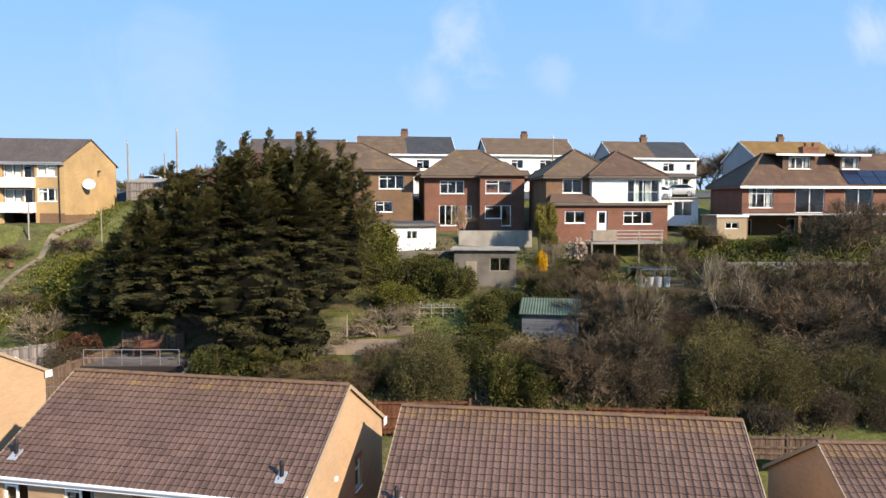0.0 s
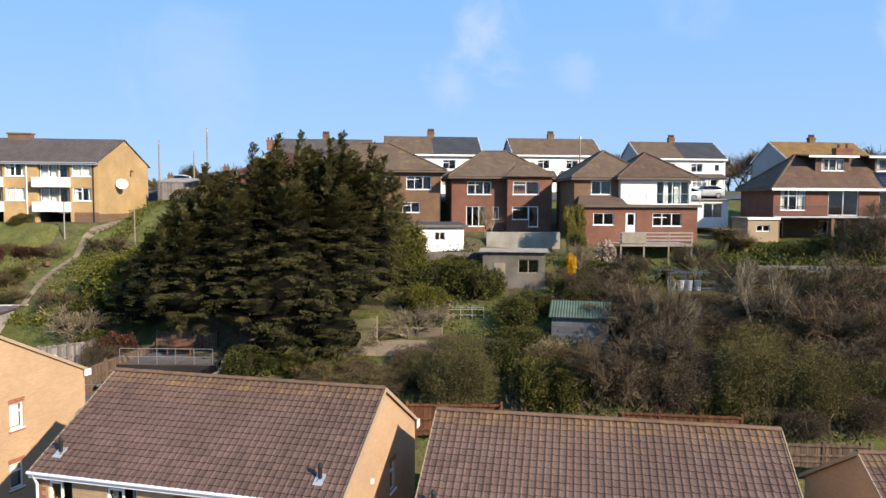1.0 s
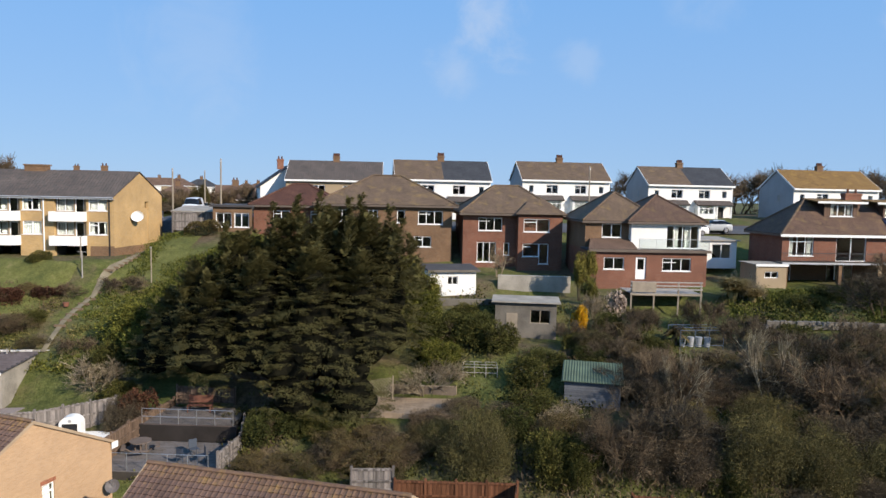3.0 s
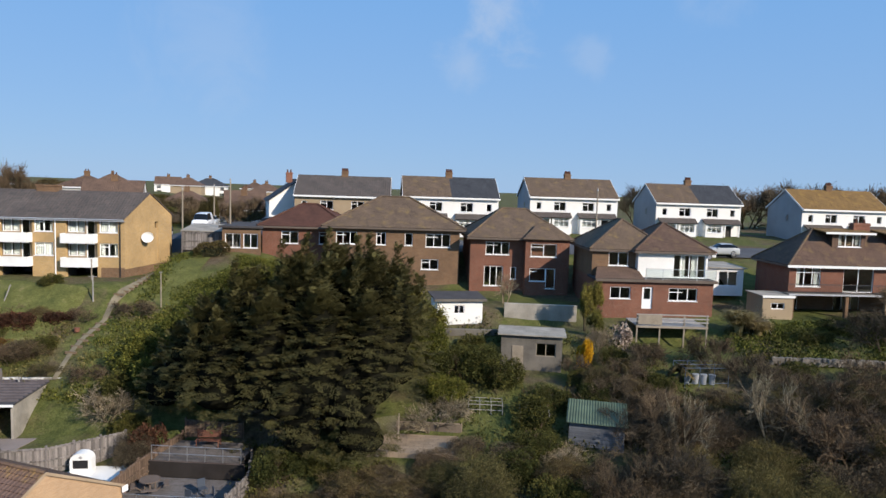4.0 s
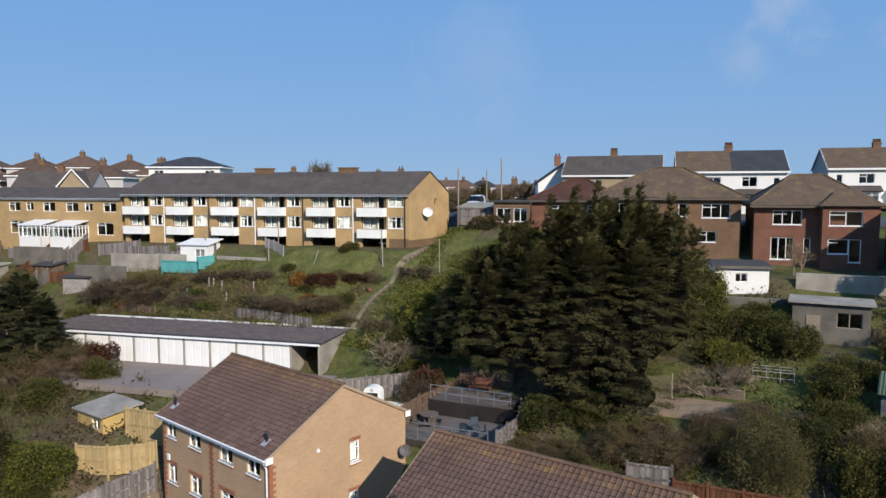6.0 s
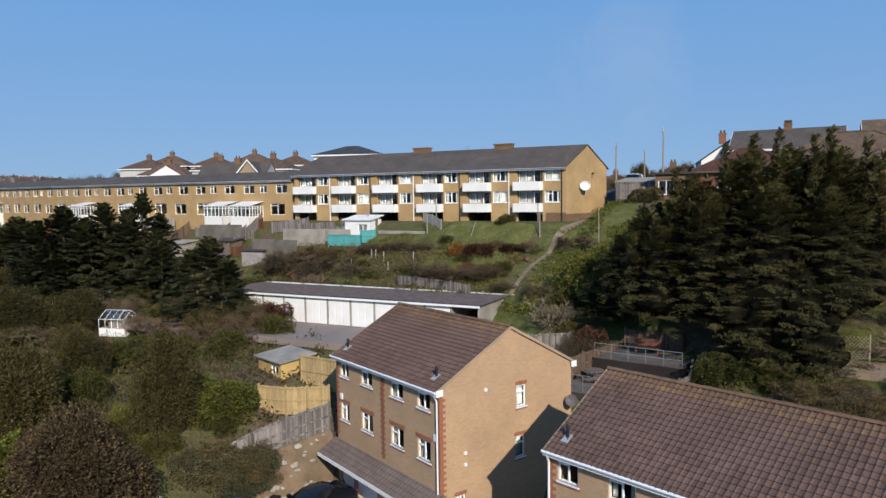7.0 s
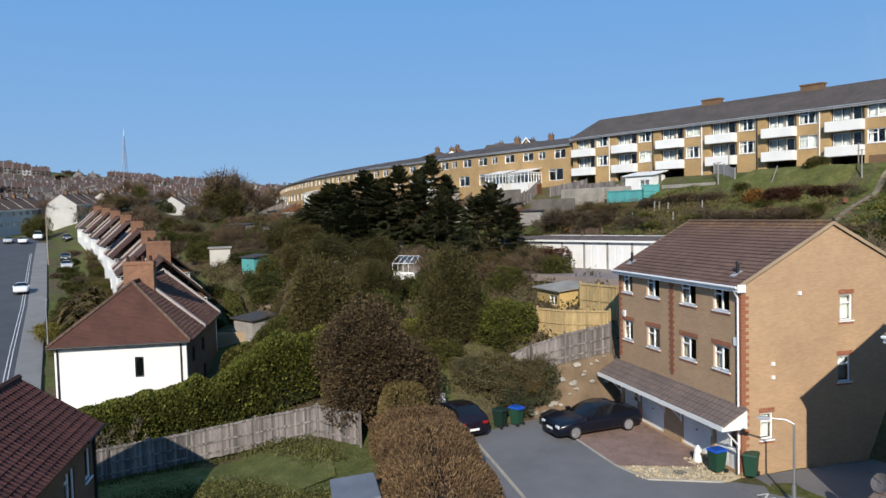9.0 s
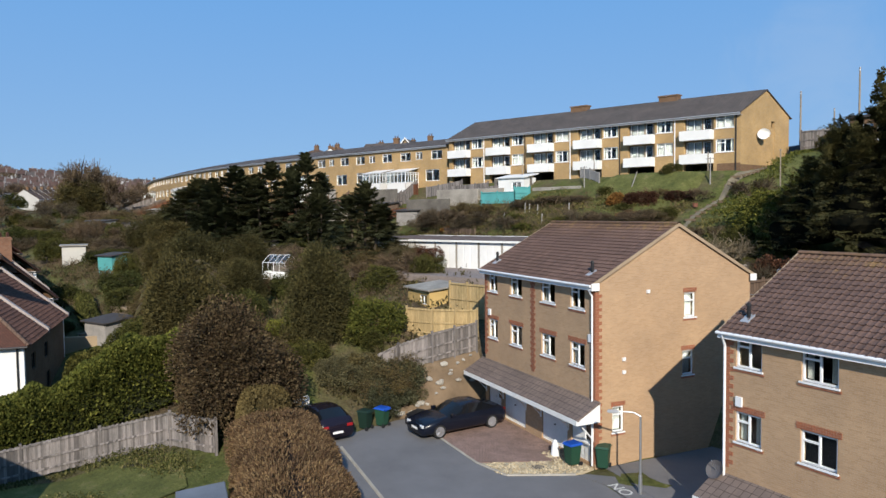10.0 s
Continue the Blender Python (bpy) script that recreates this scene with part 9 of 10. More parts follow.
def street_lamp(x, y, z, h, turn, label="grey steel street lamp with short arm", arm=0.9):
    s = thing("street_lamp", pose(x, y, z, 0, 0, turn), label, "street lamp", "street lamps")
    bm = bmesh.new()
    tube(bm, (0, 0, 0), (0, 0, h * 0.25), 0.08, 0.08, 10)
    tube(bm, (0, 0, h * 0.25), (0, 0, h - 0.15), 0.05, 0.04, 10)
    tube(bm, (0, 0, h - 0.15), (-arm * 0.3, 0, h), 0.04, 0.035, 8)
    tube(bm, (-arm * 0.3, 0, h), (-arm, 0, h + 0.02), 0.035, 0.03, 8)
    part("column", bm, M_STEEL, s)
    bm = bmesh.new()
    box(bm, -arm - 0.45, -arm + 0.05, -0.11, 0.11, h - 0.06, h + 0.06)
    bmesh.ops.bevel(bm, geom=bm.edges[:], offset=0.04, segments=2, affect='EDGES')
    part("head", bm, M_LEAD, s)
    return s


street_lamp(-20.0, 25.0, -0.1, 3.5, 35)
street_lamp(-80.5, 1.9, ground_z(-80.5, 1.9), 5.0, 180, "slim grey street lamp on the pavement")
for x, y, h in ((-28.3, 74.9, 7.2), (-34.8, 77.7, 5.8), (13.4, 86.0, 7.2), (-46.0, 92.0, 6.0), (-38.0, 96.0, 6.0)):
    p = thing("utility_pole", pose(x, y, ground_z(x, y)), "plain wooden utility pole against the sky", "pole", "utility poles")
    bm = bmesh.new()
    tube(bm, (0, 0, -0.5), (0, 0, h), 0.11, 0.08, 10)
    part("post", bm, M_WOOD, p)
    bm = bmesh.new()
    tube(bm, (0, 0, h - 0.3), (0, 0, h + 0.05), 0.1, 0.06, 8)
    part("cap", bm, M_STEEL, p)
p = thing("utility_pole", pose(-146.0, 5.0, ground_z(-146, 5.0)), "tall wooden utility pole beside the street", "pole", "utility poles")
bm = bmesh.new()
tube(bm, (0, 0, -0.5), (0, 0, 9.5), 0.13, 0.09, 10)
part("post", bm, M_WOOD, p)
for x, y, h in ((-29.4, 60.2, 3.4), (-37.4, 63.2, 2.0), (-48.6, 60.6, 2.6), (-57.0, 58.8, 2.4)):
    p = thing("washing_post", pose(x, y, ground_z(x, y)), "pale post on the grass bank", "post", "posts on the bank")
    bm = bmesh.new()
    tube(bm, (0, 0, -0.4), (0, 0, h), 0.06, 0.05, 8)
    part("post", bm, M_WOOD, p)
    bm = bmesh.new()
    tube(bm, (-0.12, 0, h - 0.1), (0.12, 0, h - 0.1), 0.025, n=6)
    part("peg", bm, M_STEEL, p)


def dish(m, mat, label):
    d = thing("satellite_dish", m, label, "satellite dish", "satellite dishes")
    bm = bmesh.new()
    bmesh.ops.create_uvsphere(bm, u_segments=18, v_segments=10, radius=0.6)
    bmesh.ops.delete(bm, geom=[v for v in bm.verts if v.co.z > -0.42], context='VERTS')
    bmesh.ops.translate(bm, verts=bm.verts, vec=(0, 0, 0.6))
    part("reflector", bm, mat, d)
    bm = bmesh.new()
    tube(bm, (0, 0, 0), (0, 0.25, 0.45), 0.015, n=6)
    tube(bm, (0, 0, 0), (0, 0, -0.35), 0.03, n=6)
    part("arm", bm, M_STEEL, d)
    return d


M_DISH = plain("dish_grey", lin(0.11, 0.1, 0.1), 0.5)
dish(HOUSE_A @ pose(11.1, 9.0, 6.3, 60, 0, 40), M_DISH, "grey satellite dish on the gable corner")
dish(HOUSE_B @ pose(-0.2, -0.2, 3.2, 60, 0, 0), M_DISH, "grey satellite dish on the house corner")
dish(HOUSE_A @ pose(-0.3, 0.4, 4.6, 60, 0, -40), M_DISH, "grey satellite dish on the far corner")
b = thing("sign_board", pose(-37.58, 19.32, -0.92, 0, 0, 60), "small white sign board on a post", "sign")
bm = bmesh.new()
tube(bm, (0, 0, 0), (0, 0, 2.6), 0.03, n=6)
part("post", bm, M_STEEL, b)
bm = bmesh.new()
box(bm, -0.42, 0.42, -0.03, -0.01, 2.15, 2.7)
pl = part("plate", bm, M_WHITE_PAINT, b)
for i in range(3):
    bm = bmesh.new()
    box(bm, -0.22, 0.2 - 0.06 * i, -0.036, -0.03, 2.53 - 0.12 * i, 2.58 - 0.12 * i)
    part("text_bar", bm, M_BLACK, pl)
bm = bmesh.new()
tube(bm, (0, 0, 0), (0, 0, 0.55), 0.22, 0.16, 12)
tube(bm, (0, 0, 0.55), (0, 0, 0.75), 0.16, 0.05, 12)
tagged(part("rubbish_sack", bm, M_UPVC, None, "", pose(*loc(8.4, -0.7), 0.04)), "white plastic sack by the garage door", "sack")


# ---- cars ----
def paint(name, col, rough=0.25):
    m = Mat(name, rough, 0.0, 0.3)
    m.color(m.mix(0.3, col, m.ramp(m.noise(2, 4), [(0.3, tuple(c * 0.8 for c in col[:3]) + (1.0,)), (0.7, col)])))
    m.b.inputs["Coat Weight"].default_value = 0.15
    return m.m


M_CAR_NAVY = paint("navy_paint", lin(0.006, 0.008, 0.016))
M_CAR_PURPLE = paint("dark_plum_paint", lin(0.010, 0.007, 0.014))
M_CAR_WHITE = paint("white_car_paint", lin(0.75, 0.76, 0.78))
M_CAR_SILVER = paint("silver_car_paint", lin(0.4, 0.42, 0.44))
M_CAR_GREY = paint("dark_grey_car_paint", lin(0.06, 0.065, 0.07))
M_TINT = plain("car_glass", lin(0.008, 0.009, 0.011), 0.06, spec=0.35)
M_TYRE = plain("tyre_rubber", lin(0.018, 0.018, 0.018), 0.85)
M_RIM = plain("alloy_rim", lin(0.36, 0.36, 0.38), 0.35, 0.5, 0.3)
M_HEAD = plain("headlight", lin(0.7, 0.72, 0.75), 0.1, spec=0.8)
M_TAIL = plain("tail_light", lin(0.3, 0.01, 0.01), 0.2, spec=0.6)
CARS = {"saloon": ((-2.3, 0.50, 0.62), (-2.2, 0.72, 0.72), (-1.5, 0.88, 0.9), (-0.95, 0.93, 0.96), (-0.2, 0.95, 1.36), (0.4, 0.96, 1.42), (1.0, 0.97, 1.36), (1.65, 0.98, 1.06), (2.1, 0.96, 1.0), (2.28, 0.8, 0.84), (2.32, 0.6, 0.62)),
        "hatch": ((-2.0, 0.55, 0.6), (-1.9, 0.78, 0.8), (-1.3, 0.92, 0.95), (-0.85, 0.98, 1.02), (-0.25, 1.0, 1.42), (0.4, 1.0, 1.5), (1.1, 1.02, 1.46), (1.7, 1.02, 1.15), (1.95, 0.9, 0.95), (2.0, 0.6, 0.65)),
        "van": ((-2.4, 0.6, 0.65), (-2.3, 0.95, 1.0), (-1.8, 1.1, 1.2), (-1.2, 1.15, 1.9), (-0.6, 1.15, 2.0), (1.0, 1.15, 2.02), (2.2, 1.15, 2.0), (2.35, 1.1, 1.8), (2.4, 0.6, 0.65))}


def car(m, style, paint_mat, label):
    """A parked car, nose towards -x."""
    st = CARS[style]
    c = thing("car", m, label, "car", "parked cars")
    hw = 0.9 if style != "van" else 0.98
    rows = []
    for i, (x, belt, roof) in enumerate(st):
        k = 0.8 if i in (0, len(st) - 1) else 0.95 if i in (1, len(st) - 2) else 1.0
        w = hw * k
        cab = roof - belt > 0.15
        top = w * (0.72 if cab else 0.8)
        rows.append([(0, 0.2), (w * 0.85, 0.2), (w, 0.36), (w, belt * 0.78), (w * 0.95, belt), (top, roof - (0.07 if cab else 0.02)), (top * 0.75, roof), (0, roof + 0.02)])
    body, glass = bmesh.new(), bmesh.new()
    for s in (1, -1):
        for i in range(len(st) - 1):
            for j in range(7):
                quad = [(st[i][0], s * rows[i][j][0], rows[i][j][1]), (st[i + 1][0], s * rows[i + 1][j][0], rows[i + 1][j][1]), (st[i + 1][0], s * rows[i + 1][j + 1][0], rows[i + 1][j + 1][1]), (st[i][0], s * rows[i][j + 1][0], rows[i][j + 1][1])]
                if s > 0:
                    quad = quad[::-1]
                ca, cb = st[i][2] - st[i][1] > 0.15, st[i + 1][2] - st[i + 1][1] > 0.15
                is_glass = (j == 4 and (ca or cb)) or (j in (5, 6) and ca != cb and style != "van") or (j in (5, 6) and ca != cb and st[i][0] < 0)
                if style == "van" and st[i][0] > -0.6:
                    is_glass = False
                bm = glass if is_glass else body
                bm.faces.new([bm.verts.new(p) for p in quad])
        for row, x in ((rows[0], st[0][0]), (rows[-1], st[-1][0])):
            f = [(x, s * y, z) for y, z in row]
            body.faces.new([body.verts.new(p) for p in (f if (s > 0) == (x < 0) else f[::-1])])
    for bm in (body, glass):
        bmesh.ops.remove_doubles(bm, verts=bm.verts, dist=0.001)
        bmesh.ops.recalc_face_normals(bm, faces=bm.faces)
        for f in bm.faces:
            f.smooth = True
    part("body", body, paint_mat, c)
    part("glazing", glass, M_TINT, c, "dark car windows")
    x0, x1 = st[0][0] + 0.85, st[-1][0] - 0.85
    for x in (x0, x1):
        for s in (1, -1):
            bm = bmesh.new()
            tube(bm, (x, s * (hw - 0.2), 0.32), (x, s * (hw + 0.01), 0.32), 0.32, 0.32, 20)
            w = part("wheel", bm, M_TYRE, c)
            bm = bmesh.new()
            tube(bm, (x, s * (hw - 0.02), 0.32), (x, s * (hw + 0.02), 0.32), 0.23, 0.24, 16)
            for a in range(5):
                an = a * 2 * math.pi / 5
                tube(bm, (x, s * (hw + 0.02), 0.32), (x + 0.2 * math.cos(an), s * (hw + 0.025), 0.32 + 0.2 * math.sin(an)), 0.03, n=5)
            part("rim", bm, M_RIM, w)
    for s in (1, -1):
        for x, mt, nm, z in ((st[1][0] - 0.03, M_HEAD, "headlight", 0.62), (st[-2][0] + 0.02, M_TAIL, "tail_light", 0.78)):
            bm = bmesh.new()
            box(bm, x - 0.06, x + 0.06, s * 0.62 - 0.15, s * 0.62 + 0.15, z - 0.07, z + 0.07)
            bmesh.ops.bevel(bm, geom=bm.edges[:], offset=0.02, segments=1, affect='EDGES')
            part(nm, bm, mt, c)
        bm = bmesh.new()
        box(bm, -0.85, -0.65, s * (hw + 0.02) - 0.08, s * (hw + 0.02) + 0.08, 0.92, 1.05)
        part("wing_mirror", bm, paint_mat, c)
    for x in (st[0][0] - 0.015, st[-1][0] + 0.005):
        bm = bmesh.new()
        box(bm, x, x + 0.012, -0.26, 0.26, 0.42, 0.53)
        part("number_plate", bm, M_UPVC, c)
    return c


car(pose(-31.65, 25.37, 0.035, 0, 0, 80.2) @ Matrix.Diagonal((1.13, 1.1, 1.1, 1)), "saloon", M_CAR_NAVY, "dark navy saloon car on the block drive")
car(pose(-36.4, 19.8, 0.0, 0, 0, -8) @ Matrix.Diagonal((1.1, 1.08, 1.05, 1)), "hatch", M_CAR_PURPLE, "dark plum hatchback parked beside the hedge")
for x, y, style, mt, lb in ((-116.0, 0.4, "hatch", M_CAR_WHITE, "white hatchback parked on the street"), (-92, -8.2, "hatch", M_CAR_GREY, "dark hatchback parked on the street"), (-104, -7.6, "saloon", M_CAR_GREY, "dark saloon parked on the street"), (-186, 2.0, "hatch", M_CAR_WHITE, "white hatchback parked by the kerb"), (-188, -0.8, "hatch", M_CAR_SILVER, "silver hatchback parked on the street"), (-183, 10.4, "hatch", M_CAR_GREY, "dark hatchback by the far houses"), (-194, 5.2, "van", M_CAR_WHITE, "white van parked on the street"), (-150, 8.0, "hatch", M_CAR_GREY, "dark hatchback in a front garden"), (-138, 7.4, "hatch", M_CAR_SILVER, "silver hatchback in a front garden")):
    car(pose(x, y, ground_z(x, y) + 0.16, 0, 3, 175), style, mt, lb)
car(pose(27.6, 83.0, ground_z(27.6, 83) + 0.16, 0, 0, 8), "hatch", M_CAR_SILVER, "silver estate car on the hilltop road")
car(pose(24.2, 81.0, ground_z(24.2, 81) + 0.16, 0, 0, 8), "hatch", M_CAR_WHITE, "white car on the hilltop road")
for x, y, mt, lb in ((-36.5, 88.0, M_CAR_WHITE, "white van at the top of the path"), (-40.0, 84.0, M_CAR_GREY, "dark car at the top of the path"), (-28.0, 87.5, M_CAR_GREY, "dark car outside the hilltop houses"), (-38.4, 96.0, M_CAR_SILVER, "silver car on the side road")):
    car(pose(x, y, ground_z(x, y) + 0.2, 0, 0, 100 if x < -35 else 10), "van" if "van" in lb else "hatch", mt, lb)


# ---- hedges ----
# very dark colours for the hedge filling, in place of inner shade
M_CORE = plain("hedge_fill_dark", lin(0.016, 0.02, 0.008), 0.9, vary=0.4, scale=6)
M_CORE_BROWN = plain("hedge_fill_brown", lin(0.045, 0.03, 0.02), 0.9, vary=0.4, scale=6)


def hedge(pts, w, h, mat, label, n=5200, leaf=0.14, seed=1, dz=0.0, stem=None, h2=None, wide=0.45):
    """A clipped hedge along a line: leaves over solid dark boxes that stand for its shaded inside."""
    x0, y0 = pts[0]
    g = thing("hedge", pose(x0, y0, 0), label, "hedge", "hedges")
    rng = np.random.default_rng(seed)
    seg = [(np.array(a), np.array(b)) for a, b in zip(pts, pts[1:])]
    lens = np.array([np.linalg.norm(b - a) for a, b in seg])
    k = rng.choice(len(seg), n, p=lens / lens.sum())
    t = rng.uniform(-0.02, 1.02, n)
    A = np.array([s[0] for s in seg])[k]
    B = np.array([s[1] for s in seg])[k]
    c = A + (B - A) * t[:, None]
    d = unit(B - A)
    perp = np.stack([-d[:, 1], d[:, 0]], 1)
    a = rng.uniform(0, math.pi, n)
    e = 3.2
    ca, sa = np.cos(a), np.sin(a)
    px = np.sign(ca) * np.abs(ca) ** (2 / e) * w / 2
    pz = np.abs(sa) ** (2 / e)
    lump = np.array([noise.noise((cx * 0.9, cy * 0.9, z * 2)) for (cx, cy), z in zip(c, pz)])
    first, last = np.array(pts[0]), np.array(pts[-1])
    end = np.minimum(np.linalg.norm(c - first, axis=1), np.linalg.norm(c - last, axis=1))
    low = np.array([noise.noise((cx * 0.35, cy * 0.35, 7.0)) for cx, cy in c])
    taper = np.sqrt(np.clip(end / 0.8 + 0.35, 0.05, 1.0)) * (1 + 0.14 * low)
    along_it = (np.concatenate([[0.0], np.cumsum(lens)])[k] + t * lens[k]) / lens.sum()
    tall = h + ((h2 or h) - h) * along_it
    depth = (rng.uniform(0.82, 1.02, n) + 0.16 * lump) * taper
    xy = c + perp * (px * depth)[:, None]
    gz = np.array([ground_z(cx, cy) for cx, cy in c]) + dz
    z = gz + tall * pz * depth
    p = np.stack([xy[:, 0] - x0, xy[:, 1] - y0, z], 1)
    o = np.concatenate([perp * ca[:, None], sa[:, None]], 1)
    f = new("foliage", quads("foliage", leaves(rng, p, o, leaf, leaf * wide), mat))
    f.parent = g
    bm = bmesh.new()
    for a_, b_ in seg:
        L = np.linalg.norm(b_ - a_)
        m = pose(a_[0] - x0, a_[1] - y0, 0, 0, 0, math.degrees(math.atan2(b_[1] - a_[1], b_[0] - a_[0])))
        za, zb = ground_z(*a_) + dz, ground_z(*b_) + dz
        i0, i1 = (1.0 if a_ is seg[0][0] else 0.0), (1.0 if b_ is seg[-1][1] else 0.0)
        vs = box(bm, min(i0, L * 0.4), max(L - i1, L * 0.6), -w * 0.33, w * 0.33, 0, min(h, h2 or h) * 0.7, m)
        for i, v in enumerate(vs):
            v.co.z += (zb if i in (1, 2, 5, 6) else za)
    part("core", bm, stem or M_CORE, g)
    return g


hedge([(-48.0, 1.2), (-48.2, 4.0), (-47.8, 7.6), (-46.6, 12.4), (-44.2, 16.0)], 3.2, 2.7, M_BRIGHT, "tall bright green privet hedge behind the fence", 76000, 0.15, 13, 0.0, None, 4.5)
hedge([(-53.0, 11.5), (-49.5, 14.0)], 2.6, 3.4, M_GREEN, "dark green hedge in the garden", 9000, 0.17, 4)
hedge([(-36.8, 17.2), (-35.4, 15.4)], 2.6, 3.0, M_OLIVE, "olive green clipped hedge beside a parked car", 20000, 0.12, 5)
hedge([(-35.2, 16.3), (-30.0, 14.3), (-22.0, 10.6)], 4.4, 2.6, M_HEDGE_TWIG, "brown-topped clipped hedge along the road", 120000, 0.13, 6, 0.0, M_CORE_BROWN, None, 0.16)
hedge([(-38.3, 22.6), (-37.3, 24.8)], 2.0, 1.9, M_OLIVE, "grey-green shrubby hedge on the bank", 14000, 0.12, 7)
hedge([(-63.0, 20.6), (-69.0, 22.0)], 2.0, 1.8, M_GREEN, "clipped dark green hedge in a garden", 8000, 0.16, 8)
hedge([(-70.0, 17.2), (-78.0, 18.6)], 1.6, 1.4, M_GREEN, "low clipped green garden hedge", 6000, 0.16, 9)
hedge([(-100.0, 34.0), (-112.0, 37.0)], 2.4, 2.0, M_BRIGHT, "yellow-green hedge in a garden", 6000, 0.2, 10)
hedge([(-30.2, 69.6), (-27.0, 71.0)], 1.8, 1.4, M_OLIVE, "clipped olive hedge at the path top", 3000, 0.13, 11)


# ---- far houses, hills and mast ----
def far_house(label, W, D, H, R, wallm, roofm, hip=False, wins=True, name="house", chim=True):
    h = thing(name, Matrix(), label, "house", "far houses")
    ws = [(0.8, H - 1.7, 1.4, 1.1), (W - 2.2, H - 1.7, 1.4, 1.1), (0.8, 0.8, 1.6, 1.2), (W - 2.4, 0.8, 1.6, 1.2)] if wins else []
    bm = bmesh.new()
    wall(bm, W, -3, H, [opening(*w) for w in ws])
    for which in ("right", "back", "left"):
        wall(bm, W if which == "back" else D - 0.6, -3, H, [], 0.3, side(W, D, which) @ pose(0 if which == "back" else 0.3, 0, 0))
    if not hip:
        for which in ("left", "right"):
            prism(bm, [(0.0, H), (D, H), (D / 2, R)], -0.3, 0, side(W, D, which) @ pose(0, 0, 0, 90))
    part("wall", bm, wallm, h)
    for x, z, w, hh in ws:
        window(h, pose(x, 0, z), w, hh, 2, 0, sill=False)
    if hip:
        hip_roof(h, -0.4, W + 0.4, -0.4, D + 0.4, H, R, roofm, None, M_UPVC)
    else:
        gable_roof(h, W, D, H, R, 0.3, 0.1, roofm, M_UPVC)
    if chim:
        chimney(h, W / 2, D / 2, R - 0.5, R + 0.9, 1.0, 0.7, M_BRICK_BROWN, 2)
    return h




M_PALE_REND = plain("pale_render", lin(0.5, 0.49, 0.47), 0.9, vary=0.2, scale=1.2)
F_WHITE = far_house("large white house with a dark slate roof", 12, 9, 4.6, 7.4, M_WHITE_REND, M_SLATE, True)
F_BROWN = far_house("tan hillside house with brown hipped roof", 10, 8, 4.2, 6.8, M_TAN_REND, M_TILE_BROWN, True, False)
F_GABLE = far_house("white gabled house with a brown roof", 9, 8, 4.2, 6.8, M_WHITE_REND, M_TILE_BROWN)
F_ROW = far_house("pale rendered terraced house with a brown roof", 6.0, 8, 5.0, 7.8, M_PALE_REND, M_TILE_BROWN)
F_SLATE = far_house("large white house with a low dark hipped roof", 10.5, 8.5, 5.3, 6.9, M_WHITE_REND, M_SLATE, True, chim=False)


def cross_gable_house():
    """A long house with a front gable at one end, edged in white boards."""
    h = far_house("pale house with grey roof and a white-edged gable", 12, 8, 4.4, 7.2, M_PALE_REND, M_TILE_GREY)
    bm = bmesh.new()
    x0, x1, y = 7.4, 12.0, -1.0
    wall(bm, x1 - x0, -3, 4.4, [(1.4, 3.2, 2.2, 3.5)], 0.3, pose(x0, y, 0))
    prism(bm, [(x0, 4.4), (x1, 4.4), ((x0 + x1) / 2, 7.2)], -0.3, 0, pose(0, y, 0, 90))
    box(bm, x0, x0 + 0.3, y + 0.3, 0, -3, 4.4)
    box(bm, x1 - 0.3, x1, y + 0.3, 0, -3, 4.4)
    part("gable_wing", bm, M_TAN_REND, h)
    window(h, pose(x0 + 1.4, y, 2.2), 1.8, 1.3, 2, 0, sill=False)
    mid = (x0 + x1) / 2
    slope(h, (x0 - 0.4, 4.0, 4.2), (x0 - 0.4, y - 0.3, 4.2), (mid, y - 0.3, 7.35), (mid, 4.0, 7.35), M_TILE_GREY)
    slope(h, (x1 + 0.4, y - 0.3, 4.2), (x1 + 0.4, 4.0, 4.2), (mid, 4.0, 7.35), (mid, y - 0.3, 7.35), M_TILE_GREY)
    bm = bmesh.new()
    for sx in (x0 - 0.45, x1 + 0.45):
        a, b = Vector((sx, y - 0.34, 4.1)), Vector((mid, y - 0.34, 7.3))
        vs = [bm.verts.new(p) for p in (a, b, b + Vector((0, 0, 0.3)), a + Vector((0, 0, 0.3)))]
        vs += [bm.verts.new(v.co + Vector((0, 0.05, 0))) for v in vs]
        for f in ((0, 1, 2, 3), (7, 6, 5, 4), (0, 4, 5, 1), (1, 5, 6, 2), (2, 6, 7, 3), (3, 7, 4, 0)):
            bm.faces.new([vs[i] for i in f])
    bmesh.ops.recalc_face_normals(bm, faces=bm.faces)
    part("bargeboard", bm, M_WHITE_PAINT, h)
    return h


F_CROSS = cross_gable_house()
F_RED = far_house("pale rendered hillside house with a brown hipped roof", 9.5, 8.5, 4.9, 7.2, M_PALE_REND, M_TILE_PLUM, True, False)


STOOD = []


def stand_at(src, x, y, z, turn):
    m = pose(x, y, z, 0, 0, turn)
    if src in STOOD:
        return copy_thing(src, m)
    STOOD.append(src)
    src.matrix_basis = m
    return src


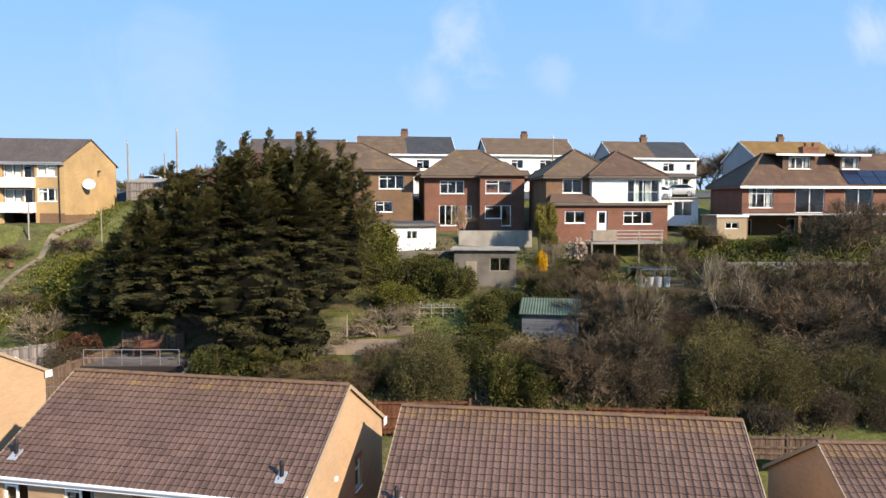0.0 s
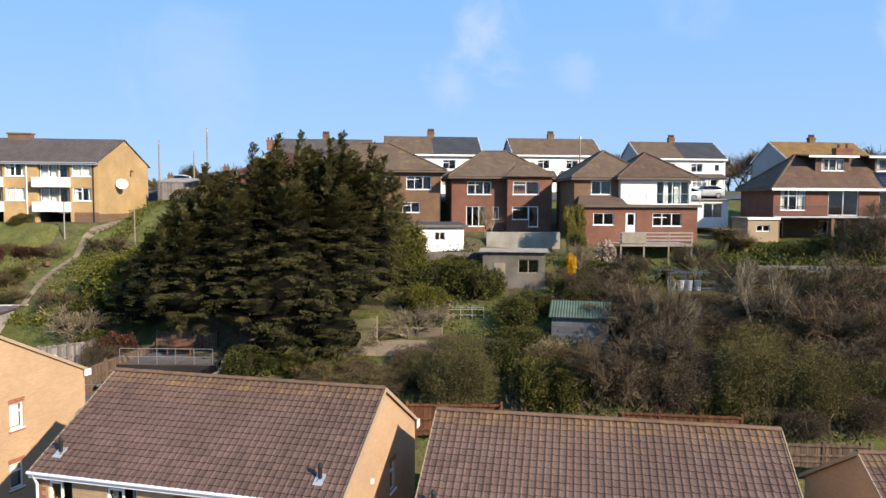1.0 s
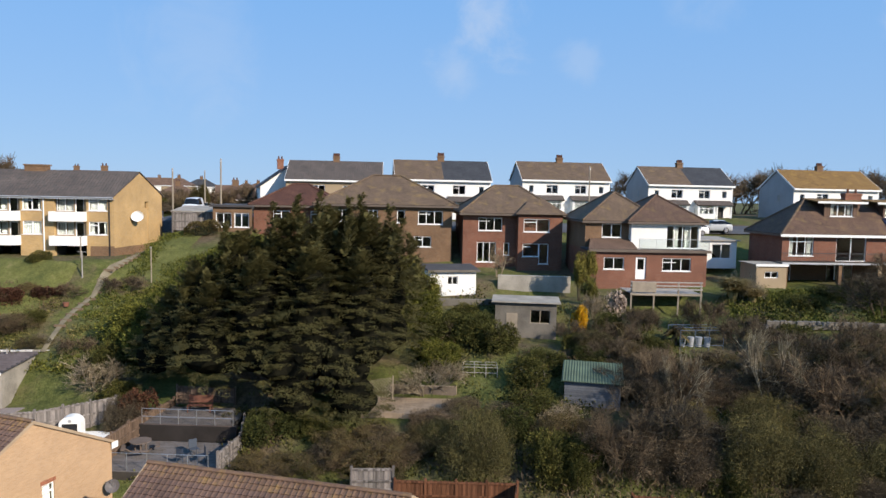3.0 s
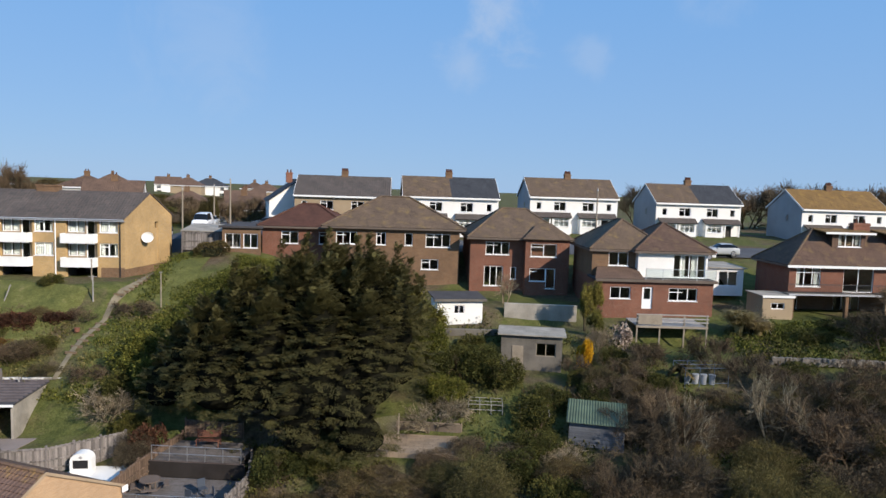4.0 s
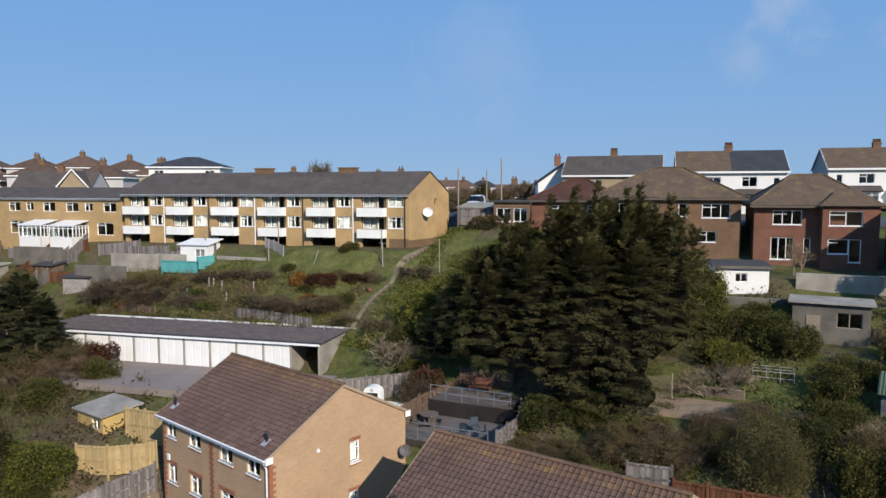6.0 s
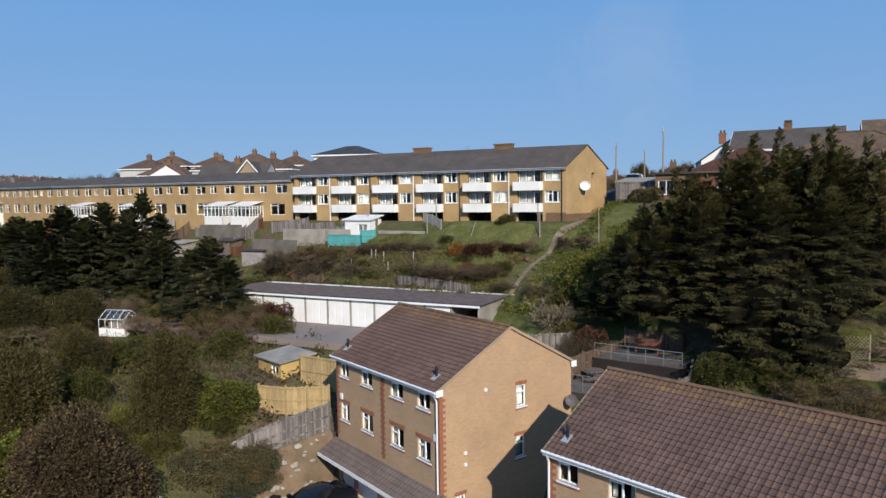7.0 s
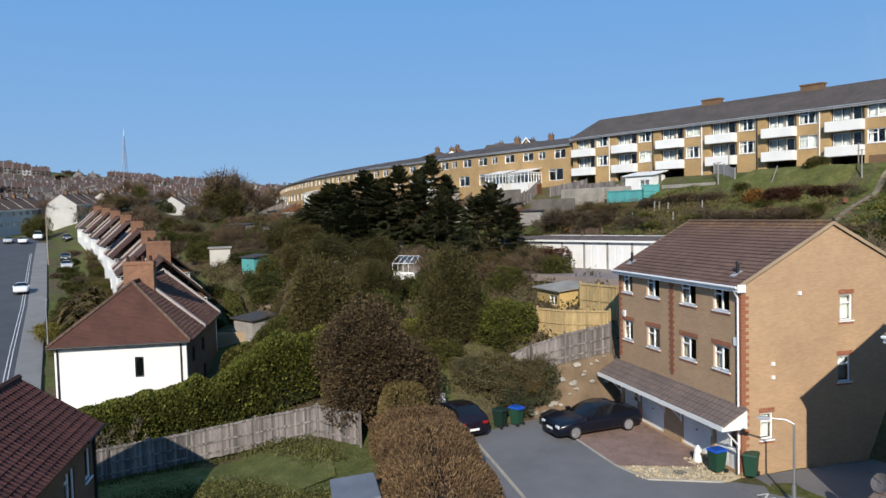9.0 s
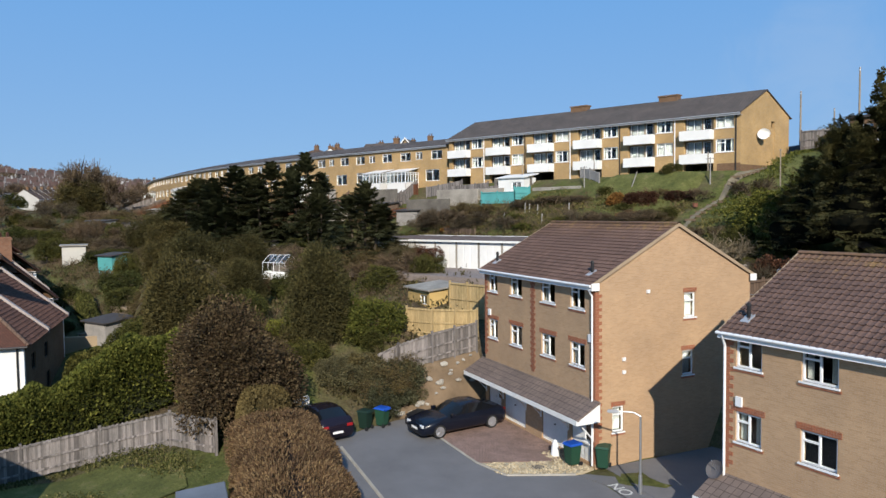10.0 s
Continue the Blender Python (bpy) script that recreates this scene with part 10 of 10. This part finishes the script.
# on the hill behind the flats and the terrace
for i, (x, y, z) in enumerate(((-151.6, 90.7, 27.6), (-157.3, 100.3, 28.8), (-147.3, 106.0, 28.6), (-138.1, 109.7, 28.8), (-124.2, 110.4, 28.0), (-117.5, 112.2, 27.0))):
    src = (F_RED, F_BROWN)[i % 2]
    stand_at(src, x - 2.5, y - 6.6, z - (7.4 if i % 2 == 0 else 6.8), 30 + 3 * (i % 3))
for src, x, y, z, t in ((F_SLATE, -85.6, 78.0, 19.6, 28), (F_CROSS, -107.6, 71.3, 17.1, 30), (F_RED, -111.1, 83.7, 18.7, 30), (F_GABLE, -118.6, 77.5, 17.6, 148), (F_RED, -130, 86, 19.2, 35), (F_BROWN, -140, 80, 19.0, 35),
                        (F_GABLE, -63.0, 106.0, 17.4, 20), (F_RED, -86, 108, 14.8, 20),
                        (F_RED, -122, 108, 20.0, 25), (F_BROWN, -100, 124, 18.6, 20), (F_RED, -84, 134, 17.6, 15)):
    stand_at(src, x, y, z, t)
rng = np.random.default_rng(17)
for x0, y0, z0, n in ((-204.0, -3.0, 10.8, 4), (-214.0, 15.0, 12.2, 3), (-226.0, 26.0, 13.0, 6), (-240.0, 48.0, 12.2, 5)):
    for i in range(n):
        stand_at(F_ROW, x0 - 5.2 * i, y0 + 3.0 * i, z0 + 0.25 * i, 150)
each(K_CON2, [(-262.0, 14.0, 6.0, 9.0), (-264.0, 21.0, 6.0, 9.5), (-268.0, 27.0, 5.0, 8.0)])
each(K_SKY, [(-290.0, 40.0, 6.0, 12.0), (-285.0, 50.0, 6.0, 10.0), (-250.0, -6.0, 6.0, 10.0), (-270.0, 66.0, 6.0, 10.0)])
for src, x, y, t in ((F_BROWN, -78, 236, 10), (F_WHITE, -104, 250, 15), (F_GABLE, -116, 246, 20), (F_RED, -66, 262, 5), (F_BROWN, -130, 232, 20), (F_BROWN, -54, 290, 5), (F_RED, -90, 262, 12), (F_BROWN, -104, 232, 12)):
    stand_at(src, x, y, ground_z(x, y) - 1.5, t)
# low houses, trees and hedges at the top of the footpath
stand_at(F_RED, -44.5, 112.0, 15.2, 12), stand_at(F_BROWN, -36.5, 118.0, 15.6, 8), stand_at(F_BROWN, -66.0, 140.0, 15.4, 15), stand_at(F_GABLE, -56.0, 150.0, 15.6, 20)
K_CON2.at(-39.2, 97.4, 1.7, 5.6)
each(K_BARE, [(-37.4, 101.0, 2.2, 4.6), (-35.2, 103.0, 2.4, 4.4), (-33.0, 101.5, 2.2, 3.8), (-46.0, 108.0, 2.4, 4.2), (-50.0, 118.0, 3.0, 4.0), (-55.0, 126.0, 3.0, 4.4), (-60.0, 128.0, 3.0, 4.2), (-66.0, 126.0, 3.0, 4.6), (-47.0, 126.0, 2.6, 4.0), (-52.0, 104.0, 2.6, 3.6)])
each(K_OLIVE, [(-43.0, 104.0, 2.4, 3.4), (-57.0, 118.0, 3.0, 3.8), (-40.5, 112.0, 2.2, 3.6), (-70.0, 122.0, 3.2, 4.0)])
# trees on the slope behind the far end of the yellow terrace
each(K_BARE + K_GREEN, [(-187.0, 78.5, 4.0, 7.4), (-178.0, 79.0, 4.0, 7.6), (-173.0, 84.0, 4.0, 8.0), (-166.3, 86.2, 4.2, 8.6), (-159.9, 87.5, 4.0, 8.6), (-158.1, 91.6, 3.6, 9.0), (-194.0, 80.0, 4.0, 7.0), (-203.0, 80.0, 4.0, 6.6), (-212.0, 82.0, 4.4, 6.4)])


def town():
    """Rows of small far houses up the valley sides, too many to count."""
    walls, roofs, wins, copings = bmesh.new(), bmesh.new(), bmesh.new(), bmesh.new()
    rng = np.random.default_rng(23)
    for i in range(130):
        b = radians(rng.uniform(64, 100))
        r = 285 + 470 * rng.uniform() ** 0.9
        x, y = -r * math.sin(b), r * math.cos(b)
        if 55 < y < 135 and x > -270:
            continue
        turn = b + rng.choice((0.0, 0.1, -0.15, 1.57, 1.4))
        n = int(rng.integers(3, 8))
        for k in range(n):
            px, py = x + math.cos(turn) * 7.0 * k, y + math.sin(turn) * 7.0 * k
            g = ground_z(px, py)
            W, D, H, R = 6.6, 8.6, 4.3 + rng.normal(0, 0.15), 8.0
            m = pose(px, py, g, 0, 0, math.degrees(turn))
            box(walls, 0, W, 0, D, -3, H, m)
            for e in (0.0, W - 0.25):
                prism(copings, [(-0.3, H - 0.2), (D + 0.3, H - 0.2), (D / 2, R + 0.35)], e, e + 0.35, m @ Matrix(((0, 0, 1, 0), (1, 0, 0, 0), (0, 1, 0, 0), (0, 0, 0, 1))))
            for ya, yb in ((-0.3, D / 2), (D + 0.3, D / 2)):
                lo = H - 0.2
                vs = [roofs.verts.new(m @ Vector(p)) for p in ((0.2, ya, lo), (W - 0.2, ya, lo), (W - 0.2, yb, R), (0.2, yb, R), (0.2, ya, lo - 0.15), (W - 0.2, ya, lo - 0.15), (W - 0.2, yb, R - 0.15), (0.2, yb, R - 0.15))]
                for f in ((0, 1, 2, 3), (7, 6, 5, 4), (0, 4, 5, 1), (1, 5, 6, 2), (2, 6, 7, 3), (3, 7, 4, 0)):
                    roofs.faces.new([vs[j] for j in f])
            box(walls, W / 2 - 0.5, W / 2 + 0.5, D / 2 - 0.35, D / 2 + 0.35, R - 0.4, R + 1.2, m)
            for wx in (0.9, 4.0):
                for wz in (0.9, 3.2):
                    box(wins, wx, wx + 1.5, -0.05, -0.01, wz, wz + 1.2, m)
                    box(wins, wx, wx + 1.5, D + 0.01, D + 0.05, wz, wz + 1.2, m)
    t = thing("far_town", Matrix(), "rows of small white and brick houses with brown roofs", "far houses", "", "stuff")
    part("wall", walls, M_TOWN_WALL, t)
    part("roof", roofs, M_TOWN_ROOF, t)
    part("parapet", copings, M_TOWN_COPING, t, "pale party wall parapets")
    part("window", wins, M_TINT, t)


def island_mix(name, stops, rough=0.85):
    m = Mat(name, rough, 0.0, 0.2)
    c = m.ramp(m.island(), stops)
    m.color(m.mix(1.0, c, m.ramp(m.noise(0.4, 5), [(0.3, lin(0.75, 0.75, 0.75)), (0.7, lin(1.1, 1.1, 1.1))]), "MULTIPLY"))
    return m.m


M_TOWN_WALL = island_mix("town_walls", [(0.0, lin(0.06, 0.045, 0.04)), (0.5, lin(0.085, 0.07, 0.062)), (0.88, lin(0.14, 0.13, 0.125)), (1.0, lin(0.42, 0.41, 0.41))])
M_TOWN_COPING = island_mix("town_parapets", [(0.0, lin(0.14, 0.12, 0.11)), (1.0, lin(0.3, 0.28, 0.27))])
M_TOWN_ROOF = island_mix("town_roofs", [(0.0, lin(0.07, 0.045, 0.038)), (0.5, lin(0.1, 0.06, 0.05)), (1.0, lin(0.085, 0.075, 0.072))])
town()
for i in range(170):
    b = radians(rng.uniform(62, 98))
    r = 190 + 620 * rng.uniform()
    (K_GREEN + K_BARE + [K_CON2] + K_OLIVE)[i % 10].at(-r * math.sin(b), r * math.cos(b), rng.uniform(3, 7), rng.uniform(4, 9))
for i in range(100):
    b = radians(rng.uniform(14, 62))
    r = 112 + 90 * rng.uniform()
    (K_GREEN + K_BARE + [K_CON2] + K_OLIVE)[i % 10].at(-r * math.sin(b), r * math.cos(b), rng.uniform(2.5, 6), rng.uniform(1.2, 3.4))
for x, y in ((-104.0, 10.6), (-90.0, 7.6), (-86.0, 7.0), (-96.0, 9.0), (-108.0, 11.0), (-78.0, 5.0)):
    (K_GREEN[0] if x < -92 else K_CON2).at(x, y - 1.2, 1.7, 2.4)


def white_gable_house():
    h = thing("house", pose(-29.8, 94.6, 18.9, 0, 0, 20), "white gabled house with a dark roof", "house")
    W, D, H, R = 6.4, 10.0, 3.4, 6.4
    walls_of(h, W, D, H, M_WHITE_REND)
    bm = bmesh.new()
    prism(bm, [(0, H), (W, H), (W / 2 + 1.0, R)], -0.3, 0, pose(0, 0, 0, 90))
    part("gable", bm, M_WHITE_REND, h)
    slope(h, (-0.3, D, H - 0.1), (-0.3, -0.2, H - 0.1), (W / 2 + 1.0, -0.2, R + 0.1), (W / 2 + 1.0, D, R + 0.1), M_SLATE)
    slope(h, (W + 0.3, -0.2, H - 0.1), (W + 0.3, D, H - 0.1), (W / 2 + 1.0, D, R + 0.1), (W / 2 + 1.0, -0.2, R + 0.1), M_SLATE)
    chimney(h, W / 2, 6.0, R - 0.5, R + 1.0)
    return h


white_gable_house()


def mast():
    m = thing("radio_mast", pose(-896, 119, ground_z(-896, 119)), "tall lattice radio mast on the far hill", "mast")
    bm = bmesh.new()
    H, B = 49.0, 4.5
    for a in range(3):
        c, s = math.cos(a * 2.094), math.sin(a * 2.094)
        tube(bm, (B * c, B * s, -4), (0.5 * c, 0.5 * s, H), 0.35, 0.2, 5)
        for k in range(12):
            t0, t1 = k / 12, (k + 1) / 12
            c2, s2 = math.cos((a + 1) * 2.094), math.sin((a + 1) * 2.094)
            r0, r1 = B + (0.5 - B) * t0, B + (0.5 - B) * t1
            tube(bm, (r0 * c, r0 * s, H * t0), (r1 * c2, r1 * s2, H * t1), 0.14, n=4)
    part("lattice", bm, M_STEEL, m)
    bm = bmesh.new()
    tube(bm, (0, 0, H), (0, 0, H + 9), 0.3, 0.15, 6)
    part("aerial", bm, M_WHITE_PAINT, m)
    return m


mast()


# ---- roof tiles of the near houses ----
def tile_colour(name, cols, lichen, amount):
    m = Mat(name, 0.85, 0.0, 0.2)
    c = m.ramp(m.rand(), [(0.0, cols[0]), (0.5, cols[1]), (1.0, cols[2])])
    isl = m.ramp(m.island(), [(0.0, lin(0.8, 0.8, 0.8)), (1.0, lin(1.18, 1.16, 1.14))])
    c = m.mix(1.0, c, isl, "MULTIPLY")
    vec = m.n.new("ShaderNodeNewGeometry").outputs["Position"]
    c = m.mix(m.ramp(m.noise(2.4, 8, 0.75, vec), [(amount, lin(0, 0, 0)), (amount + 0.2, lin(0.85, 0.85, 0.85))]), c, lichen)
    c = m.mix(1.0, c, m.ramp(m.noise(0.35, 4, 0.6, vec), [(0.3, lin(0.82, 0.82, 0.82)), (0.7, lin(1.12, 1.12, 1.12))]), "MULTIPLY")
    m.color(m.mix(1.0, c, m.ramp(m.noise(16, 4, 0.7, vec), [(0.3, lin(0.78, 0.78, 0.78)), (0.7, lin(1.15, 1.15, 1.15))]), "MULTIPLY"))
    m.bump(m.noise(30, 3, 0.6, vec), 0.3, 0.01)
    return m.m


M_TILE = tile_colour("concrete_roof_tile", (lin(0.118, 0.074, 0.06), lin(0.128, 0.081, 0.066), lin(0.138, 0.088, 0.072)), lin(0.17, 0.11, 0.06), 0.62)
M_TILE_TOP = tile_colour("lichened_roof_tile", (lin(0.135, 0.083, 0.06), lin(0.15, 0.092, 0.063), lin(0.165, 0.1, 0.066)), lin(0.27, 0.165, 0.058), 0.5)
M_TILE_MID = tile_colour("spotted_roof_tile", (lin(0.122, 0.076, 0.059), lin(0.134, 0.084, 0.065), lin(0.146, 0.092, 0.071)), lin(0.25, 0.155, 0.06), 0.57)
TW, TH = 0.262, 0.295


def tile_outline():
    """Half a profile: pan, roll and lap, seen from the eaves."""
    return [(0.0, 0.010), (0.043, 0.0), (0.129, 0.0), (0.163, 0.010), (0.193, 0.032), (0.223, 0.034), (0.2595, 0.012)]


def tile_geo(x, y, z=0.0, jig=0.0):
    prof = tile_outline()
    v = []
    for yy, zz in ((y - 0.05, 0.046 + z + jig), (y + TH, 0.004 + z)):
        v += [(x + px, yy, zz + pz) for px, pz in prof]
    v += [(x + px, y - 0.05, z + pz - 0.004) for px, pz in prof]
    n = len(prof)
    f = [(i, i + 1, n + i + 1, n + i) for i in range(n - 1)] + [(2 * n + i, 2 * n + i + 1, i + 1, i) for i in range(n - 1)]
    return v, f


def tile_mesh(name, spots, material):
    vs, fs = [], []
    for x, y, j in spots:
        v, f = tile_geo(x, y, 0, j)
        k = len(vs)
        vs += v
        fs += [tuple(i + k for i in q) for q in f]
    me = bpy.data.meshes.new(name)
    me.from_pydata(vs, [], fs)
    me.materials.append(material)
    return me


rng = np.random.default_rng(77)
one = [tile_mesh("roof_tile", [(0, 0, 0)], mt) for mt in (M_TILE, M_TILE_MID, M_TILE_TOP)]
half_ridge = bmesh.new()
for i in range(7):
    a0, a1 = math.pi * i / 7, math.pi * (i + 1) / 7
    vs = [half_ridge.verts.new((x, 0.13 * math.cos(a), 0.1 * math.sin(a))) for x, a in ((0, a0), (0.46, a0), (0.46, a1), (0, a1))]
    half_ridge.faces.new(vs)
ridge_me = bpy.data.meshes.new("ridge_tile")
half_ridge.to_mesh(ridge_me)
half_ridge.free()
ridge_me.materials.append(M_TILE_TOP)
for h, (m, W, D) in zip(town_things, TOWN):
    ze, zr = 8.45, 10.95
    k = (zr - ze) / (D / 2)
    run = D / 2 + 0.3
    L = run * math.sqrt(1 + k * k)
    base = pose(-0.1, -0.3, ze - 0.3 * k + 0.085, math.degrees(math.atan(k)))
    rows, cols = int(L / TH), int((W + 0.2) / TW) + 1
    rest, made = ([], [], []), 0
    for r in range(rows):
        for c in range(cols):
            x, y = c * (W + 0.2 - 0.3) / (cols - 1), r * (L - 0.06) / rows
            top = 0 if r < rows - 5 else 1 if r < rows - 2 else 2
            j = rng.normal(0, 0.004)
            if r >= rows - 11 and r < rows - 1 and made < (300 if W != 11.0 else 60) and cols // 6 <= c < cols // 6 + 30:
                o = new("roof_tile", one[top])
                o.parent = h
                o.matrix_basis = base @ pose(x, y + rng.normal(0, 0.006), j, 0, 0, rng.normal(0, 0.5))
                made += 1
            else:
                rest[top].append((x, y + rng.normal(0, 0.006), j))
    for lst, mt in zip(rest, (M_TILE, M_TILE_MID, M_TILE_TOP)):
        o = tagged(new("roof_tiling", tile_mesh("roof_tiling", lst, mt)), "", "", "", "stuff")
        o.parent = h
        o.matrix_basis = base
    n = int((W + 0.2) / 0.45)
    for i in range(n):
        o = new("ridge_tile", ridge_me)
        o.parent = h
        o.matrix_basis = pose(-0.1 + (W + 0.2 - 0.46) * i / (n - 1), D / 2, zr + 0.1 + rng.normal(0, 0.004), 0, 0, rng.normal(0, 0.6))
    # mortared verge at each gable
    for x in (-0.13, W + 0.09):
        bm = bmesh.new()
        for s in (0, 1):
            pts = [(-0.32, ze - 0.3 * k - 0.04), (D / 2, zr - 0.02), (D / 2, zr + 0.14), (-0.32, ze - 0.3 * k + 0.12)]
            if s:
                pts = [(D - y, z) for y, z in pts][::-1]
            prism(bm, pts, x, x + 0.04, Matrix(((0, 0, 1, 0), (1, 0, 0, 0), (0, 1, 0, 0), (0, 0, 0, 1))))
        part("verge", bm, M_MORTAR, h)

# tiles of the shaded house, their red darkened for that shade, and of the terrace's garden side
M_TILE_DARK = tile_colour("maroon_roof_tile", (lin(0.055, 0.023, 0.02), lin(0.072, 0.029, 0.025), lin(0.09, 0.037, 0.03)), lin(0.1, 0.07, 0.05), 0.66)
M_TILE_OLD = tile_colour("old_brown_roof_tile", (lin(0.085, 0.046, 0.036), lin(0.105, 0.057, 0.044), lin(0.125, 0.07, 0.053)), lin(0.16, 0.1, 0.06), 0.62)
k = 0.69
L = (5.4 / 2 + 0.3) * math.sqrt(1 + k * k)
spots = [(c * TW, r * TH, rng.normal(0, 0.005)) for r in range(int(L / TH)) for c in range(int(14.6 / TW))]
o = tagged(new("roof_tiling", tile_mesh("roof_tiling", spots, M_TILE_DARK)), "", "", "", "stuff")
o.parent = HOUSE_E
o.matrix_basis = pose(-0.3, -0.3, 5.4 - 0.3 * k + 0.005, math.degrees(math.atan(k)))
for t, m, length, height, cut in BACKS:
    spots = [(c * TW, r * TH, rng.normal(0, 0.005)) for r in range(int(height / TH)) for c in range(int(length / TW)) if c * TW > cut * (r + 1) * TH / height]
    o = tagged(new("roof_tiling", tile_mesh("roof_tiling", spots, M_TILE_OLD)), "", "", "", "stuff")
    o.parent = t
    o.matrix_basis = m @ pose(0, 0, 0.005)
